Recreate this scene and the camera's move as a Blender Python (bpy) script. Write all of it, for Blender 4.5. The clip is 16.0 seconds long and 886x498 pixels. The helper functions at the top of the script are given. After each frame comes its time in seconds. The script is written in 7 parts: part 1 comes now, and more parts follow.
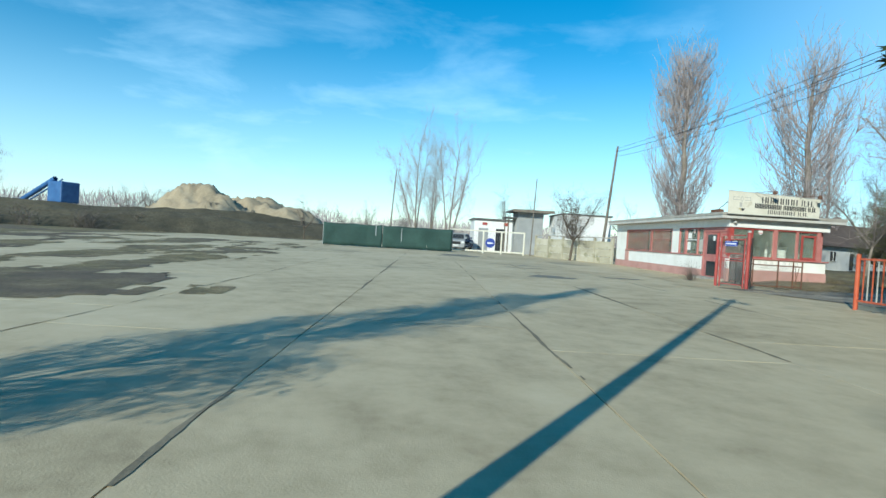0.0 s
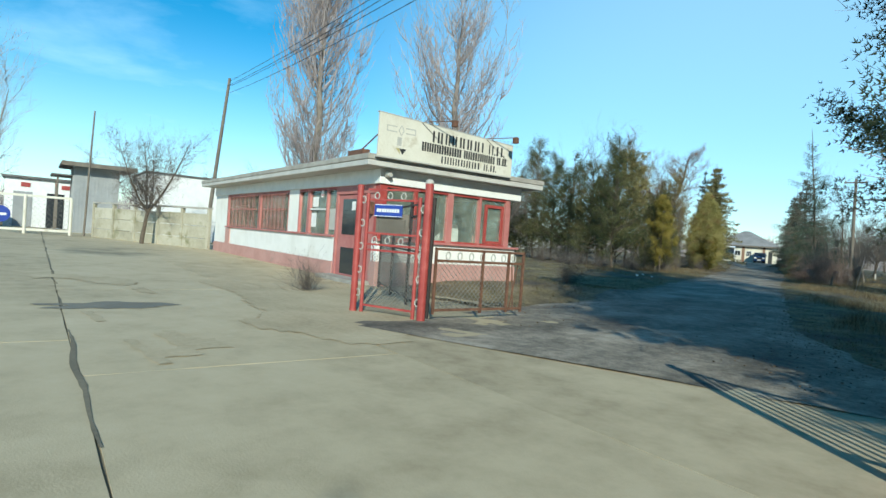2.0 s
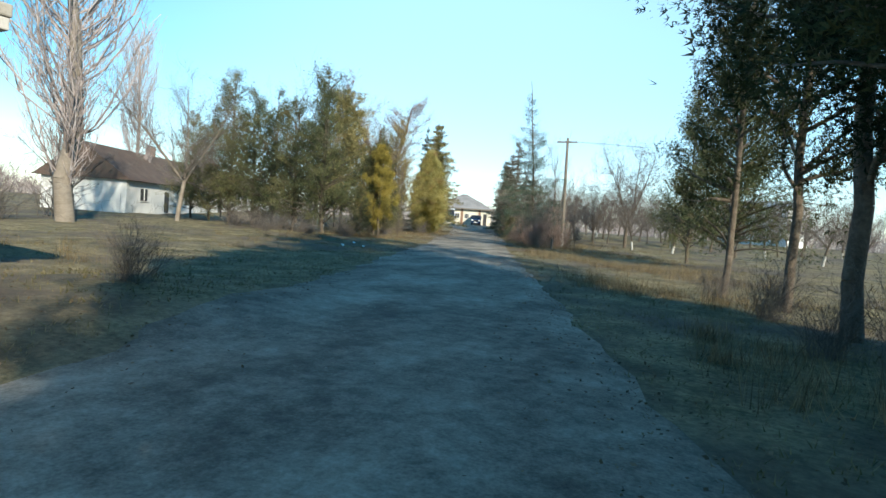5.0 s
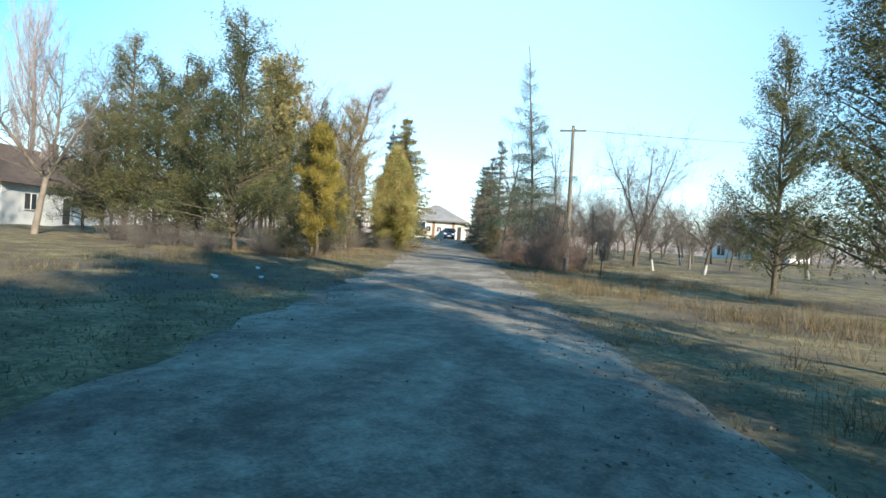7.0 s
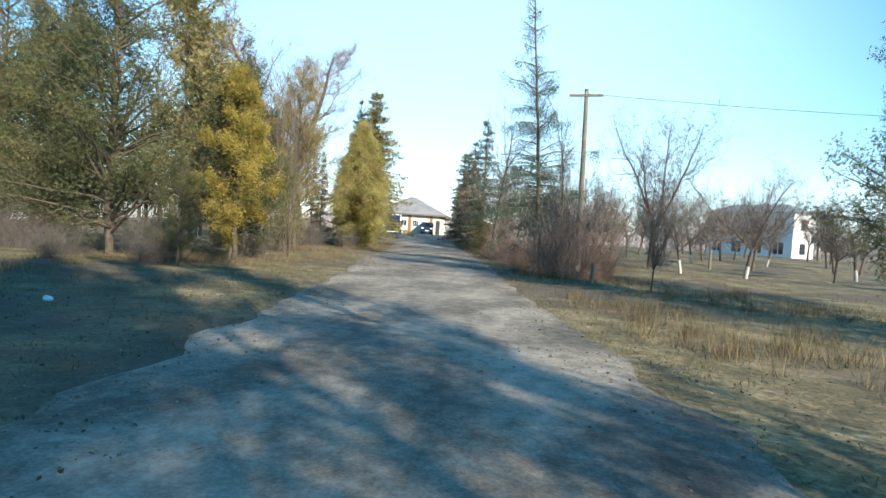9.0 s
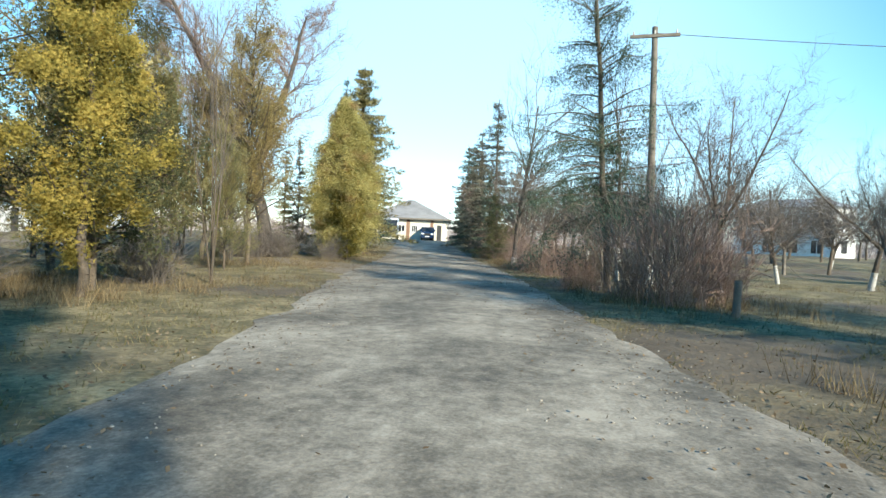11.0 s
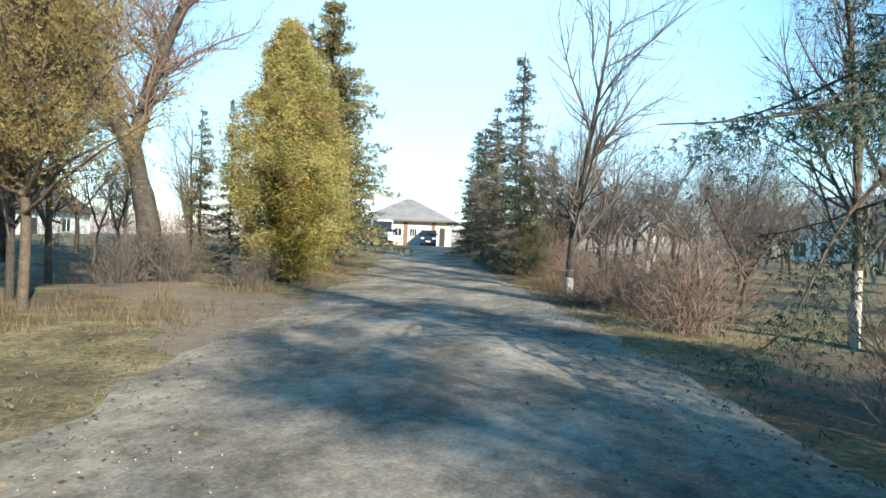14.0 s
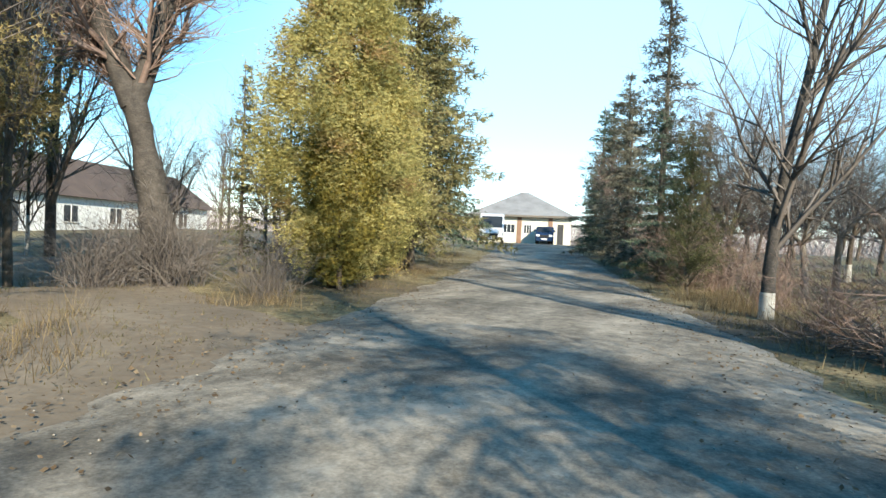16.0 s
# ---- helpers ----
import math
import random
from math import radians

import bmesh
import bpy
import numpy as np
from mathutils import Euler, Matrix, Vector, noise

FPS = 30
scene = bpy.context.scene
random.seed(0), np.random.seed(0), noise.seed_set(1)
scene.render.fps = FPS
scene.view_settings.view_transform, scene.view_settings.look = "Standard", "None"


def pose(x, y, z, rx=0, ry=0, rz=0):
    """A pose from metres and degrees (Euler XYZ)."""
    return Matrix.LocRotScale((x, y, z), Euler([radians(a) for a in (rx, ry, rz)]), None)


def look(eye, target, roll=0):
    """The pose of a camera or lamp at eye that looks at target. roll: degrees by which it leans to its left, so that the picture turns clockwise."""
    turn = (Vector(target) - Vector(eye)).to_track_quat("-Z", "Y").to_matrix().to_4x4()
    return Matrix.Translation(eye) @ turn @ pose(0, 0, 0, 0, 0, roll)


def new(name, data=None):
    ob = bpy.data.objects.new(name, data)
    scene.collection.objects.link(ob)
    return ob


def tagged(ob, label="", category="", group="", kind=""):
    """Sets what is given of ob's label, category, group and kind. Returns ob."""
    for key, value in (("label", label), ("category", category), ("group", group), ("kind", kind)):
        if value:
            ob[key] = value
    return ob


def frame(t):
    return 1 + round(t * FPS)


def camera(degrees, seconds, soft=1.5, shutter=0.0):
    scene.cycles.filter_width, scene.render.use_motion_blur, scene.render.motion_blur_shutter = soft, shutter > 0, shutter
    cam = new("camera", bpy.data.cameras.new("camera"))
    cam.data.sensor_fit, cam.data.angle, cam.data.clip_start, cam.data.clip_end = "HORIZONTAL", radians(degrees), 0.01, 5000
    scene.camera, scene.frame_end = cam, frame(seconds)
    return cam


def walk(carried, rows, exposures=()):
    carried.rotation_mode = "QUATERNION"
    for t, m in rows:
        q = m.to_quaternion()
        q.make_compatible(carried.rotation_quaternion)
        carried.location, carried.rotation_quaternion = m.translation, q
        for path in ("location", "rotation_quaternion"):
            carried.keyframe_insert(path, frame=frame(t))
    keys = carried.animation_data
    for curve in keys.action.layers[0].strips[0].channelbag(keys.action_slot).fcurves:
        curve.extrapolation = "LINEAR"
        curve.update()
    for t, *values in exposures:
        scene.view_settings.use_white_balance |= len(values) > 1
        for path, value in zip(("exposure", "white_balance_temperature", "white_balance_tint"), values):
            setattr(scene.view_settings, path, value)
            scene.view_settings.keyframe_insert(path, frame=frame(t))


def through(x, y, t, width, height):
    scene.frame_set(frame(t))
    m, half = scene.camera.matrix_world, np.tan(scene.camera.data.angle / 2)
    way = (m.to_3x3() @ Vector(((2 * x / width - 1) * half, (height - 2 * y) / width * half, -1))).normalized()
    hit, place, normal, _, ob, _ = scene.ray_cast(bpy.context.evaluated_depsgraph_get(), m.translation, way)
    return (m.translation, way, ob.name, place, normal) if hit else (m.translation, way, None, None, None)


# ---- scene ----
cam = camera(76.0, 16.0)
PATH = [
    (0, (14.039, 2.125, 1.243), (12.061, 2.421, 1.200), 3.5),
    (0.5, (9.727, 4.148, 1.243), (7.797, 4.670, 1.190), 4.5),
    (1, (5.855, 6.257, 1.246), (4.034, 7.081, 1.183), 5.4),
    (1.5, (3.031, 8.454, 1.251), (1.386, 9.591, 1.212), 5.7),
    (2, (1.616, 10.634, 1.269), (0.148, 11.991, 1.233), 4.1),
    (2.5, (0.990, 12.466, 1.286), (-0.311, 13.985, 1.246), 4.4),
    (3, (0.426, 13.896, 1.263), (-0.717, 15.537, 1.251), 4.6),
    (3.5, (-0.126, 15.396, 1.248), (-1.119, 17.130, 1.160), 1.6),
    (4, (-0.752, 16.842, 1.252), (-1.628, 18.635, 1.121), 1.7),
    (4.5, (-1.430, 18.097, 1.252), (-2.194, 19.941, 1.128), 3.4),
    (6.8, (-5.563, 29.019, 1.137), (-6.19, 30.917, 1.107), 4.0),
    (7, (-5.886, 29.836, 1.144), (-6.499, 31.739, 1.105), 3.9),
    (7.5, (-6.552, 31.578, 1.125), (-7.134, 33.491, 1.089), 4.3),
    (8, (-7.173, 33.548, 1.17), (-7.73, 35.469, 1.135), 4.5),
    (8.5, (-7.631, 35.192, 1.151), (-8.175, 37.116, 1.127), 4.1),
    (9, (-8.188, 37.015, 1.208), (-8.723, 38.941, 1.155), 3.7),
    (9.2, (-8.423, 37.67, 1.215), (-8.958, 39.597, 1.155), 3.5),
    (11.3, (-11.003, 45.586, 1.055), (-11.535, 47.514, 1.042), 1.8),
    (11.5, (-11.209, 46.452, 1.037), (-11.738, 48.38, 1.097), 1.3),
    (12, (-11.833, 48.62, 1.048), (-12.363, 50.549, 1.094), 1.1),
    (12.5, (-12.335, 50.376, 1.157), (-12.868, 52.303, 1.149), 0.6),
    (13, (-12.898, 52.131, 1.228), (-13.426, 54.06, 1.219), 1.4),
    (13.5, (-13.296, 53.508, 1.26), (-13.828, 55.436, 1.245), 0.8),
    (14, (-13.733, 54.833, 1.272), (-14.276, 56.758, 1.255), 2.1),
    (14.5, (-14.076, 56.051, 1.311), (-14.652, 57.965, 1.279), 1.5),
    (15, (-14.566, 57.426, 1.271), (-15.211, 59.318, 1.24), 2.1),
    (15.5, (-14.972, 58.687, 1.26), (-15.721, 60.542, 1.221), 2.0),
    (16, (-15.101, 60.166, 1.145), (-16.029, 61.938, 1.108), 2.5),
]
# seconds, stops, kelvin, tint
EXPOSURE = [(0, 0.05, 5750, -1), (2.5, 0.05, 5850, -3), (3.0, 0.15, 6050, -2), (3.5, 0.25, 6300, 0), (4.5, 0.45, 6400, 4), (7, 0.8, 6500, 9), (9, 0.85, 6500, 10), (12, 0.92, 6350, 3), (14, 0.95, 6500, 8), (16, 0.95, 6450, 7)]
walk(cam, [(t, look(eye, target, roll)) for t, eye, target, roll in PATH], EXPOSURE)

# ---- world and sun ----
SUN_AZ = -40.0      # the way towards the sun, degrees from +x to +y
SUN_EL = 25.0
world = bpy.data.worlds.new("sky")
scene.world = world
world.use_nodes = True
wn, wl = world.node_tree.nodes, world.node_tree.links
wn.clear()
w_out = wn.new("ShaderNodeOutputWorld")
w_bg = wn.new("ShaderNodeBackground")
w_sky = wn.new("ShaderNodeTexSky")
w_sky.sky_type, w_sky.sun_disc = "NISHITA", False
w_sky.sun_elevation, w_sky.sun_rotation = radians(SUN_EL), radians(90 - SUN_AZ)
w_sky.air_density, w_sky.dust_density, w_sky.ozone_density = 1.0, 0.0, 1.6
w_co = wn.new("ShaderNodeTexCoord")
w_map = wn.new("ShaderNodeMapping")
w_map.inputs["Scale"].default_value = (1.0, 1.6, 5.5)
w_map.inputs["Rotation"].default_value = (0.05, -0.06, 0.5)
w_noise = wn.new("ShaderNodeTexNoise")
w_noise.inputs["Scale"].default_value = 2.1
w_noise.inputs["Detail"].default_value = 7.0
w_noise.inputs["Roughness"].default_value = 0.58
w_noise.inputs["Distortion"].default_value = 0.35
w_ramp = wn.new("ShaderNodeValToRGB")
w_ramp.color_ramp.elements[0].position, w_ramp.color_ramp.elements[0].color = 0.46, (0, 0, 0, 1)
w_ramp.color_ramp.elements[1].position, w_ramp.color_ramp.elements[1].color = 0.8, (1, 1, 1, 1)
# clouds thin out towards the zenith
w_sep = wn.new("ShaderNodeSeparateXYZ")
w_up = wn.new("ShaderNodeMapRange")
w_up.inputs["From Min"].default_value, w_up.inputs["From Max"].default_value = 0.0, 0.5
w_up.inputs["To Min"].default_value, w_up.inputs["To Max"].default_value = 1.0, 0.0
w_mul = wn.new("ShaderNodeMath")
w_mul.operation = "MULTIPLY"
w_mix = wn.new("ShaderNodeMix")
w_mix.data_type = "RGBA"
w_mix.inputs[7].default_value = (5.3, 7.5, 9.3, 1)
wl.new(w_co.outputs["Generated"], w_map.inputs["Vector"])
wl.new(w_map.outputs["Vector"], w_noise.inputs["Vector"])
wl.new(w_noise.outputs["Fac"], w_ramp.inputs["Fac"])
wl.new(w_co.outputs["Generated"], w_sep.inputs[0])
wl.new(w_sep.outputs["Z"], w_up.inputs["Value"])
wl.new(w_ramp.outputs["Color"], w_mul.inputs[0])
wl.new(w_up.outputs["Result"], w_mul.inputs[1])
# a pale haze lies on the horizon all round
w_haze = wn.new("ShaderNodeMapRange")
w_haze.interpolation_type = "SMOOTHSTEP"
w_haze.inputs["From Min"].default_value, w_haze.inputs["From Max"].default_value = -0.02, 0.34
w_haze.inputs["To Min"].default_value, w_haze.inputs["To Max"].default_value = 0.5, 0.0
w_max = wn.new("ShaderNodeMath")
w_max.operation = "MAXIMUM"
wl.new(w_sep.outputs["Z"], w_haze.inputs["Value"])
wl.new(w_haze.outputs["Result"], w_max.inputs[0])
wl.new(w_mul.outputs[0], w_max.inputs[1])
# a thin veil of cloud over the far end of the drive
w_dot = wn.new("ShaderNodeVectorMath")
w_dot.operation = "DOT_PRODUCT"
w_dot.inputs[1].default_value = (-0.28, 0.95, 0.1)
w_veil = wn.new("ShaderNodeMapRange")
w_veil.interpolation_type = "SMOOTHSTEP"
w_veil.inputs["From Min"].default_value, w_veil.inputs["From Max"].default_value = 0.62, 1.0
w_veil.inputs["To Min"].default_value, w_veil.inputs["To Max"].default_value = 0.0, 0.52
wl.new(w_co.outputs["Generated"], w_dot.inputs[0])
wl.new(w_dot.outputs["Value"], w_veil.inputs["Value"])
w_max2 = wn.new("ShaderNodeMath")
w_max2.operation = "MAXIMUM"
wl.new(w_max.outputs[0], w_max2.inputs[0])
wl.new(w_veil.outputs["Result"], w_max2.inputs[1])
wl.new(w_max2.outputs[0], w_mix.inputs[0])
w_hue = wn.new("ShaderNodeHueSaturation")
w_hue.inputs["Hue"].default_value, w_hue.inputs["Saturation"].default_value = 0.49, 1.5
wl.new(w_sky.outputs["Color"], w_hue.inputs["Color"])
wl.new(w_hue.outputs["Color"], w_mix.inputs[6])
wl.new(w_mix.outputs[2], w_bg.inputs["Color"])
w_bg.inputs["Strength"].default_value = 0.14
wl.new(w_bg.outputs["Background"], w_out.inputs["Surface"])

sun_data = bpy.data.lights.new("sun", "SUN")
sun_data.energy, sun_data.angle, sun_data.color = 5.0, radians(0.55), (1.0, 0.9, 0.74)
sun = new("sun", sun_data)
sun_way = Vector((math.cos(radians(SUN_AZ)) * math.cos(radians(SUN_EL)), math.sin(radians(SUN_AZ)) * math.cos(radians(SUN_EL)), math.sin(radians(SUN_EL))))
sun.matrix_world = look(sun_way * 60, (0, 0, 0))

# ---- materials ----
def nodes_of(name):
    m = bpy.data.materials.new(name)
    m.use_nodes = True
    n, l = m.node_tree.nodes, m.node_tree.links
    return m, n, l, n["Principled BSDF"]


def ramp_node(n, stops):
    r = n.new("ShaderNodeValToRGB")
    e = r.color_ramp.elements
    while len(e) < len(stops):
        e.new(0.5)
    for k, (pos, col) in zip(e, stops):
        k.position, k.color = pos, (*col, 1)
    return r


def noise_node(n, l, co, scale, detail=5.0, rough=0.6):
    t = n.new("ShaderNodeTexNoise")
    t.inputs["Scale"].default_value, t.inputs["Detail"].default_value, t.inputs["Roughness"].default_value = scale, detail, rough
    l.new(co, t.inputs["Vector"])
    return t


def surface(name, base, dark, light, scale=3.0, fine=40.0, rough=0.8, metal=0.0, bump=0.15, island=0.0, per_object=0.0, stain=None, stain_scale=0.7, stain_at=0.6):
    """A colour that wanders between dark and light at two scales, with stains of a shape of their own, and fine relief."""
    m, n, l, b = nodes_of(name)
    co = n.new("ShaderNodeTexCoord").outputs["Object"]
    big, small = noise_node(n, l, co, scale), noise_node(n, l, co, fine, 3.0)
    add = n.new("ShaderNodeMath")
    add.operation = "MULTIPLY_ADD"
    add.inputs[1].default_value = 0.35
    l.new(small.outputs["Fac"], add.inputs[0])
    sub = n.new("ShaderNodeMath")
    sub.operation = "MULTIPLY"
    sub.inputs[1].default_value = 0.65
    l.new(big.outputs["Fac"], sub.inputs[0])
    l.new(sub.outputs[0], add.inputs[2])
    fac = add.outputs[0]
    if island or per_object:
        src = n.new("ShaderNodeNewGeometry").outputs["Random Per Island"] if island else n.new("ShaderNodeObjectInfo").outputs["Random"]
        sh = n.new("ShaderNodeMapRange")
        k = island or per_object
        sh.inputs["To Min"].default_value, sh.inputs["To Max"].default_value = -k, k
        l.new(src, sh.inputs["Value"])
        s2 = n.new("ShaderNodeMath")
        l.new(fac, s2.inputs[0]), l.new(sh.outputs["Result"], s2.inputs[1])
        fac = s2.outputs[0]
    r = ramp_node(n, [(0.3, dark), (0.5, base), (0.7, light)])
    l.new(fac, r.inputs["Fac"])
    col = r.outputs["Color"]
    if stain:
        st = noise_node(n, l, co, stain_scale, 6.0, 0.65)
        sr = ramp_node(n, [(stain_at, (0, 0, 0)), (stain_at + 0.12, (1, 1, 1))])
        l.new(st.outputs["Fac"], sr.inputs["Fac"])
        mx = n.new("ShaderNodeMix")
        mx.data_type = "RGBA"
        mx.inputs[7].default_value = (*stain, 1)
        l.new(sr.outputs["Color"], mx.inputs[0]), l.new(col, mx.inputs[6])
        col = mx.outputs[2]
    l.new(col, b.inputs["Base Color"])
    b.inputs["Roughness"].default_value, b.inputs["Metallic"].default_value = rough, metal
    if bump:
        bp = n.new("ShaderNodeBump")
        bp.inputs["Strength"].default_value, bp.inputs["Distance"].default_value = bump, 0.02
        l.new(small.outputs["Fac"], bp.inputs["Height"])
        l.new(bp.outputs["Normal"], b.inputs["Normal"])
    return m


def leafy(name, dark, base, light, spread=0.12, through=0.25, brown=None):
    """Foliage: clumps lighter and darker, each leaf a shade of its own, brown dead patches, some light let through."""
    m, n, l, b = nodes_of(name)
    co = n.new("ShaderNodeTexCoord").outputs["Object"]
    big = noise_node(n, l, co, 1.5, 3.0)
    rnd = n.new("ShaderNodeNewGeometry").outputs["Random Per Island"]
    obj = n.new("ShaderNodeObjectInfo").outputs["Random"]
    sh = n.new("ShaderNodeMapRange")
    sh.inputs["To Min"].default_value, sh.inputs["To Max"].default_value = -spread, spread
    l.new(rnd, sh.inputs["Value"])
    so = n.new("ShaderNodeMapRange")
    so.inputs["To Min"].default_value, so.inputs["To Max"].default_value = -0.1, 0.1
    l.new(obj, so.inputs["Value"])
    s1, s2 = n.new("ShaderNodeMath"), n.new("ShaderNodeMath")
    l.new(big.outputs["Fac"], s1.inputs[0]), l.new(so.outputs["Result"], s1.inputs[1])
    l.new(s1.outputs[0], s2.inputs[0]), l.new(sh.outputs["Result"], s2.inputs[1])
    r = ramp_node(n, [(0.28, dark), (0.5, base), (0.72, light)])
    l.new(s2.outputs[0], r.inputs["Fac"])
    col = r.outputs["Color"]
    if brown:
        pt = noise_node(n, l, co, 1.1, 4.0, 0.7)
        pr = ramp_node(n, [(0.54, (0, 0, 0)), (0.64, (0.85, 0.85, 0.85))])
        l.new(pt.outputs["Fac"], pr.inputs["Fac"])
        mx = n.new("ShaderNodeMix")
        mx.data_type = "RGBA"
        mx.inputs[7].default_value = (*brown, 1)
        l.new(pr.outputs["Color"], mx.inputs[0]), l.new(col, mx.inputs[6])
        col = mx.outputs[2]
    l.new(col, b.inputs["Base Color"])
    b.inputs["Roughness"].default_value, b.inputs["Specular IOR Level"].default_value = 0.7, 0.15
    tr = n.new("ShaderNodeBsdfTranslucent")
    l.new(col, tr.inputs["Color"])
    ms = n.new("ShaderNodeMixShader")
    ms.inputs["Fac"].default_value = through
    l.new(b.outputs["BSDF"], ms.inputs[1]), l.new(tr.outputs["BSDF"], ms.inputs[2])
    l.new(ms.outputs["Shader"], n["Material Output"].inputs["Surface"])
    return m


def glass(name, tint=(0.75, 0.85, 0.82)):
    m, n, l, b = nodes_of(name)
    t = n.new("ShaderNodeBsdfTransparent")
    t.inputs["Color"].default_value = (*tint, 1)
    g = n.new("ShaderNodeBsdfGlossy")
    g.inputs["Roughness"].default_value = 0.03
    fr = n.new("ShaderNodeFresnel")
    fr.inputs["IOR"].default_value = 1.5
    ms = n.new("ShaderNodeMixShader")
    l.new(fr.outputs["Fac"], ms.inputs["Fac"]), l.new(t.outputs["BSDF"], ms.inputs[1]), l.new(g.outputs["BSDF"], ms.inputs[2])
    # a film of dust on the panes
    co = n.new("ShaderNodeTexCoord").outputs["Object"]
    ds = noise_node(n, l, co, 2.2, 5.0, 0.6)
    dr = n.new("ShaderNodeMapRange")
    dr.inputs["From Min"].default_value, dr.inputs["From Max"].default_value = 0.3, 0.7
    dr.inputs["To Min"].default_value, dr.inputs["To Max"].default_value = 0.06, 0.22
    l.new(ds.outputs["Fac"], dr.inputs["Value"])
    df = n.new("ShaderNodeBsdfDiffuse")
    df.inputs["Color"].default_value = (0.45, 0.5, 0.43, 1)
    m2 = n.new("ShaderNodeMixShader")
    l.new(dr.outputs["Result"], m2.inputs["Fac"]), l.new(ms.outputs["Shader"], m2.inputs[1]), l.new(df.outputs["BSDF"], m2.inputs[2])
    l.new(m2.outputs["Shader"], n["Material Output"].inputs["Surface"])
    return m


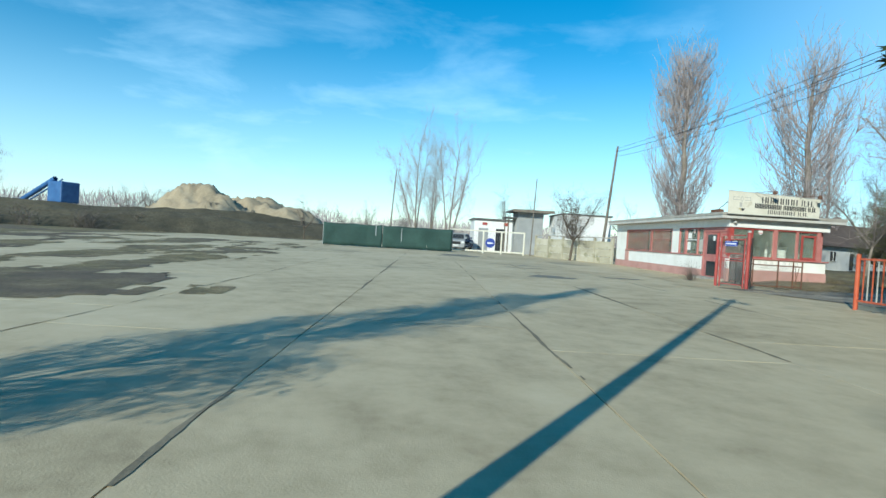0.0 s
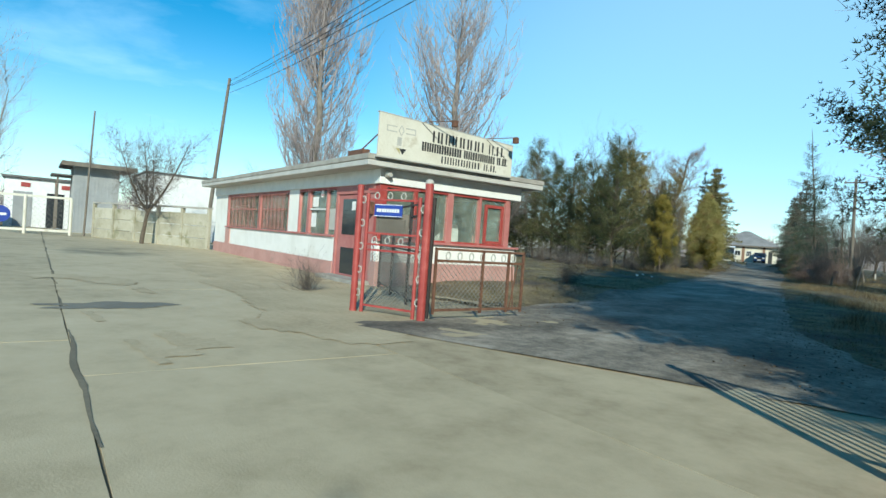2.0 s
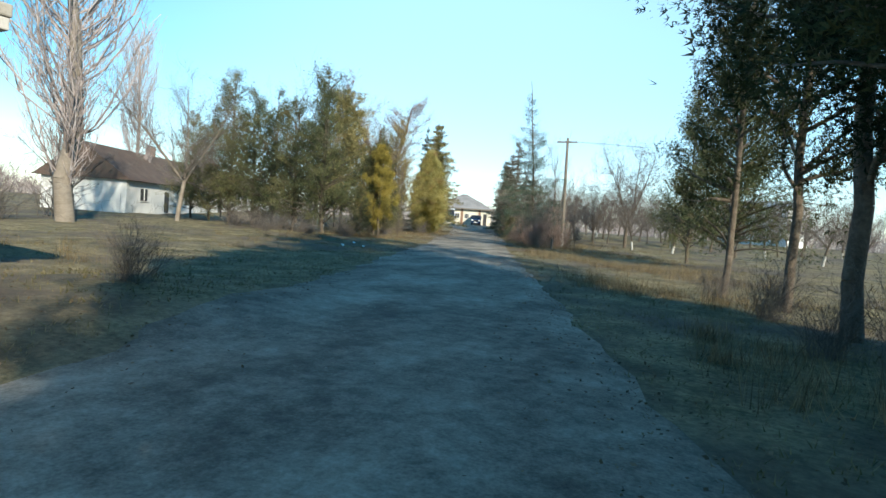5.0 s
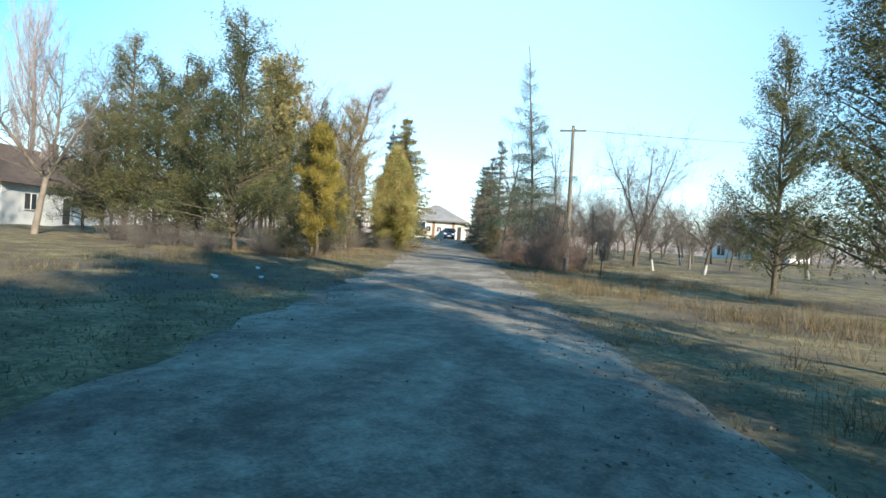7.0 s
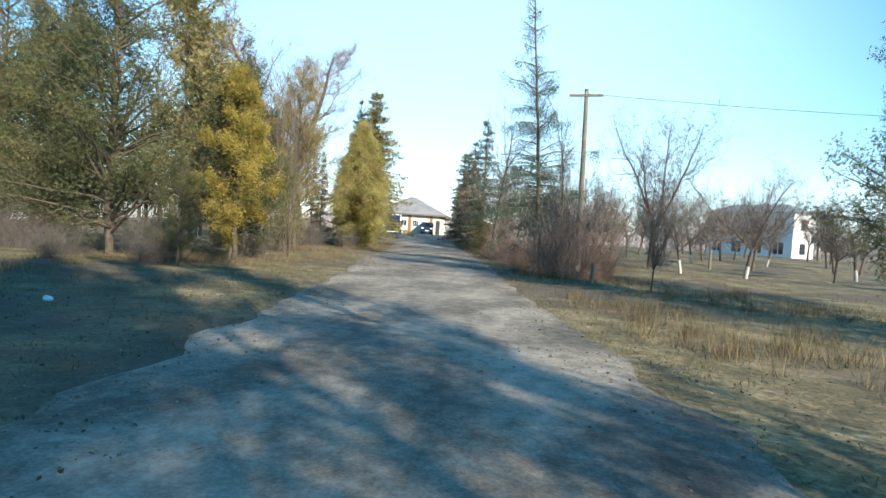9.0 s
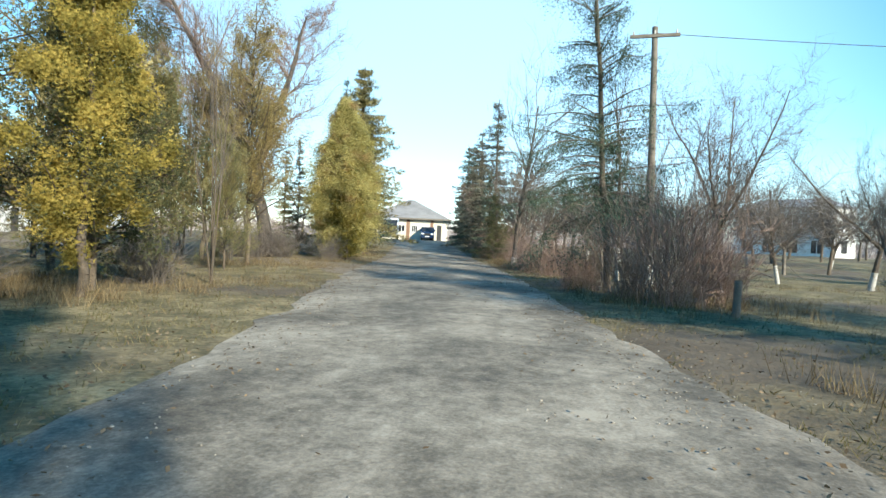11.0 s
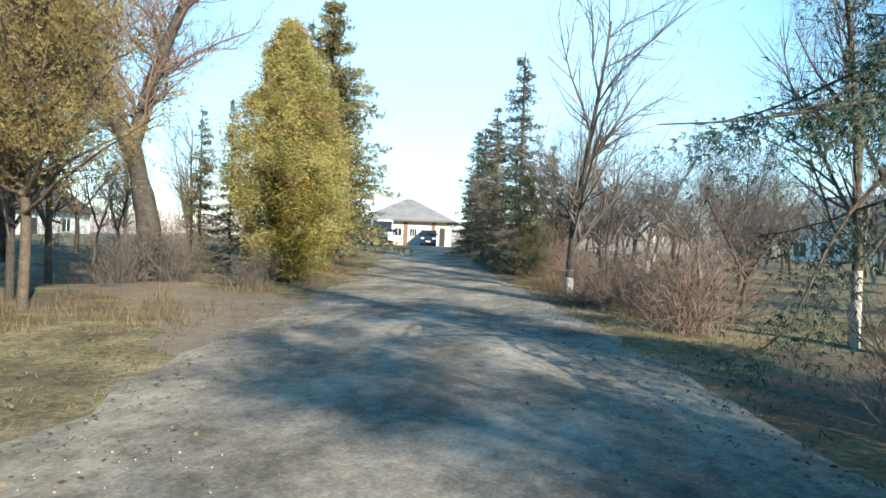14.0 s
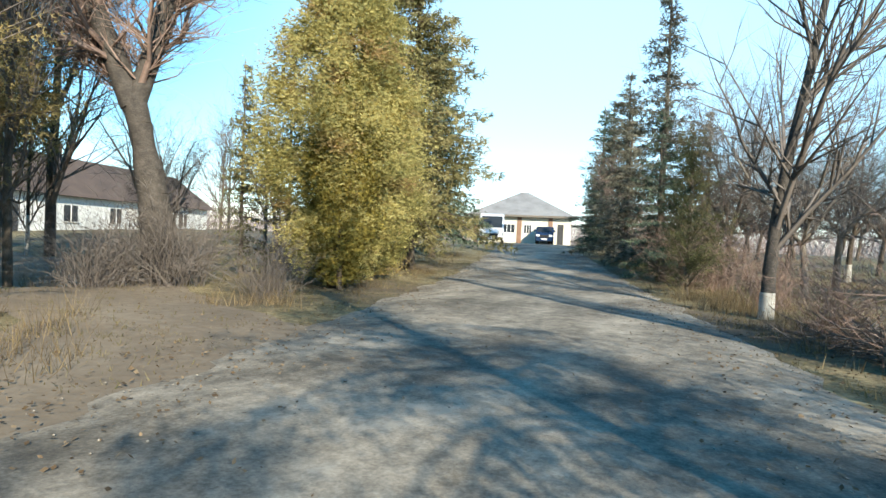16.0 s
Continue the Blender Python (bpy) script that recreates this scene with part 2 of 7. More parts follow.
M = dict(
    white=surface("white_render", (0.79, 0.78, 0.74), (0.67, 0.65, 0.6), (0.85, 0.84, 0.81), 1.2, 30, 0.85, stain=(0.45, 0.42, 0.37), stain_scale=0.9, stain_at=0.66),
    pink=surface("pink_plinth", (0.48, 0.27, 0.235), (0.39, 0.21, 0.18), (0.54, 0.33, 0.29), 1.4, 30, 0.85, stain=(0.33, 0.24, 0.2), stain_scale=1.3, stain_at=0.6),
    red=surface("red_paint", (0.34, 0.055, 0.048), (0.24, 0.035, 0.03), (0.44, 0.11, 0.09), 4, 60, 0.5, stain=(0.3, 0.13, 0.08), stain_scale=5, stain_at=0.62),
    fadedred=surface("faded_red_paint", (0.42, 0.16, 0.145), (0.34, 0.11, 0.1), (0.5, 0.25, 0.225), 3, 50, 0.65),
    orange=surface("orange_red_paint", (0.5, 0.1, 0.04), (0.36, 0.06, 0.03), (0.56, 0.16, 0.08), 4, 60, 0.5, stain=(0.25, 0.1, 0.05), stain_scale=6),
    rust=surface("rusty_steel", (0.16, 0.08, 0.05), (0.08, 0.045, 0.03), (0.26, 0.14, 0.09), 8, 80, 0.8, 0.2),
    ironwork=surface("dark_iron_paint", (0.03, 0.025, 0.024), (0.018, 0.016, 0.016), (0.07, 0.045, 0.035), 6, 60, 0.6, 0.2),
    wire=surface("grey_wire", (0.3, 0.29, 0.26), (0.2, 0.18, 0.15), (0.4, 0.39, 0.36), 8, 80, 0.6, 0.5, 0),
    slab=surface("weathered_concrete_edge", (0.36, 0.34, 0.3), (0.22, 0.2, 0.17), (0.45, 0.43, 0.39), 2, 35, 0.9, stain=(0.16, 0.15, 0.12), stain_scale=1.5),
    soffit=surface("grey_soffit", (0.5, 0.49, 0.46), (0.4, 0.38, 0.35), (0.58, 0.57, 0.54), 2, 35, 0.9),
    roofing=surface("roofing_felt", (0.13, 0.125, 0.12), (0.08, 0.08, 0.08), (0.19, 0.18, 0.17), 1, 25, 0.95),
    signboard=surface("cream_signboard", (0.66, 0.63, 0.53), (0.55, 0.51, 0.41), (0.72, 0.69, 0.6), 1.3, 22, 0.6, stain=(0.48, 0.43, 0.32), stain_scale=1.6, stain_at=0.6),
    ink=surface("black_lettering", (0.025, 0.027, 0.03), (0.015, 0.016, 0.02), (0.05, 0.05, 0.055), 5, 50, 0.6, bump=0),
    palegrey=surface("faded_grey_mark", (0.45, 0.44, 0.4), (0.38, 0.37, 0.33), (0.52, 0.51, 0.47), 5, 50, 0.6, bump=0),
    ochre=surface("faded_ochre_mark", (0.42, 0.36, 0.16), (0.35, 0.3, 0.14), (0.5, 0.43, 0.2), 5, 50, 0.6, bump=0),
    blue=surface("blue_plate", (0.03, 0.06, 0.32), (0.02, 0.045, 0.25), (0.05, 0.09, 0.4), 4, 40, 0.35, bump=0),
    plain_white=surface("white_paint", (0.78, 0.78, 0.76), (0.68, 0.68, 0.66), (0.84, 0.84, 0.82), 3, 40, 0.5, bump=0.05),
    yellow=surface("yellow_sticker", (0.7, 0.6, 0.08), (0.6, 0.5, 0.06), (0.75, 0.66, 0.12), 4, 40, 0.5, bump=0),
    # near-black: the shade of an unlit room as a colour
    dark=surface("painted_interior_shade", (0.05, 0.05, 0.05), (0.03, 0.03, 0.03), (0.08, 0.08, 0.08), 3, 30, 0.9),
    glass=glass("window_glass", (0.9, 0.95, 0.93)),
    room=surface("pale_green_room_paint", (0.74, 0.79, 0.73), (0.68, 0.74, 0.68), (0.8, 0.84, 0.79), 1.5, 30, 0.9),
    farwhite=surface("whitewash", (0.66, 0.66, 0.63), (0.5, 0.5, 0.47), (0.74, 0.74, 0.71), 0.5, 9, 0.9, stain=(0.42, 0.4, 0.36), stain_scale=0.4, stain_at=0.62),
    cream=surface("cream_render", (0.66, 0.62, 0.5), (0.55, 0.5, 0.38), (0.72, 0.69, 0.58), 0.7, 9, 0.9),
    tile=surface("weathered_roof_sheet", (0.26, 0.25, 0.24), (0.17, 0.16, 0.15), (0.36, 0.35, 0.33), 0.8, 14, 0.7, stain=(0.2, 0.15, 0.12), stain_scale=0.8),
    claytile=surface("old_clay_tiles", (0.1, 0.068, 0.052), (0.065, 0.048, 0.038), (0.14, 0.095, 0.07), 0.8, 14, 0.9, stain=(0.1, 0.09, 0.07), stain_scale=0.8),
    brick=surface("brown_brick_pier", (0.24, 0.14, 0.09), (0.16, 0.09, 0.06), (0.3, 0.19, 0.13), 2, 18, 0.9),
    precast=surface("precast_fence_concrete", (0.4, 0.37, 0.28), (0.27, 0.25, 0.18), (0.5, 0.47, 0.38), 1, 20, 0.9, per_object=0.1, stain=(0.22, 0.21, 0.12), stain_scale=1.1, stain_at=0.55),
    tarp=surface("green_shade_netting", (0.025, 0.062, 0.052), (0.016, 0.042, 0.036), (0.04, 0.09, 0.074), 0.6, 14, 0.8, bump=0.3),
    galv=surface("galvanised_steel", (0.42, 0.43, 0.43), (0.32, 0.33, 0.33), (0.5, 0.51, 0.51), 2, 40, 0.5, 0.5),
    greysheet=surface("grey_sheet_cladding", (0.33, 0.34, 0.34), (0.26, 0.27, 0.27), (0.4, 0.41, 0.41), 0.8, 20, 0.7, 0.2),
    sand=surface("sand_and_gravel", (0.36, 0.29, 0.19), (0.26, 0.21, 0.14), (0.44, 0.37, 0.26), 0.35, 4, 0.95, bump=0.5),
    earth=surface("dark_earth_bank", (0.085, 0.075, 0.05), (0.045, 0.042, 0.03), (0.15, 0.13, 0.085), 0.4, 5, 0.95, bump=0.6),
    trackearth=surface("bare_track_earth", (0.2, 0.155, 0.105), (0.12, 0.09, 0.06), (0.3, 0.245, 0.175), 0.6, 7, 0.95, bump=0.6),
    palegravel=surface("pale_gravel", (0.26, 0.23, 0.185), (0.13, 0.115, 0.095), (0.4, 0.36, 0.3), 20, 80, 0.9, island=0.2),
    jointsoil=surface("soil_in_joints", (0.18, 0.155, 0.105), (0.11, 0.097, 0.066), (0.26, 0.225, 0.155), 1.2, 20, 0.95, bump=0.4),
    damp=surface("damp_dirty_concrete", (0.21, 0.185, 0.135), (0.15, 0.132, 0.095), (0.27, 0.24, 0.18), 1.0, 20, 0.7),
    dust=surface("sandy_entrance_dust", (0.46, 0.38, 0.24), (0.34, 0.275, 0.17), (0.56, 0.47, 0.31), 0.9, 14, 0.95, bump=0.4),
    curtain=surface("pale_faded_curtain", (0.6, 0.56, 0.5), (0.5, 0.46, 0.4), (0.68, 0.64, 0.58), 3, 20, 0.9, bump=0.2),
    weed=leafy("dry_brown_weeds", (0.11, 0.08, 0.045), (0.22, 0.165, 0.09), (0.36, 0.28, 0.16), 0.28, 0.3),
    machine=surface("blue_machine_paint", (0.04, 0.12, 0.3), (0.025, 0.07, 0.2), (0.08, 0.18, 0.4), 1, 12, 0.5),
    pole=surface("grey_weathered_timber", (0.17, 0.145, 0.115), (0.1, 0.085, 0.07), (0.25, 0.22, 0.18), 3, 30, 0.9, bump=0.4),
    lime=surface("limewash_on_trunk", (0.47, 0.45, 0.4), (0.3, 0.28, 0.24), (0.58, 0.56, 0.51), 6, 40, 0.95, bump=0.4, stain=(0.3, 0.27, 0.22), stain_scale=6, stain_at=0.62),
    bark=surface("grey_brown_bark", (0.115, 0.09, 0.065), (0.05, 0.04, 0.03), (0.2, 0.16, 0.12), 9, 34, 0.95, bump=1.0),
    darkbark=surface("dark_grey_bark", (0.07, 0.06, 0.05), (0.035, 0.03, 0.026), (0.115, 0.1, 0.085), 9, 34, 0.95, bump=1.0),
    palebark=surface("pale_poplar_bark", (0.23, 0.195, 0.155), (0.14, 0.115, 0.09), (0.32, 0.28, 0.23), 3, 30, 0.95, bump=0.5),
    twig=surface("brown_twigs", (0.145, 0.123, 0.106), (0.085, 0.072, 0.062), (0.2, 0.172, 0.148), 2, 20, 0.9, bump=0),
    redtwig=surface("reddish_twigs", (0.24, 0.165, 0.13), (0.155, 0.105, 0.082), (0.33, 0.235, 0.19), 2, 20, 0.9, bump=0, island=0.15),
    paletwig=surface("pale_poplar_twigs", (0.37, 0.315, 0.3), (0.27, 0.22, 0.205), (0.45, 0.4, 0.385), 2, 20, 0.9, bump=0, island=0.15),
    tyre=surface("tyre_rubber", (0.02, 0.02, 0.02), (0.014, 0.014, 0.014), (0.03, 0.03, 0.03), 6, 60, 0.9),
    vanwhite=surface("white_van_paint", (0.75, 0.76, 0.76), (0.7, 0.71, 0.71), (0.8, 0.81, 0.81), 1, 10, 0.25, bump=0),
    carblue=surface("dark_blue_car_paint", (0.018, 0.042, 0.1), (0.014, 0.033, 0.08), (0.026, 0.056, 0.13), 1, 10, 0.25, 0.3, bump=0),
    carglass=surface("dark_car_glass", (0.03, 0.035, 0.04), (0.02, 0.025, 0.03), (0.04, 0.045, 0.05), 1, 10, 0.08, bump=0),
    lamp=surface("headlight_glass", (0.7, 0.7, 0.68), (0.6, 0.6, 0.58), (0.78, 0.78, 0.76), 3, 20, 0.15, bump=0),
    brownleaf=leafy("dead_leaves", (0.1, 0.068, 0.04), (0.165, 0.115, 0.068), (0.25, 0.185, 0.115), 0.3, 0.1),
    drygrass=leafy("dry_winter_grass", (0.11, 0.1, 0.042), (0.2, 0.168, 0.084), (0.3, 0.25, 0.14), 0.22, 0.35),
    thuja=leafy("yellow_green_thuja_sprays", (0.13, 0.13, 0.045), (0.34, 0.31, 0.11), (0.6, 0.52, 0.21), 0.11, 0.42, (0.38, 0.25, 0.12)),
    gold=leafy("golden_thuja_sprays", (0.11, 0.1, 0.026), (0.32, 0.265, 0.065), (0.55, 0.42, 0.11), 0.11, 0.4, (0.2, 0.17, 0.05)),
    juniper=leafy("dark_juniper_sprays", (0.03, 0.045, 0.022), (0.1, 0.116, 0.056), (0.23, 0.22, 0.1), 0.11, 0.32, (0.13, 0.11, 0.05)),
    # a darker juniper green: the deep shade by the gate is put into the colour
    shadegreen=leafy("shaded_conifer_sprays", (0.012, 0.019, 0.009), (0.034, 0.046, 0.02), (0.085, 0.088, 0.034), 0.11, 0.15, (0.05, 0.045, 0.02)),
    olive=leafy("olive_juniper_sprays", (0.042, 0.054, 0.028), (0.145, 0.15, 0.07), (0.35, 0.31, 0.14), 0.11, 0.32, (0.2, 0.15, 0.07)),
    russet=leafy("russet_conifer_sprays", (0.095, 0.082, 0.036), (0.25, 0.2, 0.085), (0.45, 0.35, 0.155), 0.11, 0.4, (0.2, 0.13, 0.08)),
    greyspruce=leafy("grey_brown_spruce_needles", (0.06, 0.058, 0.041), (0.138, 0.132, 0.094), (0.24, 0.222, 0.162), 0.25, 0.12),
    pale_olive=leafy("thin_pale_olive_sprays", (0.1, 0.094, 0.037), (0.25, 0.219, 0.094), (0.425, 0.362, 0.175)),
    spruce=leafy("blue_green_spruce_needles", (0.03, 0.054, 0.039), (0.075, 0.112, 0.078), (0.165, 0.195, 0.128), 0.25, 0.12),
)


# ---- helpers for building ----
def part(name, bm, material, parent=None, label="", pos=None):
    me = bpy.data.meshes.new(name)
    bm.to_mesh(me)
    bm.free()
    return link(name, me, material, parent, label, pos)


def link(name, me, material, parent=None, label="", pos=None):
    if not me.materials:
        me.materials.append(material)
    ob = new(name, me)
    if parent is not None:
        ob.parent = parent
    if pos is not None:
        ob.matrix_basis = pos
    return tagged(ob, label) if label else ob


def thing(name, m, label, category, group="", kind=""):
    e = new(name)
    e.empty_display_size = 0.3
    e.matrix_basis = m
    return tagged(e, label, category, group, kind)


def box(x0, x1, y0, y1, z0, z1, bevel=0.0, bm=None):
    bm = bm or bmesh.new()
    res = bmesh.ops.create_cube(bm, size=1.0)
    bmesh.ops.transform(bm, matrix=Matrix.Translation(((x0 + x1) / 2, (y0 + y1) / 2, (z0 + z1) / 2)) @ Matrix.Diagonal((x1 - x0, y1 - y0, z1 - z0, 1)), verts=res["verts"])
    if bevel:
        bmesh.ops.bevel(bm, geom=list({e for v in res["verts"] for e in v.link_edges}), offset=bevel, segments=2, affect="EDGES", profile=0.5)
    return bm


def tube_mesh(name, segs, sides=5, closed=True):
    """One mesh of tapered tubes. segs: rows of start, end, start radius, end radius."""
    s = np.asarray(segs, float).reshape(-1, 8)
    a, b, ra, rb = s[:, :3], s[:, 3:6], s[:, 6], s[:, 7]
    d = b - a
    d /= np.linalg.norm(d, axis=1)[:, None] + 1e-9
    ref = np.where(np.abs(d[:, 2:3]) > 0.9, np.array([[1.0, 0, 0]]), np.array([[0, 0, 1.0]]))
    u = np.cross(d, ref)
    u /= np.linalg.norm(u, axis=1)[:, None] + 1e-9
    v = np.cross(d, u)
    ang = np.linspace(0, 2 * np.pi, sides, endpoint=False)
    ring = u[:, None] * np.cos(ang)[None, :, None] + v[:, None] * np.sin(ang)[None, :, None]
    verts = np.concatenate([a[:, None] + ring * ra[:, None, None], b[:, None] + ring * rb[:, None, None]], 1).reshape(-1, 3)
    k = np.arange(sides)
    quad = np.stack([k, (k + 1) % sides, sides + (k + 1) % sides, sides + k], 1)
    faces = (np.arange(len(s))[:, None, None] * 2 * sides + quad[None]).reshape(-1, 4)
    return quads_mesh(name, verts, faces)


def cable_mesh(name, pts, r, sides=5):
    """One joined tube along a run of points."""
    p = np.asarray(pts, float)
    d = np.gradient(p, axis=0)
    d /= np.linalg.norm(d, axis=1)[:, None]
    u = np.cross(d, [0, 0, 1.0])
    u /= np.linalg.norm(u, axis=1)[:, None] + 1e-9
    v = np.cross(d, u)
    ang = np.linspace(0, 2 * np.pi, sides, endpoint=False)
    verts = (p[:, None] + r * (u[:, None] * np.cos(ang)[None, :, None] + v[:, None] * np.sin(ang)[None, :, None])).reshape(-1, 3)
    k = np.arange(sides)
    quad = np.stack([k, (k + 1) % sides, sides + (k + 1) % sides, sides + k], 1)
    return quads_mesh(name, verts, (np.arange(len(p) - 1)[:, None, None] * sides + quad[None]).reshape(-1, 4))


def twig_mesh(name, segs):
    """Thicker twigs as three-sided tubes, the thinnest as tapering slips."""
    s = np.asarray(segs, float).reshape(-1, 8)
    thin = s[:, 6] < 0.014
    big = tube_mesh(name, s[~thin], 3)
    v0 = np.empty(len(big.vertices) * 3)
    big.vertices.foreach_get("co", v0)
    f0 = np.empty(len(big.polygons) * 4, np.int64)
    big.polygons.foreach_get("vertices", f0)
    bpy.data.meshes.remove(big)
    s = s[thin]
    d = s[:, 3:6] - s[:, :3]
    u = np.cross(d, np.random.RandomState(1).normal(0, 1, (len(s), 3)))
    u /= np.linalg.norm(u, axis=1)[:, None] + 1e-9
    v1 = np.stack([s[:, :3] - u * s[:, 6:7], s[:, :3] + u * s[:, 6:7], s[:, 3:6] + u * s[:, 7:8], s[:, 3:6] - u * s[:, 7:8]], 1).reshape(-1, 3)
    f1 = np.arange(4 * len(s)).reshape(-1, 4) + len(v0) // 3
    return quads_mesh(name, np.concatenate([v0.reshape(-1, 3), v1]), np.concatenate([f0.reshape(-1, 4), f1]).astype(np.int32))


def quads_mesh(name, verts, faces):
    me = bpy.data.meshes.new(name)
    me.vertices.add(len(verts))
    me.vertices.foreach_set("co", np.asarray(verts, np.float32).ravel())
    me.loops.add(faces.size)
    me.loops.foreach_set("vertex_index", np.asarray(faces, np.int32).ravel())
    me.polygons.add(len(faces))
    me.polygons.foreach_set("loop_start", np.arange(0, faces.size, faces.shape[1], dtype=np.int32))
    me.polygons.foreach_set("loop_total", np.full(len(faces), faces.shape[1], np.int32))
    me.update(calc_edges=True)
    me.validate()
    return me


def smooth(x):
    x = min(1.0, max(0.0, x))
    return x * x * (3 - 2 * x)


def on_drive(s, n):
    """A place s metres along the drive and n metres to its right-hand side."""
    return -0.2898 * s + 0.957 * n, 0.957 * s + 0.2898 * n


def along(x, y):
    return -0.2898 * x + 0.957 * y, 0.957 * x + 0.2898 * y


def ground_z(x, y):
    """The land rises about a metre towards the far house."""
    s, n = along(x, y)
    z = 1.0 * smooth((s - 74) / 42)
    side = smooth((abs(n - 2.7) - 2.6) / 2.5) * smooth((s - 22) / 8)
    lx, ly = (x + 9.6) * 0.9928 - (y - 18.8) * 0.1201, (x + 9.6) * 0.1201 + (y - 18.8) * 0.9928
    z += 0.22 * smooth((2.6 - abs(lx - 0.4)) / 1.6) * smooth((ly - 0.2) / 2.5) * smooth((10 - ly) / 4)
    return z + side * 0.12 * noise.noise((x * 0.35, y * 0.35, 0.0))


# ---- ground, yard and drive ----
def ground_material():
    m, n, l, b = nodes_of("winter_ground")
    co = n.new("ShaderNodeTexCoord").outputs["Object"]
    big, mid, fine = noise_node(n, l, co, 0.16, 4), noise_node(n, l, co, 1.1, 6, 0.65), noise_node(n, l, co, 14, 4, 0.7)
    grass = ramp_node(n, [(0.34, (0.045, 0.045, 0.017)), (0.46, (0.12, 0.1, 0.044)), (0.53, (0.22, 0.175, 0.085)), (0.63, (0.36, 0.29, 0.155))])
    earth = ramp_node(n, [(0.3, (0.06, 0.046, 0.03)), (0.5, (0.115, 0.088, 0.058)), (0.7, (0.19, 0.15, 0.1))])
    mixn = n.new("ShaderNodeMath")
    mixn.operation = "MULTIPLY_ADD"
    mixn.inputs[1].default_value = 0.45
    hs = n.new("ShaderNodeMath")
    hs.operation = "MULTIPLY"
    hs.inputs[1].default_value = 0.55
    l.new(mid.outputs["Fac"], hs.inputs[0])
    l.new(fine.outputs["Fac"], mixn.inputs[0]), l.new(hs.outputs[0], mixn.inputs[2])
    l.new(mixn.outputs[0], grass.inputs["Fac"]), l.new(mixn.outputs[0], earth.inputs["Fac"])
    sel = ramp_node(n, [(0.46, (0, 0, 0)), (0.6, (1, 1, 1))])
    l.new(big.outputs["Fac"], sel.inputs["Fac"])
    mx = n.new("ShaderNodeMix")
    mx.data_type = "RGBA"
    l.new(sel.outputs["Color"], mx.inputs[0]), l.new(grass.outputs["Color"], mx.inputs[6]), l.new(earth.outputs["Color"], mx.inputs[7])
    l.new(mx.outputs[2], b.inputs["Base Color"])
    b.inputs["Roughness"].default_value = 0.95
    bp = n.new("ShaderNodeBump")
    bp.inputs["Strength"].default_value, bp.inputs["Distance"].default_value = 0.8, 0.06
    l.new(mixn.outputs[0], bp.inputs["Height"]), l.new(bp.outputs["Normal"], b.inputs["Normal"])
    return m


def grid_sheet(name, xs, ys, zfun, drop=0.0):
    pts = [(x, y, zfun(x, y) + drop) for y in ys for x in xs]
    w = len(xs)
    i, j = np.meshgrid(np.arange(w - 1), np.arange(len(ys) - 1))
    k = (j * w + i).ravel()
    return quads_mesh(name, np.array(pts), np.stack([k, k + 1, k + w + 1, k + w], 1))


def spread(lo, hi, step, far):
    mid = np.arange(lo, hi + step, step)
    out = np.array([5, 12, 25, 50, 100, 250, 600, 1500.0])
    return np.concatenate([(lo - out)[::-1], mid, hi + out])


ground = link("ground", grid_sheet("ground", spread(-90, 40, 1.0, 1), spread(-40, 140, 1.0, 1), ground_z, -0.03), ground_material())
for p in ground.data.polygons:
    p.use_smooth = True
tagged(ground, "bare winter ground with dry grass and fallen leaves", "ground", kind="structure")


def slab_material():
    m, n, l, b = nodes_of("yard_concrete")
    geo = n.new("ShaderNodeNewGeometry").outputs["Position"]
    a, c, d = noise_node(n, l, geo, 0.22, 5), noise_node(n, l, geo, 1.7, 7, 0.7), noise_node(n, l, geo, 60, 3)
    mm = n.new("ShaderNodeMath")
    mm.operation = "MULTIPLY_ADD"
    mm.inputs[1].default_value = 0.5
    h = n.new("ShaderNodeMath")
    h.operation = "MULTIPLY"
    h.inputs[1].default_value = 0.5
    l.new(c.outputs["Fac"], h.inputs[0]), l.new(a.outputs["Fac"], mm.inputs[0]), l.new(h.outputs[0], mm.inputs[2])
    rnd = n.new("ShaderNodeObjectInfo").outputs["Random"]
    mr = n.new("ShaderNodeMapRange")
    mr.inputs["To Min"].default_value, mr.inputs["To Max"].default_value = -0.04, 0.04
    l.new(rnd, mr.inputs["Value"])
    s2 = n.new("ShaderNodeMath")
    l.new(mm.outputs[0], s2.inputs[0]), l.new(mr.outputs["Result"], s2.inputs[1])
    r = ramp_node(n, [(0.3, (0.25, 0.2, 0.12)), (0.42, (0.42, 0.345, 0.215)), (0.52, (0.515, 0.43, 0.275)), (0.7, (0.6, 0.51, 0.345))])
    l.new(s2.outputs[0], r.inputs["Fac"])
    st = noise_node(n, l, geo, 0.11, 6, 0.6)
    sr = ramp_node(n, [(0.6, (0, 0, 0)), (0.68, (0.75, 0.75, 0.75))])
    l.new(st.outputs["Fac"], sr.inputs["Fac"])
    mx = n.new("ShaderNodeMix")
    mx.data_type = "RGBA"
    mx.inputs[7].default_value = (0.13, 0.115, 0.075, 1)
    l.new(sr.outputs["Color"], mx.inputs[0]), l.new(r.outputs["Color"], mx.inputs[6])
    l.new(mx.outputs[2], b.inputs["Base Color"])
    b.inputs["Roughness"].default_value = 0.85
    bp = n.new("ShaderNodeBump")
    bp.inputs["Strength"].default_value, bp.inputs["Distance"].default_value = 0.25, 0.01
    l.new(d.outputs["Fac"], bp.inputs["Height"]), l.new(bp.outputs["Normal"], b.inputs["Normal"])
    return m


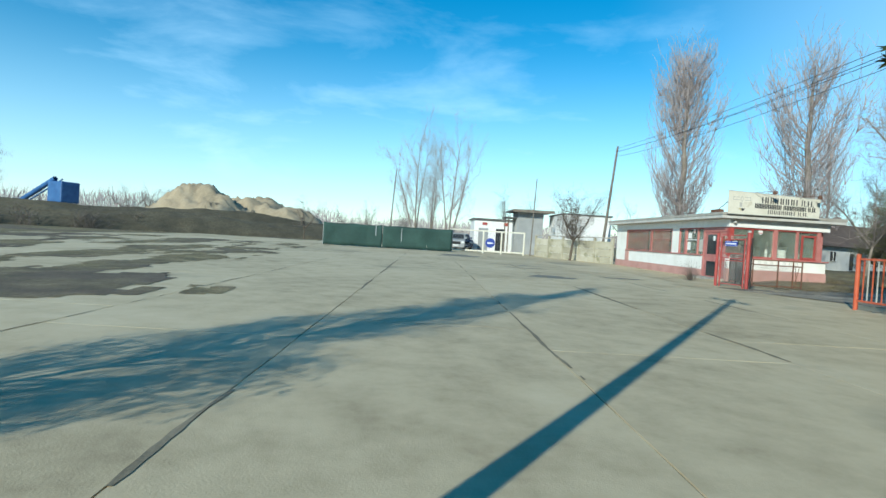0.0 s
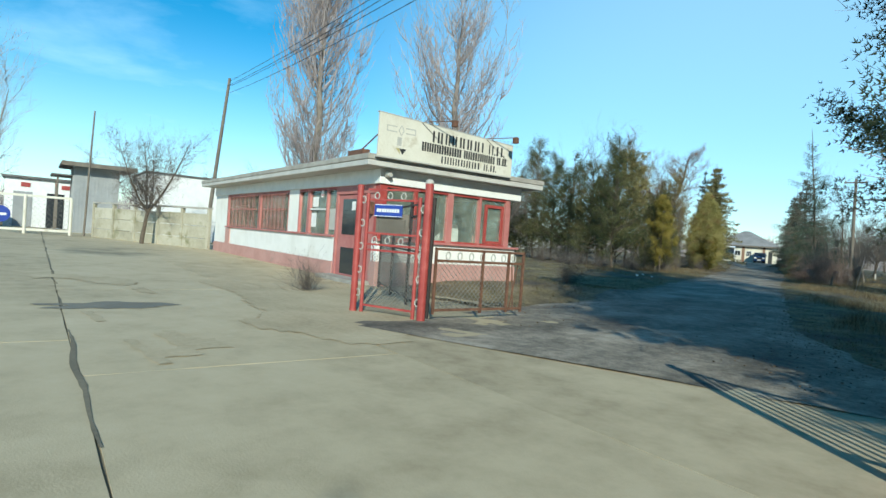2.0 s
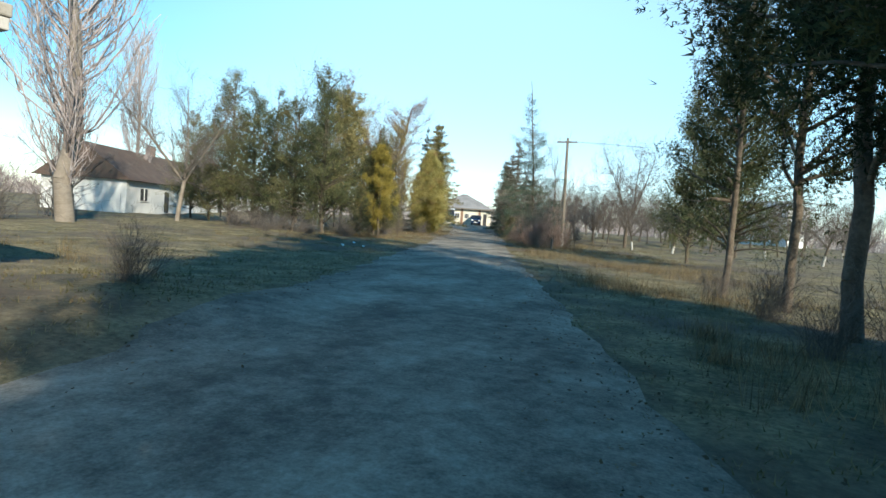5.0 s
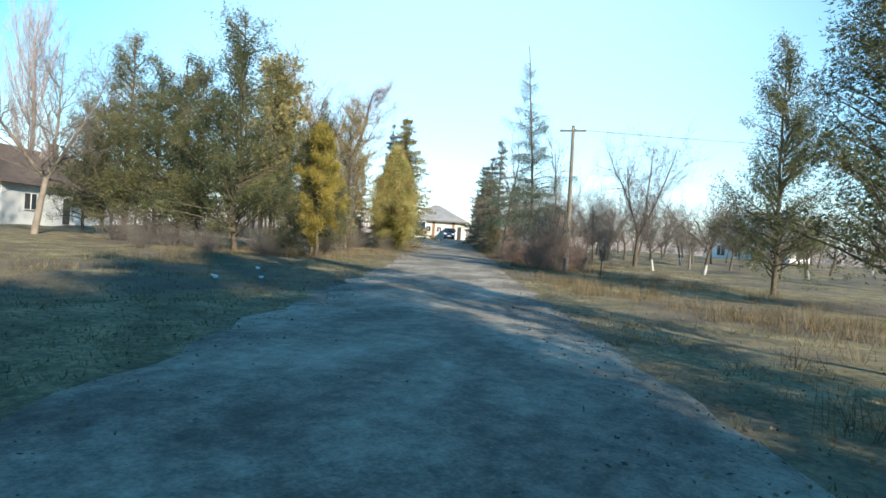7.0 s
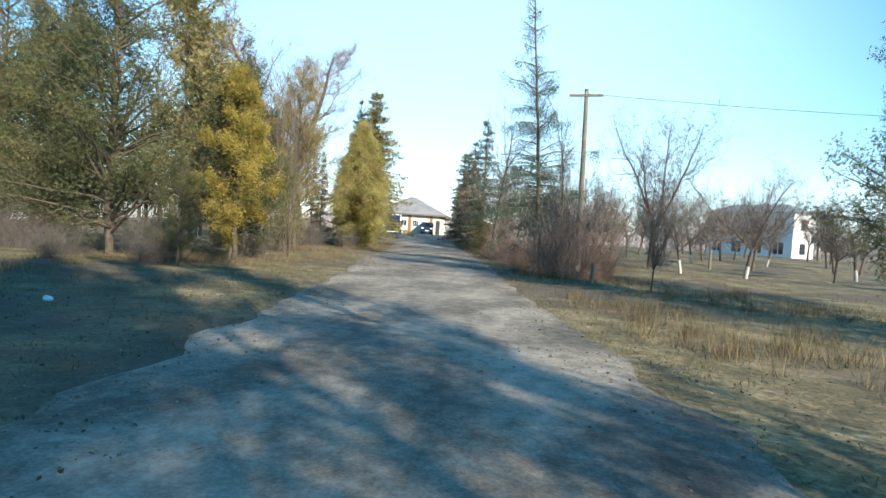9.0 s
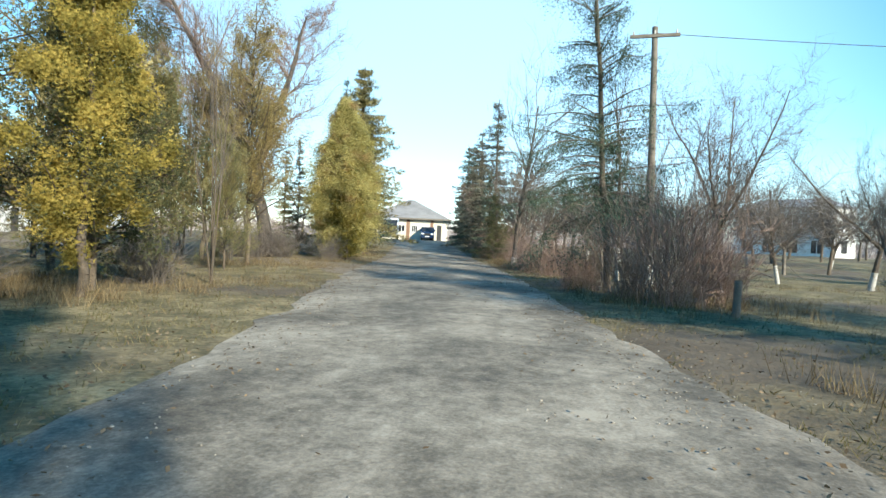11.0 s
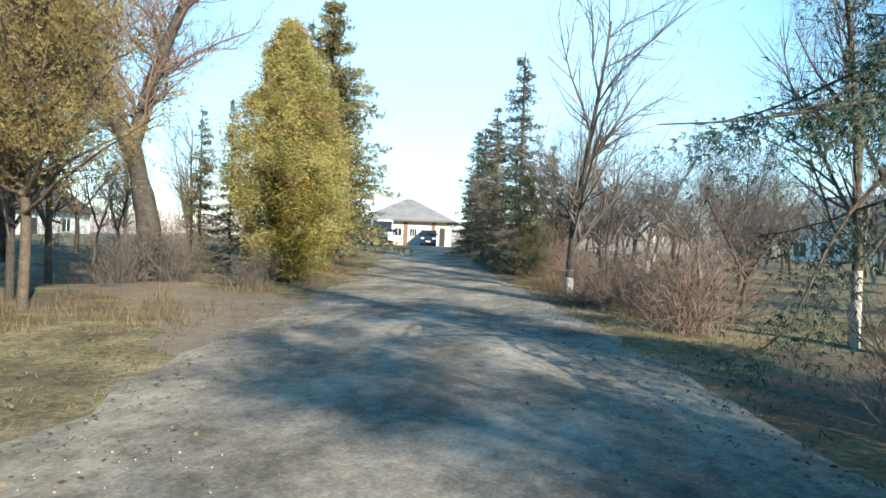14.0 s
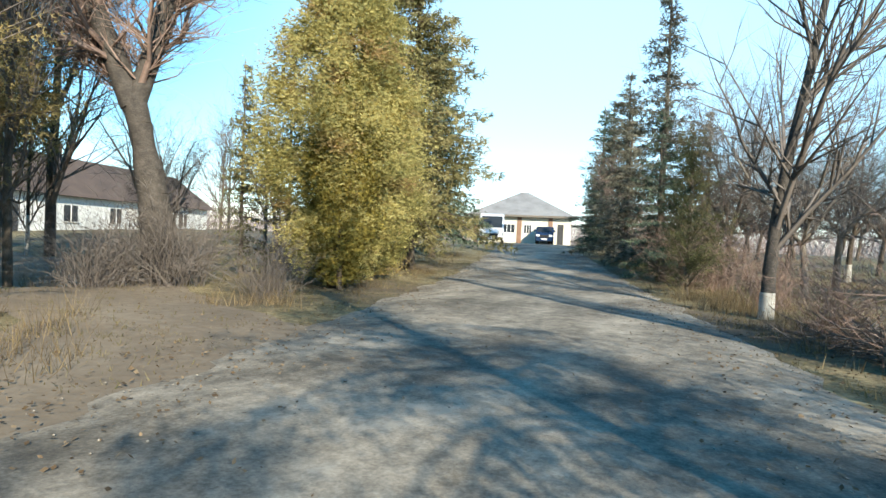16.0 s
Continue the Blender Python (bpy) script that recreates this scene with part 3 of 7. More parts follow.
def road_material():
    m, n, l, b = nodes_of("worn_drive_asphalt")
    geo = n.new("ShaderNodeNewGeometry").outputs["Position"]
    turned = n.new("ShaderNodeMapping")
    turned.inputs["Rotation"].default_value = (0, 0, radians(-16.8))
    turned.inputs["Scale"].default_value = (1.0, 0.55, 1.0)
    l.new(geo, turned.inputs["Vector"])
    a, c, g = noise_node(n, l, turned.outputs["Vector"], 0.75, 6, 0.62), noise_node(n, l, geo, 5, 6, 0.7), noise_node(n, l, geo, 38, 3, 0.7)
    mm = n.new("ShaderNodeMath")
    mm.operation = "MULTIPLY_ADD"
    mm.inputs[1].default_value = 0.5
    h = n.new("ShaderNodeMath")
    h.operation = "MULTIPLY"
    h.inputs[1].default_value = 0.3
    h2 = n.new("ShaderNodeMath")
    h2.operation = "MULTIPLY_ADD"
    h2.inputs[1].default_value = 0.2
    l.new(c.outputs["Fac"], h.inputs[0]), l.new(g.outputs["Fac"], h2.inputs[0]), l.new(h.outputs[0], h2.inputs[2])
    l.new(a.outputs["Fac"], mm.inputs[0]), l.new(h2.outputs[0], mm.inputs[2])
    r = ramp_node(n, [(0.37, (0.06, 0.052, 0.04)), (0.45, (0.14, 0.121, 0.092)), (0.52, (0.26, 0.225, 0.172)), (0.6, (0.42, 0.365, 0.285))])
    l.new(mm.outputs[0], r.inputs["Fac"])
    l.new(r.outputs["Color"], b.inputs["Base Color"])
    b.inputs["Roughness"].default_value = 0.9
    bp = n.new("ShaderNodeBump")
    bp.inputs["Strength"].default_value, bp.inputs["Distance"].default_value = 0.6, 0.03
    l.new(mm.outputs[0], bp.inputs["Height"]), l.new(bp.outputs["Normal"], b.inputs["Normal"])
    return m


# the drive: a strip with ragged edges, along its axis
def drive_strip():
    rows, cols = 240, 14
    pts = []
    for i in range(rows + 1):
        s = 15.8 + (119.0 - 15.8) * i / rows
        mid = 2.8 - 1.0 * smooth((s - 70) / 45)
        half = 2.2 + 0.5 * smooth((s - 50) / 15) + 1.6 * smooth((24 - s) / 9) + 3.5 * smooth((s - 104) / 8)
        for j in range(cols + 1):
            f = j / cols * 2 - 1
            ragged = 0.28 * noise.noise((s * 0.9, f * 3.0, 2.0)) + 0.12 * noise.noise((s * 3.1, f * 3.0, 5.0))
            n = mid + f * half + (ragged if abs(f) > 0.9 else 0)
            x, y = on_drive(s, n)
            rut = -0.03 * (math.exp(-((f - 0.45) / 0.2) ** 2) + math.exp(-((f + 0.45) / 0.2) ** 2))
            pts.append((x, y, ground_z(x, y) + 0.035 * (1 - abs(f) ** 6) - 0.028 + rut * 0.4 + 0.018 * noise.noise((x * 1.7, y * 1.7, 1.0)) + 0.012))
    w = cols + 1
    i, j = np.meshgrid(np.arange(cols), np.arange(rows))
    k = (j * w + i).ravel()
    return quads_mesh("drive", np.array(pts), np.stack([k, k + 1, k + w + 1, k + w], 1))


drive = link("road", drive_strip(), road_material())
for p in drive.data.polygons:
    p.use_smooth = True
tagged(drive, "worn patchy asphalt drive with gravel and ruts", "road", kind="structure")

# the concrete yard: a bed in the joints, and cast slabs with gaps between them
YARD_TURN = -6.9
yard_bed = part("pavement", box(-48, 62, -28, 7.02, -0.06, -0.012), M["jointsoil"], None, "", pose(0, 7.0, 0, 0, 0, YARD_TURN))
tagged(yard_bed, "cast concrete yard with dark weedy joints", "pavement", kind="structure")
SLAB = slab_material()


def slab_mesh(k, w, d):
    """A slab with slightly broken edges."""
    bm = bmesh.new()
    rng = random.Random(k)
    ring = []
    for (x0, y0), (x1, y1) in zip([(0, 0), (w, 0), (w, d), (0, d)], [(w, 0), (w, d), (0, d), (0, 0)]):
        for q in range(7):
            f = q / 7
            ring.append((x0 + (x1 - x0) * f + rng.uniform(-0.009, 0.009), y0 + (y1 - y0) * f + rng.uniform(-0.009, 0.009)))
    top = [bm.verts.new((x, y, 0)) for x, y in ring]
    low = [bm.verts.new((x, y, -0.06)) for x, y in ring]
    bm.faces.new(top)
    for a in range(len(ring)):
        c = (a + 1) % len(ring)
        bm.faces.new((top[a], low[a], low[c], top[c]))
    me = bpy.data.meshes.new("slab")
    bm.to_mesh(me)
    bm.free()
    return me


slab_meshes = [slab_mesh(k, 5.985, 2.885) for k in range(5)]
rng = random.Random(4)
for row in range(14):
    v0 = -27.75 + row * 2.9
    for colm in range(18):
        u0 = -47.5 + colm * 6.0 + (row % 2) * 1.5
        if (row > 12 and u0 > -12) or (row == 12 and u0 > 1):
            continue
        tilt = pose(u0, v0, rng.uniform(-0.0006, 0.0006), rng.uniform(-0.004, 0.004), rng.uniform(-0.002, 0.002), 0)
        ob = link("slab", slab_meshes[rng.randrange(5)], SLAB, yard_bed, "", tilt)


# ---- gatehouse ----
GH = pose(-9.6, 18.8, 0, 0, 0, -6.9)   # local x: out of the front, local y: along the front, the long side runs to -x
LONG, FRONT = 15.3, 4.55
gatehouse = thing("gatehouse", GH, "single-storey white and pink gatehouse with red window frames", "building")


def plank(name, x0, x1, y0, y1, z0, z1, mat, parent, label="", bevel=0.0):
    return part(name, box(x0, x1, y0, y1, z0, z1, bevel), mat, parent, label)


# lower walls, plinths, posts and the white band
plank("wall_front", -0.28, 0, 0.0, FRONT, 0.6, 1.1, M["white"], gatehouse, "white rendered wall below the front windows", 0.01)
plank("plinth_front", -0.28, 0.03, -0.03, FRONT + 0.03, -0.2, 0.6, M["pink"], gatehouse, "faded pink painted plinth", 0.01)
plank("wall_side_low", -LONG + 1.9, -2.45, 0.0, 0.28, 0.42, 1.1, M["white"], gatehouse, "white wall below the side windows", 0.01)
plank("wall_side_end", -LONG, -LONG + 1.9, 0.0, 0.28, 0.42, 2.5, M["white"], gatehouse, "", 0.01)
plank("wall_pier", -6.05, -5.2, 0.0, 0.28, 1.1, 2.5, M["white"], gatehouse, "", 0.01)
plank("plinth_side", -LONG - 0.02, -2.45, -0.03, 0.28, -0.2, 0.42, M["pink"], gatehouse, "faded pink painted plinth", 0.01)
plank("pink_pilaster", -LONG + 1.9, -LONG + 2.55, -0.035, 0.1, 0.42, 1.07, M["pink"], gatehouse, "", 0.01)
plank("wall_back", -LONG, -3.4, FRONT - 0.28, FRONT, -0.2, 2.5, M["white"], gatehouse)
plank("wall_back_low", -3.4, -0.28, FRONT - 0.28, FRONT, -0.2, 1.1, M["white"], gatehouse)
for x in (-3.4, -1.9, -0.36):
    plank("mullion", x, x + 0.08, FRONT - 0.14, FRONT - 0.02, 1.1, 2.5, M["fadedred"], gatehouse)
for x0, x1 in ((-3.32, -1.9), (-1.82, -0.36)):
    plank("pane", x0, x1, FRONT - 0.1, FRONT - 0.094, 1.1, 2.5, M["glass"], gatehouse, "clear glass pane").visible_shadow = False
plank("wall_end", -LONG, -LONG + 0.28, 0.28, FRONT - 0.28, -0.2, 2.5, M["white"], gatehouse)
plank("band_front", -0.28, 0.06, -0.06, FRONT + 0.06, 2.5, 2.86, M["plain_white"], gatehouse, "white painted lintel band", 0.012)
plank("band_side", -LONG, -0.28, -0.06, 0.28, 2.5, 2.86, M["plain_white"], gatehouse, "white painted lintel band", 0.012)
plank("band_back", -LONG, -0.28, FRONT - 0.28, FRONT + 0.06, 2.5, 2.86, M["plain_white"], gatehouse)
plank("band_end", -LONG, -LONG + 0.28, 0.28, FRONT - 0.28, 2.5, 2.86, M["plain_white"], gatehouse)
plank("floor_slab", -LONG + 0.28, -0.28, 0.28, FRONT - 0.28, -0.1, 0.06, M["slab"], gatehouse)
plank("ceiling_lining", -LONG + 0.28, -0.28, 0.28, FRONT - 0.28, 2.8, 2.86, M["room"], gatehouse)
plank("room_back", -LONG + 0.28, -3.4, FRONT - 0.35, FRONT - 0.282, 0.06, 2.8, M["room"], gatehouse, "pale green inner wall")
plank("partition", -5.4, -5.3, 1.2, FRONT - 0.35, 0.06, 2.8, M["room"], gatehouse)
# roof slab with a weathered edge and its felt
roof = plank("roof_slab", -LONG - 0.35, 0.42, -0.6, FRONT + 0.55, 2.86, 2.99, M["soffit"], gatehouse, "grey concrete eaves", 0.015)
plank("roof_edge", -LONG - 0.37, 0.44, -0.62, FRONT + 0.57, 2.994, 3.13, M["slab"], roof, "stained concrete roof edge", 0.02)
bm = bmesh.new()
for x, y, z in ((-LONG - 0.2, -0.45, 3.13), (0.25, -0.45, 3.13), (0.25, FRONT + 0.55, 3.13), (-LONG - 0.2, FRONT + 0.55, 3.13), (-LONG + 1.5, 2.4, 3.42), (-1.6, 2.4, 3.42)):
    bm.verts.new((x, y, z))
bm.verts.ensure_lookup_table()
for f in ((0, 1, 5, 4), (1, 2, 5), (2, 3, 4, 5), (3, 0, 4)):
    bm.faces.new([bm.verts[k] for k in f])
part("roof_felt", bm, M["roofing"], roof, "dark roofing felt in shallow slopes")
plank("roof_upstand", -0.9, -0.1, -0.5, -0.3, 3.13, 3.28, M["rust"], roof)

# front windows: frame members, panes and a sill
SILL, TOP = 1.16, 2.5
plank("window_sill", -0.3, 0.1, -0.02, FRONT + 0.06, 1.1, 1.16, M["fadedred"], gatehouse, "faded red sill", 0.01)
for y, w in ((0.0, 0.2), (1.02, 0.08), (2.05, 0.19), (3.12, 0.09), (4.1, 0.15)):
    plank("mullion", -0.13, 0.0, y, y + w, SILL, TOP, M["fadedred"] if y > 2 else M["red"], gatehouse, "", 0.008)
plank("window_head", -0.125, -0.005, 0.2, 4.1, TOP - 0.07, TOP, M["red"], gatehouse)
plank("window_foot", -0.125, -0.005, 0.2, 4.1, SILL, SILL + 0.05, M["red"], gatehouse)
for y0, y1 in ((0.2, 1.02), (1.1, 2.05), (2.24, 3.12), (3.21, 4.1)):
    pane = plank("pane", -0.075, -0.069, y0, y1, SILL + 0.05, TOP - 0.07, M["glass"], gatehouse, "clear glass pane")
    pane.visible_shadow = False
# an opening sash in the last bay
for a in (box(-0.055, -0.01, 3.36, 3.44, 1.22, 2.3), box(-0.055, -0.01, 3.96, 4.04, 1.22, 2.3), box(-0.055, -0.01, 3.44, 3.96, 2.22, 2.3), box(-0.055, -0.01, 3.44, 3.96, 1.22, 1.29)):
    part("sash", a, M["red"], gatehouse)
# right-hand end: a wall and window round the corner

# door in the corner of the long side
plank("door_post", -2.45, -2.33, 0.0, 0.12, 0.0, TOP, M["fadedred"], gatehouse, "", 0.006)
plank("door_post", -0.24, -0.13, 0.0, 0.12, 0.0, TOP, M["red"], gatehouse, "", 0.006)
plank("door_head", -2.33, -0.24, 0.0, 0.12, TOP - 0.22, TOP, M["fadedred"], gatehouse)
door = plank("door", -2.31, -0.82, 0.04, 0.09, 0.04, TOP - 0.23, M["fadedred"], gatehouse, "faded red door with two glazed panels", 0.004)
plank("door_glass", -2.05, -1.1, 0.03, 0.038, 1.2, 2.15, M["carglass"], door, "dark glass pane")
plank("door_glass", -2.05, -1.1, 0.03, 0.038, 0.15, 0.85, M["carglass"], door, "dark glass pane")
plank("notice", -1.5, -1.3, 0.022, 0.028, 1.85, 2.08, M["plain_white"], door, "small white paper notice")
plank("handle", -0.98, -0.9, -0.02, 0.04, 1.02, 1.16, M["galv"], door)
plank("door_panel", -0.8, -0.25, 0.03, 0.1, 0.04, TOP - 0.23, M["fadedred"], gatehouse)
plank("step", -2.4, -0.2, -0.5, 0.0, -0.05, 0.1, M["slab"], gatehouse)
plank("meter_box", -0.5, -0.3, -0.1, 0.03, 1.75, 2.05, M["rust"], gatehouse, "small rusty meter box")

# long side: glazed bays next to the door, then grilled windows
plank("window_sill", -LONG + 1.9, -2.45, -0.07, 0.2, 1.1, 1.16, M["fadedred"], gatehouse, "faded red sill", 0.01)
for x, w in ((-5.2, 0.08), (-4.5, 0.2), (-3.1, 0.07), (-9.2, 0.22), (-13.35, 0.1), (-6.13, 0.08)):
    plank("mullion", x, x + w, 0.0, 0.12, SILL, TOP, M["fadedred"], gatehouse, "", 0.006)
plank("window_head", -5.12, -2.45, 0.01, 0.11, TOP - 0.07, TOP, M["red"], gatehouse)
plank("window_head", -13.25, -6.13, 0.01, 0.11, TOP - 0.07, TOP, M["fadedred"], gatehouse)
for x0, x1 in ((-5.12, -4.5), (-4.3, -3.1), (-3.03, -2.45), (-13.25, -9.2), (-8.98, -6.13)):
    pane = plank("pane", x0, x1, 0.07, 0.076, SILL, TOP - 0.07, M["glass"], gatehouse, "clear glass pane")
    pane.visible_shadow = False
plank("transom", -4.3, -3.1, 0.02, 0.1, 1.86, 1.9, M["plain_white"], gatehouse)
for x0, x1 in ((-13.2, -9.25), (-8.95, -6.18)):
    plank("curtain", x0 + 0.05, x1 - 0.05, 0.13, 0.15, SILL, TOP - 0.08, M["curtain"], gatehouse, "drawn pale curtain")
    grille = part("grille", box(x0, x1, -0.045, -0.03, SILL + 0.04, SILL + 0.07), M["fadedred"], gatehouse, "red painted steel window grille")
    plank("grille_rail", x0, x1, -0.045, -0.03, TOP - 0.12, TOP - 0.09, M["fadedred"], grille)
    plank("grille_rail", x0, x1, -0.045, -0.03, 1.86, 1.89, M["fadedred"], grille)
    for k in range(22):
        x = x0 + (x1 - x0) * (k + 0.5) / 22
        plank("grille_bar", x, x + 0.013, -0.07, -0.058, SILL + 0.04, TOP - 0.09, M["fadedred"] if k % 3 else M["rust"], grille)
# papers and stickers on the glass
for x, z, w, h, mt, lab in ((-4.2, 1.95, 0.4, 0.3, "plain_white", "white paper in the window"), (-4.25, 1.35, 0.36, 0.42, "plain_white", "white paper in the window"), (-2.95, 1.3, 0.45, 0.6, "palegrey", "pale blind panel")):
    plank("paper", x, x + w, 0.058, 0.064, z, z + h, M[mt], gatehouse, lab)
for x, y, turn in ((-3.5, 0.045, 0), (-0.045, 1.45, 90)):
    bm = bmesh.new()
    bmesh.ops.create_cone(bm, cap_ends=True, segments=24, radius1=0.11, radius2=0.11, depth=0.008, matrix=Matrix.Rotation(radians(90), 4, "X"))
    disc = part("round_sticker", bm, M["plain_white"], gatehouse, "round white and red sticker", pose(x, y, 2.33, 0, 0, turn))
    plank("sticker_band", -0.09, 0.09, -0.0075, -0.0045, -0.06, -0.02, M["fadedred"], disc)
plank("sticker", -0.064, -0.058, 0.3, 0.42, 1.5, 1.78, M["yellow"], gatehouse, "yellow sticker on the glass")
# furniture seen through the glass
for k, (x, y, w, h) in enumerate(((-2.2, 3.6, 0.9, 1.75), (-1.5, 2.6, 0.08, 1.95), (-1.5, 1.75, 0.08, 2.05), (-1.45, 1.15, 0.08, 1.9), (-1.5, 3.1, 0.5, 1.62), (-4.6, 3.9, 1.6, 1.75))):
    plank("inner_post" if w < 0.3 else "inner_cupboard", x - w, x, y, y + (0.1 if w < 0.3 else 0.5), 0.06, h, M["plain_white"], gatehouse)

# roof sign with plain marks for its lettering
sign = thing("roof_sign", GH @ pose(0.5, -0.45, 3.08), "cream roof sign with three rows of dark lettering", "sign")
SL, SH = 4.15, 1.0


def sign_top(y):
    return SH - 0.17 * y / SL


def slant_bar(x0, x1, za, zb, thick):
    """A rail along the board from za at its near end to zb at its far end."""
    bm = bmesh.new()
    v = [bm.verts.new((x, y, z)) for y, z in ((-0.02, za), (SL + 0.02, zb)) for x, z in ((x0, z), (x1, z), (x1, z + thick), (x0, z + thick))]
    for f in ((3, 2, 1, 0), (4, 5, 6, 7), (0, 1, 5, 4), (1, 2, 6, 5), (2, 3, 7, 6), (3, 0, 4, 7)):
        bm.faces.new([v[k] for k in f])
    bmesh.ops.recalc_face_normals(bm, faces=bm.faces)
    return bm


bm = box(0, 0.05, 0, SL, 0, 1)
for v in bm.verts:
    if v.co.z > 0.5:
        v.co.z = sign_top(v.co.y)
part("board", bm, M["signboard"], sign)
part("frame_rail", slant_bar(-0.03, 0.055, -0.03, -0.03, 0.03), M["palegrey"], sign)
part("frame_rail", slant_bar(-0.03, 0.055, SH, sign_top(SL), 0.025), M["palegrey"], sign)


def letter_marks(y0, y1, low, high, widths, gap, stroke):
    """A row of plain upright bars between two heights of the board, as shares of it; a negative width is a space."""
    k = (y1 - y0) / sum(abs(w) + gap for w in widths)
    y = y0
    for w in widths:
        if w > 0:
            z0, z1 = low * sign_top(y), high * sign_top(y)
            ww = w * k
            if w < 0.3:
                bm = box(0.052, 0.056, y, y + ww, z0, z0 + (z1 - z0) * 0.2)
            else:
                bm = box(0.052, 0.056, y, y + ww * stroke, z0, z1)
                box(0.052, 0.056, y + ww * (1 - stroke), y + ww, z0, z1, bm=bm)
            part("letter_mark", bm, M["ink"], sign)
        y += (abs(w) + gap) * k


letter_marks(1.5, 3.9, 0.57, 0.86, [1, 0.95, 0.8, 1, 0.95, 1, 0.95, -0.5, 0.75, 0.15, 1, 0.15], 0.22, 0.27)
letter_marks(1.2, 4.0, 0.3, 0.53, [0.9, 0.85, 0.9, 0.9, 1, 0.95, 1, 0.95, -0.3, 0.9, 0.85, 1, 0.45, 0.85, 0.85, 0.9, 0.45, -0.3, 0.85, 0.15, 1, 0.15], 0.16, 0.42)
letter_marks(1.8, 3.65, 0.06, 0.25, [1, 0.9, 0.85, 1, 0.9, 1, 1.1, -0.5, 0.85, 0.15, 1, 0.15], 0.3, 0.3)
# faded emblem: a diamond between two open hooks, and marks below it
bm = bmesh.new()
for a, b2 in (((0.53, 0.66), (0.6, 0.78)), ((0.6, 0.78), (0.67, 0.66)), ((0.67, 0.66), (0.6, 0.54)), ((0.6, 0.54), (0.53, 0.66))):
    dv = Vector((0, b2[0] - a[0], b2[1] - a[1]))
    bmesh.ops.create_cube(bm, size=1, matrix=Matrix.Translation((0.054, (a[0] + b2[0]) / 2, (a[1] + b2[1]) / 2)) @ Matrix.Rotation(math.atan2(dv.z, dv.y), 4, "X") @ Matrix.Diagonal((0.004, dv.length, 0.022, 1)))
part("emblem_diamond", bm, M["palegrey"], sign)
for y0, y1 in ((0.2, 0.48), (0.72, 1.0)):
    bm = box(0.052, 0.056, y0, y1, 0.72, 0.745)
    box(0.052, 0.056, y0, y1, 0.6, 0.625, bm=bm)
    box(0.052, 0.056, y0 if y0 < 0.5 else y1 - 0.025, y0 + 0.025 if y0 < 0.5 else y1, 0.625, 0.72, bm=bm)
    part("emblem_hook", bm, M["palegrey"], sign)
plank("faded_mark", 0.052, 0.056, 0.5, 0.62, 0.3, 0.5, M["palegrey"], sign)
bm = bmesh.new()
tri = [bm.verts.new(v) for v in ((0.056, 0.56, 0.24), (0.056, 0.66, 0.1), (0.056, 0.76, 0.24))]
bm.faces.new(tri)
part("small_wedge", bm, M["ink"], sign)
bm = bmesh.new()
tri = [bm.verts.new(v) for v in ((0.0565, 0.46, 0.24), (0.0565, 0.57, 0.24), (0.0565, 0.6, 0.1))]
bm.faces.new(tri)
part("ochre_wedge", bm, M["ochre"], sign)
for y in (0.3, 2.1, 3.9):
    link("strut", tube_mesh("strut", [(-1.0, y - 0.3, 0.1, 0.0, y, SH - 0.2, 0.018, 0.018)]), M["rust"], sign)
link("loose_cable", tube_mesh("loose_cable", [(0.065, 1.15, SH - 0.05, 0.065, 1.75, 0.55, 0.006, 0.006), (0.065, 1.75, 0.55, 0.065, 1.95, 0.33, 0.006, 0.006)]), M["ink"], sign)
link("loose_cable", tube_mesh("loose_cable", [(0.065, 3.2, SH - 0.14, 0.065, 3.95, 0.42, 0.006, 0.006)]), M["ink"], sign)
# arms with small spotlights over the sign
for y in (1.4, 3.4):
    lampo = thing("sign_spotlight", GH @ pose(0.5, -0.45 + y, 3.08 + sign_top(y)), "small dark spotlight on a long bracket above the sign", "lamp", "spotlights on the roof sign")
    link("bracket", tube_mesh("bracket", [(-0.5, -0.6, 0.0, 0.55, 0.35, 0.09, 0.012, 0.012)]), M["rust"], lampo)
    plank("housing", 0.5, 0.64, 0.3, 0.42, -0.06, 0.1, M["rust"], lampo, "", 0.02)
# corner floodlight under the eaves
flood = thing("floodlight", GH @ pose(0.1, 0.12, 2.72), "old round white floodlight under the eaves corner", "lamp")
bm = bmesh.new()
bmesh.ops.create_cone(bm, cap_ends=True, segments=16, radius1=0.09, radius2=0.05, depth=0.16, matrix=Matrix.Translation((0.08, 0, 0)) @ Matrix.Rotation(radians(100), 4, "Y"))
part("reflector", bm, M["palegrey"], flood)
link("arm", tube_mesh("arm", [(-0.06, 0, 0.1, 0.06, 0, 0.02, 0.015, 0.015)]), M["rust"], flood)


# ---- entrance gate ----
def up_post(name, x, y, r, h, mat, parent, cap=None):
    bm = bmesh.new()
    bmesh.ops.create_cone(bm, cap_ends=True, segments=14, radius1=r, radius2=r, depth=h + 0.15, matrix=Matrix.Translation((x, y, h / 2 - 0.075)))
    ob = part(name, bm, mat, parent)
    if cap:
        bm = bmesh.new()
        bmesh.ops.create_uvsphere(bm, u_segments=12, v_segments=8, radius=r * 1.05, matrix=Matrix.Translation((x, y, h)))
        part("post_cap", bm, cap, ob, "pale rounded cap")
    return ob


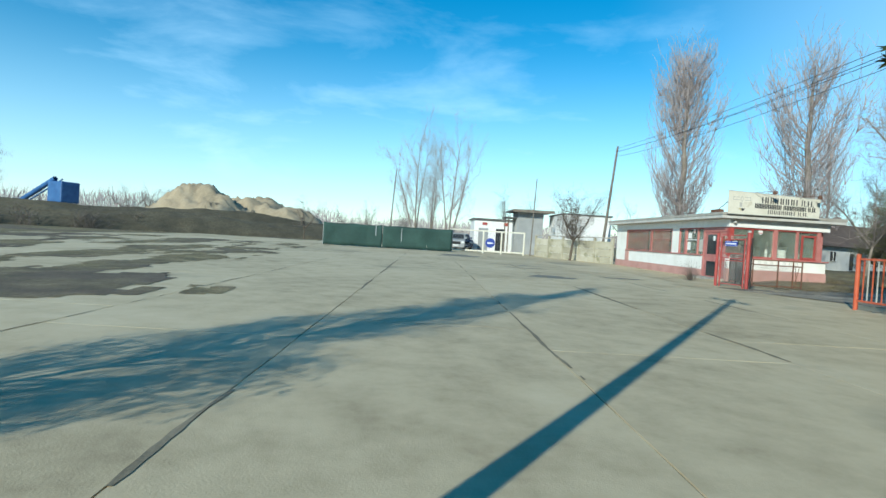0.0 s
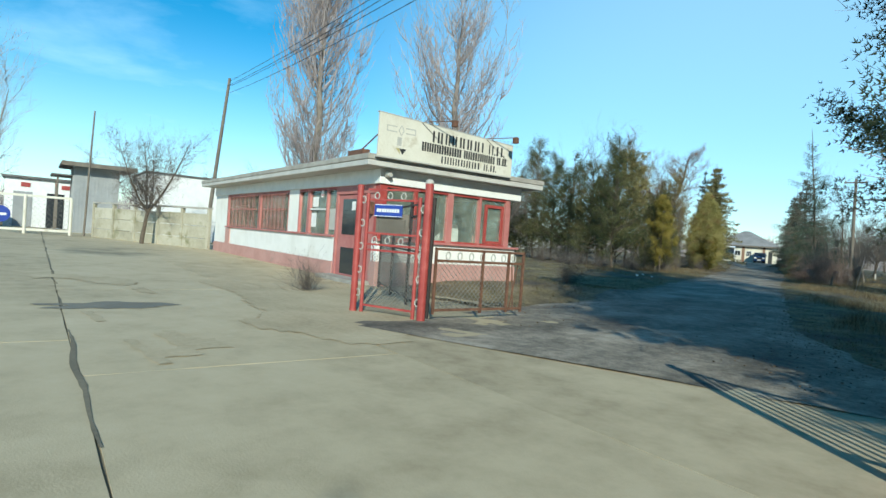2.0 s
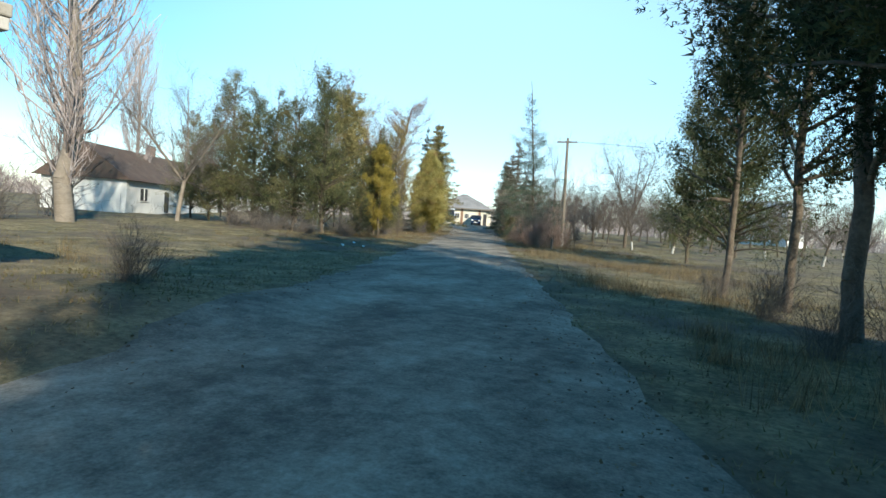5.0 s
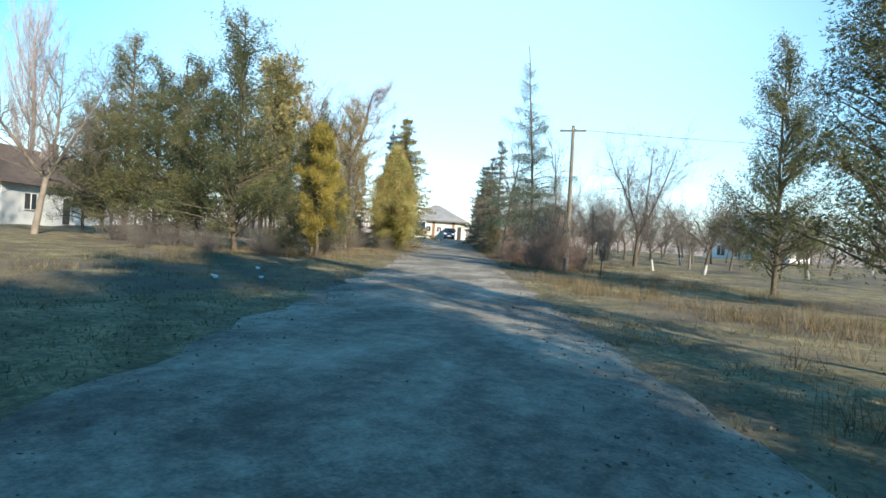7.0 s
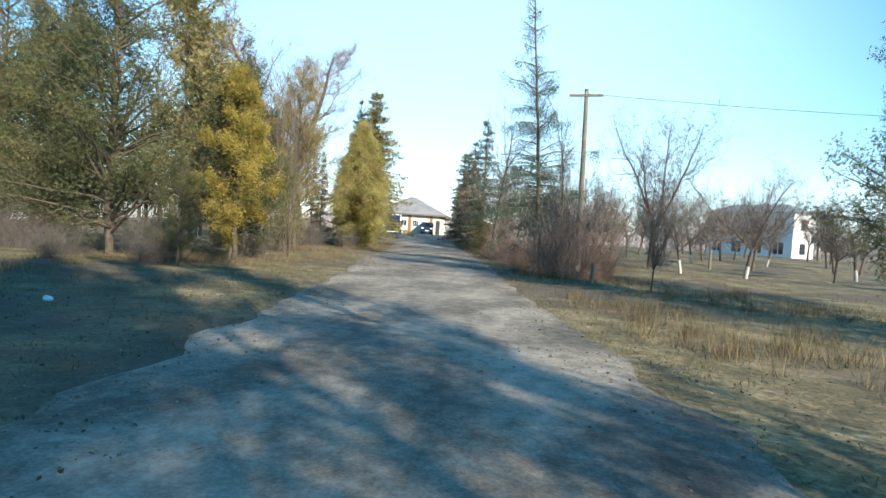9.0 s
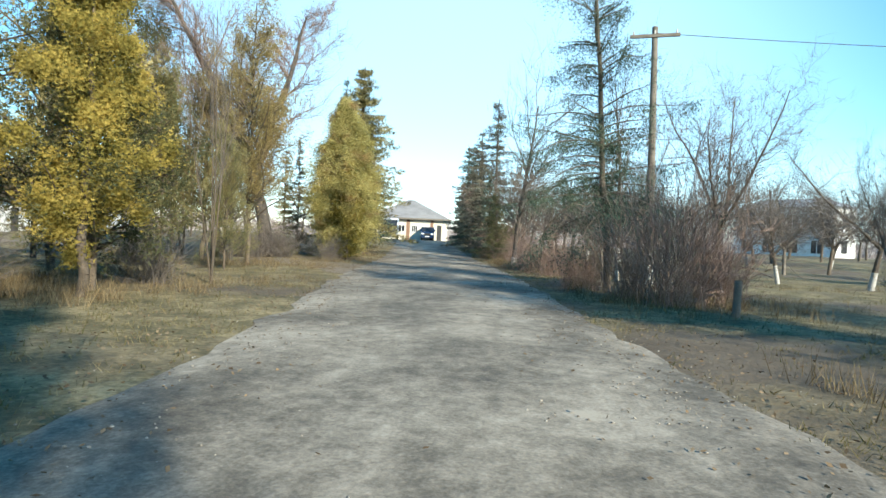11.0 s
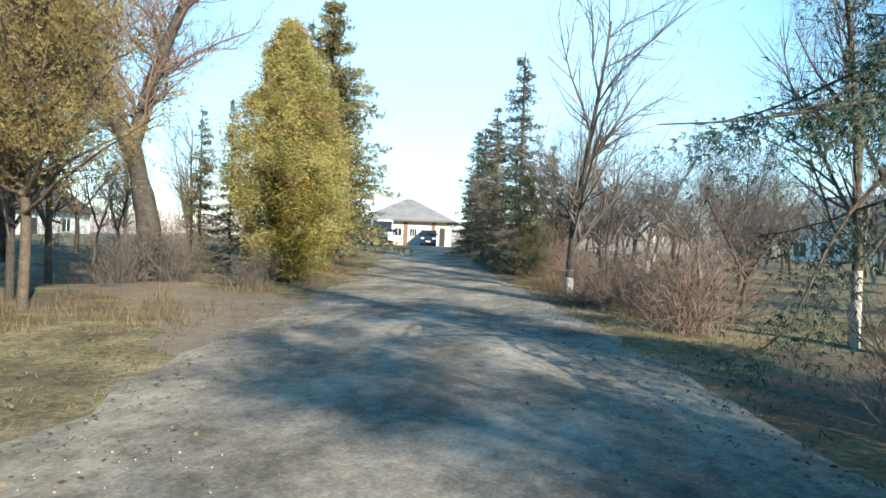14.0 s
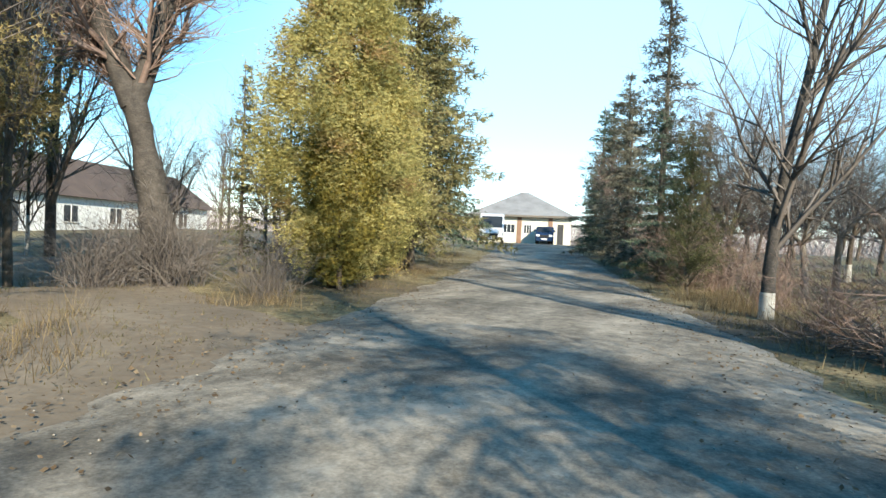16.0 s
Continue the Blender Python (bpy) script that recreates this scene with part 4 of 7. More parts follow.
def ring_mesh(r, t):
    bm = bmesh.new()
    seg, side = 12, 5
    vs = [[bm.verts.new(((r + t * math.cos(b)) * math.cos(a) * 0.72, t * math.sin(b), (r + t * math.cos(b)) * math.sin(a))) for b in [2 * math.pi * j / side for j in range(side)]] for a in [2 * math.pi * i / seg for i in range(seg)]]
    for i in range(seg):
        for j in range(side):
            bm.faces.new((vs[i][j], vs[(i + 1) % seg][j], vs[(i + 1) % seg][(j + 1) % side], vs[i][(j + 1) % side]))
    me = bpy.data.meshes.new("ring")
    bm.to_mesh(me)
    bm.free()
    return me


RING = ring_mesh(0.06, 0.012)


def mesh_wires(x0, x1, z0, z1, step, y=0.0):
    """Diamond wire mesh in the plane y, as thin wires."""
    segs = []
    w, h = x1 - x0, z1 - z0
    k = -h
    while k < w:
        for sgn in (1, -1):
            a0, a1 = max(k, 0.0), min(k + h, w)
            if a1 > a0:
                za, zb = a0 - k, a1 - k
                if sgn < 0:
                    za, zb = h - za, h - zb
                segs.append((x0 + a0, y, z0 + za, x0 + a1, y, z0 + zb, 0.0048, 0.0048))
        k += step
    return tube_mesh("wire_mesh", segs, 3)


PA, PB = Vector((-6.05, 15.85, 0)), Vector((-4.85, 16.25, 0))
turn = math.degrees(math.atan2(PB.y - PA.y, PB.x - PA.x))
wick = thing("pedestrian_gate", pose(PA.x, PA.y, 0, 0, 0, turn) @ Matrix.Diagonal((1, 1, 0.89, 1)), "red steel pedestrian gate with rings and wire mesh", "gate")
GW = (PB - PA).length
up_post("post", -0.02, 0.0, 0.055, 2.3, M["red"], wick)
up_post("post", 0.13, 0.02, 0.03, 2.15, M["red"], wick)
up_post("post", GW, 0.0, 0.065, 2.35, M["red"], wick, M["palegrey"])
up_post("post", GW - 0.16, 0.02, 0.03, 2.1, M["red"], wick)
for z in (0.12, 1.12, 1.22, 1.42, 2.02, 2.2):
    plank("rail", 0.13, GW - 0.16, 0.0, 0.035, z, z + 0.035, M["red"], wick)
link("mesh_panel", mesh_wires(0.2, GW - 0.22, 0.16, 1.08, 0.07, 0.02), M["wire"], wick, "rusty diamond wire mesh")
link("mesh_panel", mesh_wires(0.35, GW - 0.4, 1.45, 1.7, 0.05, 0.02), M["wire"], wick)
plank("board", 0.3, GW - 0.35, 0.03, 0.045, 1.43, 1.8, M["pole"], wick)
for z in (1.32, 2.11):
    for k in range(3):
        link("ring", RING, M["palegrey"], wick, "", pose(0.3 + k * 0.25, 0.02, z))
for k in range(5):
    link("ring", RING, M["palegrey"], wick, "", pose(0.055, 0.0, 0.35 + 0.42 * k))
    link("ring", RING, M["palegrey"], wick, "", pose(GW - 0.08, 0.0, 0.3 + 0.4 * k))
plate = plank("name_plate", 0.3, 0.82, -0.03, -0.015, 1.74, 1.96, M["blue"], wick, "blue enamel plate with a white line of small lettering")
for k in range(9):
    plank("letter_mark", 0.345 + k * 0.048, 0.38 + k * 0.048, -0.034, -0.0305, 1.82, 1.88, M["plain_white"], plate)
plank("plate_edge", 0.3, 0.82, -0.033, -0.0305, 1.945, 1.955, M["plain_white"], plate)
plank("plate_edge", 0.3, 0.82, -0.033, -0.0305, 1.745, 1.755, M["plain_white"], plate)


def low_leaf(name, m, length, h, label, red):
    g = thing(name, m, label, "gate")
    fr = M["red"] if red else M["rust"]
    for z in (0.12, h - 0.22, h - 0.04):
        plank("rail", 0, length, -0.02, 0.02, z, z + 0.04, fr, g, "", 0.005)
    for x in (0.0, length - 0.04, length - 0.38, length * 0.5):
        plank("stile", x, x + 0.035, -0.02, 0.02, 0.08, h, fr, g)
    link("mesh_panel", mesh_wires(0.06, length - 0.4, 0.16, h - 0.22, 0.09), M["wire"], g, "loose diamond wire mesh")
    for k in range(7):
        link("ring", RING, M["palegrey"], g, "", pose(0.25 + k * (length - 0.5) / 6, 0.0, h - 0.12))
    link("loose_bar", tube_mesh("loose_bar", [(length - 0.3, 0.0, 0.1, length - 0.1, 0.04, h - 0.2, 0.012, 0.012), (length - 0.2, 0.0, 0.1, length - 0.26, 0.03, h - 0.2, 0.012, 0.012)]), M["rust"], g)
    return g


LA, LB = Vector((-4.78, 16.4, 0)), Vector((-4.6, 18.3, 0))
low_leaf("gate_leaf", pose(LA.x, LA.y, 0.03, 0, 0, math.degrees(math.atan2(LB.y - LA.y, LB.x - LA.x))), (LB - LA).length, 1.1, "low rusty gate leaf with wire mesh, swung open", False)
# opposite leaf: orange-red post with upright bars
rg = thing("bar_gate", pose(1.05, 15.0, 0, 0, 0, -8), "orange-red steel gate of upright bars, standing open", "gate")
up_post("post", 0, 0, 0.055, 1.45, M["orange"], rg)
for z in (0.22, 1.3):
    plank("rail", 0.05, 3.0, -0.02, 0.02, z, z + 0.05, M["orange"], rg, "", 0.005)
for k in range(18):
    plank("bar", 0.2 + k * 0.16, 0.225 + k * 0.16, -0.012, 0.012, 0.22, 1.36, M["palegrey"] if k % 2 else M["orange"], rg)
up_post("post", 3.02, 0, 0.05, 1.4, M["orange"], rg)


# dark wire-mesh fence from the gate post to the corner of the gatehouse
FA, FB = Vector((-5.0, 16.5, 0)), Vector((-9.35, 18.75, 0))
wf = thing("mesh_fence", pose(FA.x, FA.y, 0, 0, 0, math.degrees(math.atan2(FB.y - FA.y, FB.x - FA.x))), "dark steel fence panels with wire mesh beside the gatehouse", "fence")
FL = (FB - FA).length
for k in range(4):
    up_post("post", FL * k / 3, 0.0, 0.032, 1.9, M["ironwork"], wf)
for k in range(3):
    x0, x1 = FL * k / 3 + 0.06, FL * (k + 1) / 3 - 0.06
    for z in (0.12, 1.0, 1.62, 1.82):
        plank("rail", x0, x1, -0.015, 0.015, z, z + 0.03, M["ironwork"], wf)
    link("mesh_panel", mesh_wires(x0, x1, 0.15, 1.62, 0.1), M["wire"], wf)


# ---- trees: shared meshes, each tree an object of its own ----
def branching(seed, h, r, spread_deg, levels, kids, up=0.25, first=0.3, wob=0.22, shrink=(0.55, 0.5, 0.5, 0.5), thin=0.5, lean=0.0):
    """Segments of a bare tree, 10 m high or so: the trunk, then everything that grows from it."""
    rng = np.random.RandomState(seed)
    trunk, rest = [], []
    steps_of = (8, 4, 2, 1, 1)

    def grow(p, d, length, rad, level):
        p, d = np.array(p, float), np.array(d, float)
        steps = steps_of[level]
        for i in range(steps):
            d = d + rng.normal(0, wob * (0.35 if level == 0 else 1.0), 3) / steps ** 0.5
            d[2] += up * (1.0 if level else 0.4) / steps
            d /= np.linalg.norm(d)
            q = p + d * length / steps
            r0 = rad * (1 - 0.8 * i / steps)
            r1 = rad * (1 - 0.8 * (i + 1) / steps)
            (trunk if level == 0 else rest).append((*p, *q, r0, r1))
            if level < levels and (level > 0 or (i + 1) / steps > first):
                for _ in range(kids[level]):
                    t = rng.rand()
                    az = rng.rand() * 2 * np.pi
                    sp = np.radians(max(8, rng.normal(spread_deg, 10)))
                    ref = np.array([1.0, 0, 0]) if abs(d[2]) > 0.9 else np.array([0, 0, 1.0])
                    u = np.cross(d, ref)
                    u /= np.linalg.norm(u)
                    v = np.cross(d, u)
                    nd = d * np.cos(sp) + (u * np.cos(az) + v * np.sin(az)) * np.sin(sp)
                    k = shrink[level] * rng.uniform(0.6, 1.2) * (1.15 - 0.5 * i / steps if level == 0 else 1.0)
                    grow(p + (q - p) * t, nd, length * k, max(r0 * thin, 0.005), level + 1)
            p = q

    grow((0, 0, -0.1), (lean, 0, 1), h * 0.92, r, 0)
    return trunk, rest


def poplar_form(seed, reach, limbs):
    """A Lombardy poplar 10 m high: limbs that sweep up beside the trunk into a narrow oval, with fine upright twigs."""
    rng = np.random.RandomState(seed)
    trunk, rest = [], []
    p = np.array([0, 0, -0.1])
    for i in range(8):
        q = np.array([rng.normal(0, 0.04), rng.normal(0, 0.04), -0.1 + 9.9 * (i + 1) / 8])
        trunk.append((*p, *q, 0.14 * (1 - 0.11 * i), 0.14 * (1 - 0.11 * (i + 1))))
        p = q

    def sweep(p, az, out, rise, rad, steps):
        pts = [np.array(p) + np.array([math.cos(az) * out * (1 - (1 - u) ** 2), math.sin(az) * out * (1 - (1 - u) ** 2), rise * u ** 1.15]) + rng.normal(0, 0.025, 3) * (u > 0) for u in np.linspace(0, 1, steps + 1)]
        for i in range(steps):
            rest.append((*pts[i], *pts[i + 1], max(0.004, rad * (1 - 0.8 * i / steps)), max(0.003, rad * (1 - 0.8 * (i + 1) / steps))))
        return pts

    for k in range(limbs):
        t = 0.06 + 0.84 * rng.rand() ** 1.1
        wide = reach * (0.45 + 0.55 * math.sin(min(1.0, t / 0.55) * 1.57)) * (1 - max(0.0, t - 0.4) / 0.62) ** 0.7
        az, out = rng.rand() * 6.283, wide * rng.uniform(0.5, 1.05)
        rise = min(10.1 - 9.8 * t, (1.5 + 1.9 * out) * rng.uniform(0.7, 1.2))
        pts = sweep((0, 0, 9.8 * t), az, out, rise, 0.022, 5)
        for j in range(11):
            b = pts[rng.randint(1, 6)]
            az2, len2 = az + rng.normal(0, 1.1), rng.uniform(0.5, 1.3)
            sub = sweep(b, az2, len2 * 0.28, len2, 0.0075, 3)
            for q in range(4):
                c = sub[rng.randint(0, 4)]
                az3, len3 = az2 + rng.normal(0, 1.4), rng.uniform(0.25, 0.7)
                sweep(c, az3, len3 * 0.35, len3, 0.004, 1)
    return trunk, rest


def sprays(centres, outward, size, rng, long=5.5, droop=0.0, fan=0.5):
    """Fans of three slim leaflets at the given centres, facing roughly outward."""
    n = len(centres)
    d = outward + rng.normal(0, 0.5, (n, 3))
    d[:, 2] += droop
    d /= np.linalg.norm(d, axis=1)[:, None] + 1e-9
    side = np.cross(d, rng.normal(0, 1, (n, 3)))
    side /= np.linalg.norm(side, axis=1)[:, None] + 1e-9
    nor = np.cross(d, side)
    out = []
    for k in (-1, 0, 1):
        s = (size * rng.uniform(0.5, 1.5, n))[:, None]
        e = d + side * fan * k + nor * rng.normal(0, 0.25, (n, 1))
        e /= np.linalg.norm(e, axis=1)[:, None]
        w = np.cross(e, nor) * s / long
        base = centres + side * k * s * 0.12
        out.append(np.stack([base - w * 0.5, base + w * 0.5, base + e * s], 1))
    verts = np.stack(out, 1).reshape(-1, 3)
    return verts, np.arange(9 * n).reshape(-1, 3)


def column_crown(seed, h, rad, low, count, size, clumps, ragged=0.25, taper=1.6, belly=0.35):
    """A thuja-like crown: clumps on a column that bulges and tapers, with gaps between the clumps."""
    rng = np.random.RandomState(seed)
    t = rng.rand(clumps) ** 0.85
    prof = np.minimum(1.0, (t / belly) ** 0.5) * np.clip(1 - np.clip((t - belly) / (1 - belly), 0, 1) ** taper, 0, 1) + 0.06
    az = rng.rand(clumps) * 2 * np.pi
    rr = rad * prof * rng.uniform(0.35, 1.0, clumps) ** 0.5 * (1 + rng.normal(0, ragged, clumps))
    cc = np.stack([rr * np.cos(az), rr * np.sin(az), low + t * (h - low)], 1)
    crad = rad * rng.uniform(0.13, 0.34, clumps) * (0.5 + 0.5 * prof)
    pick = rng.randint(0, clumps, count)
    off = rng.normal(0, 0.55, (count, 3)) * crad[pick][:, None] * np.array([1, 1, 1.5])
    p = cc[pick] + off
    p[:, 2] = np.maximum(p[:, 2], low * 0.6 + 0.05)
    out = p * np.array([1, 1, 0])
    out = 0.4 * out / (np.linalg.norm(out, axis=1)[:, None] + 0.15) + off / (crad[pick][:, None] + 1e-6) * 0.35
    out[:, 2] += 1.3
    return (*sprays(p, out, size, rng, long=2.4, fan=0.8), cc)


def limb_crown(seed, h, rad, low, count, size, limbs, cone=1.0, rise=0.55, long=2.1):
    """An old juniper or cypress: limbs leave the trunk and carry feathery tufts, with sky between them."""
    rng = np.random.RandomState(seed)
    segs, cen, way = [], [], []
    for k in range(limbs):
        t = (k + rng.rand()) / limbs
        if cone > 0.8:
            t = 1 - (1 - t) ** 0.62
        z = low + (h - low) * t * 0.96
        reach = rad * (1 - cone * t) ** 0.8 * rng.choice([0.45, 0.7, 0.85, 1.0, 1.14], p=[0.15, 0.25, 0.3, 0.2, 0.1]) + 0.2
        az = rng.rand() * 6.283
        p = np.array([0, 0, z - 0.3 * reach])
        d = np.array([np.cos(az), np.sin(az), rise + 0.6 * t])
        n = 6
        for i in range(n):
            d = d + rng.normal(0, 0.16, 3)
            q = p + d / np.linalg.norm(d) * reach / n
            segs.append((*p, *q, 0.03 * (1 - i / n) + 0.007, 0.03 * (1 - (i + 1) / n) + 0.007))
            p = q
            if i >= 1:
                for _ in range(3):
                    side = rng.normal(0, 0.17, 3) * (0.5 + reach * 0.3) * (1.15 - i / n * 0.6)
                    cen.append(p + side)
                    way.append(d / np.linalg.norm(d) * 0.5 + side * 2.0 + np.array([0, 0, 0.25]))
    cen, way = np.array(cen), np.array(way)
    way /= np.linalg.norm(way, axis=1)[:, None] + 1e-6
    pick = rng.randint(0, len(cen), count)
    crad = rng.uniform(0.12, 0.3, len(cen))
    # tufts are drawn out along their own way, so that they read as plumes
    off = np.clip(rng.normal(0, 0.42, (count, 3)), -0.75, 0.75) * crad[pick][:, None] + way[pick] * rng.uniform(-0.9, 1.3, count)[:, None] * crad[pick][:, None]
    p = cen[pick] + off
    out = way[pick] * 1.1 + off * 1.5
    return (*sprays(p, out, size, rng, long=long, fan=0.9), segs)


def spruce_crown(seed, h, rad, low, size, step=0.42, per=6, thin_top=0.0, needles=26, long=4.5, rise=0.0):
    """Whorls of drooping boughs with hanging needle sprays."""
    rng = np.random.RandomState(seed)
    segs, cen, outw = [], [], []
    z = low
    while z < h - 0.15:
        t = (z - low) / (h - low)
        reach0 = rad * (1 - t) ** 0.85 + 0.12
        for k in range(per):
            if rng.rand() < 0.12 + thin_top * t:
                continue
            az = rng.rand() * 6.283
            reach = reach0 * (rng.uniform(0.45, 1.15) if rise else rng.uniform(0.6, 1.12))
            sag = rng.uniform(0.3, 1.5) if rise else 1.0
            p, d = np.array([0, 0, z + rng.uniform(-0.15, 0.15)]), np.array([np.cos(az), np.sin(az), 0.35 * t + 0.05 + min(rise, rise * 5 * t)])
            n = max(3, int(reach / 0.35))
            for i in range(n):
                d[2] += (-0.12 if i < n * 0.6 else 0.14) * sag
                q = p + d / np.linalg.norm(d) * reach / n
                segs.append((*p, *q, 0.022 * (1 - i / n) + 0.005, 0.022 * (1 - (i + 1) / n) + 0.005))
                m = int(needles * ((rng.choice([0.3, 1.0, 2.0]) if t < 0.42 else rng.choice([0.2, 0.7, 1.4])) if rise else 1.0) * reach / n * (1 - 0.4 * thin_top * t)) + 2
                if rise:
                    d[:2] += rng.normal(0, 0.12, 2)
                f = rng.rand(m, 1)
                lat = np.cross(d, [0, 0, 1.0])
                w = 0.22 * (1 - i / n * 0.5) * reach ** 0.5
                cen.append(p + (q - p) * f + lat[None] * rng.normal(0, w, (m, 1)) + np.array([0, 0, 1.0]) * (-np.abs(rng.normal(0, 0.19 if rise else 0.1, (m, 1)))))
                outw.append(np.repeat(d[None] + [0, 0, -0.45], m, 0))
                p = q
        z += step * rng.uniform(0.7, 1.3)
    return (*sprays(np.concatenate(cen), np.concatenate(outw), size, rng, long=long, fan=0.8, droop=-0.15), segs)


TREE = {}


def tree_meshes(key, make):
    if key not in TREE:
        TREE[key] = make()
    return TREE[key]


def stem(h, r, lean=0.0, seed=0, white=0.0):
    rng = np.random.RandomState(seed)
    p, segs, limed = np.array([0, 0, -0.15]), [], []
    n = 12
    for i in range(n):
        q = np.array([lean * (i + 1) / n + rng.normal(0, 0.03), rng.normal(0, 0.03), -0.15 + (h + 0.15) * (i + 1) / n])
        segs.append((*p, *q, r * (1 - 0.85 * i / n), r * (1 - 0.85 * (i + 1) / n)))
        p = q
    return tube_mesh("trunk", segs, 8)


def conifer(kind, x, y, h, label, category="conifer", group="", wide=1.0, turn=None, dz=0.0, tilt=0.0):
    """kind: (family, foliage, variant)."""
    family, foliage, var = kind

    def make():
        if family == "column":
            if var == 3:
                v, f, cc = column_crown(23, 8.0, 1.15, 0.9, 42000, 0.055, 90, 0.28, 1.5, 0.35)
            else:
                v, f, cc = column_crown(20 + var, 8.0, 1.15, 0.15, *((95000, 0.042) if var < 2 else (14000, 0.11)), 260, 0.14, 2.1, 0.24)
            extra = None
        elif family == "old":
            v, f, segs = limb_crown(40 + var, 8.0, 1.9, 1.4 if var == 4 else 1.7, *((15000, 0.13) if var == 3 else (80000, 0.05) if var == 4 else (12000, 0.105)), 60, 0.62, 0.35, 2.1 if var == 3 else 3.4)
            extra = tube_mesh("limb_frame", segs, 3)
        elif family == "high":
            v, f, segs = limb_crown(50 + var, 8.0, 1.8, 1.75, 25000, 0.055, 42, 0.6, 0.4, 3.4)
            extra = tube_mesh("limb_frame", segs, 3)
        elif family == "bushy":
            v, f, segs = limb_crown(60 + var, 8.0, *((2.35, 1.1, 33000, 0.056) if var < 5 else (2.4, 2.0, 38000, 0.05)), 90 if var < 5 else 64, 0.9 if var < 5 else 0.82, long=4.2)
            extra = tube_mesh("limb_frame", segs, 3)
        elif family == "dense":
            v, f, segs = spruce_crown(86 + var, 10.0, 2.6, 1.3, 0.14, 0.3, 9, 0.0, 40)
            extra = tube_mesh("limb_frame", segs, 3)
        elif family == "spruce":
            v, f, segs = spruce_crown(80 + var, 10.0, 2.1, 0.7, 0.15, needles=30)
            extra = tube_mesh("limb_frame", segs, 3)
        else:
            v, f, segs = spruce_crown(90 + var, 11.0, 3.2, 2.1, 0.048, 0.4, 7, 0.62, 330, 4.6, 0.3)
            extra = tube_mesh("limb_frame", segs, 3)
        me = quads_mesh("crown", v, f)
        hh = {"high": 7.8, "column": 7.4, "old": 7.8, "bushy": 7.8, "spruce": 10.0, "dense": 9.9, "lean": 11.1}[family]
        return stem(hh, {"high": 0.085, "column": 0.1, "old": 0.075, "bushy": 0.085, "spruce": 0.14, "dense": 0.14, "lean": 0.11}[family], 0.15, var), me, extra

    tr, me, extra = tree_meshes(family + str(var), make)
    key = family + str(var) + foliage
    if key not in TREE:
        c = me.copy()
        c.materials.append(M[foliage])
        TREE[key] = c
    h0 = {"high": 8.0, "column": 8.0, "old": 8.0, "bushy": 8.0, "spruce": 10.0, "dense": 10.0, "lean": 11.0}[family]
    k = h / h0
    m = pose(x, y, ground_z(x, y) + dz, 0, 0, 0) @ Matrix.Rotation(radians(tilt), 4, (0.3, -0.95, 0)) @ pose(0, 0, 0, 0, 0, turn if turn is not None else (x * 47 + y * 31) % 360) @ Matrix.Diagonal((k * wide, k * wide, k, 1))
    e = thing("conifer_tree", m, label, category, group)
    link("trunk", tr, M["bark"], e)
    link("crown", TREE[key], M[foliage], e)
    if extra:
        tagged(link("limb_frame", extra, M["bark"], e), kind="stuff")
    return e


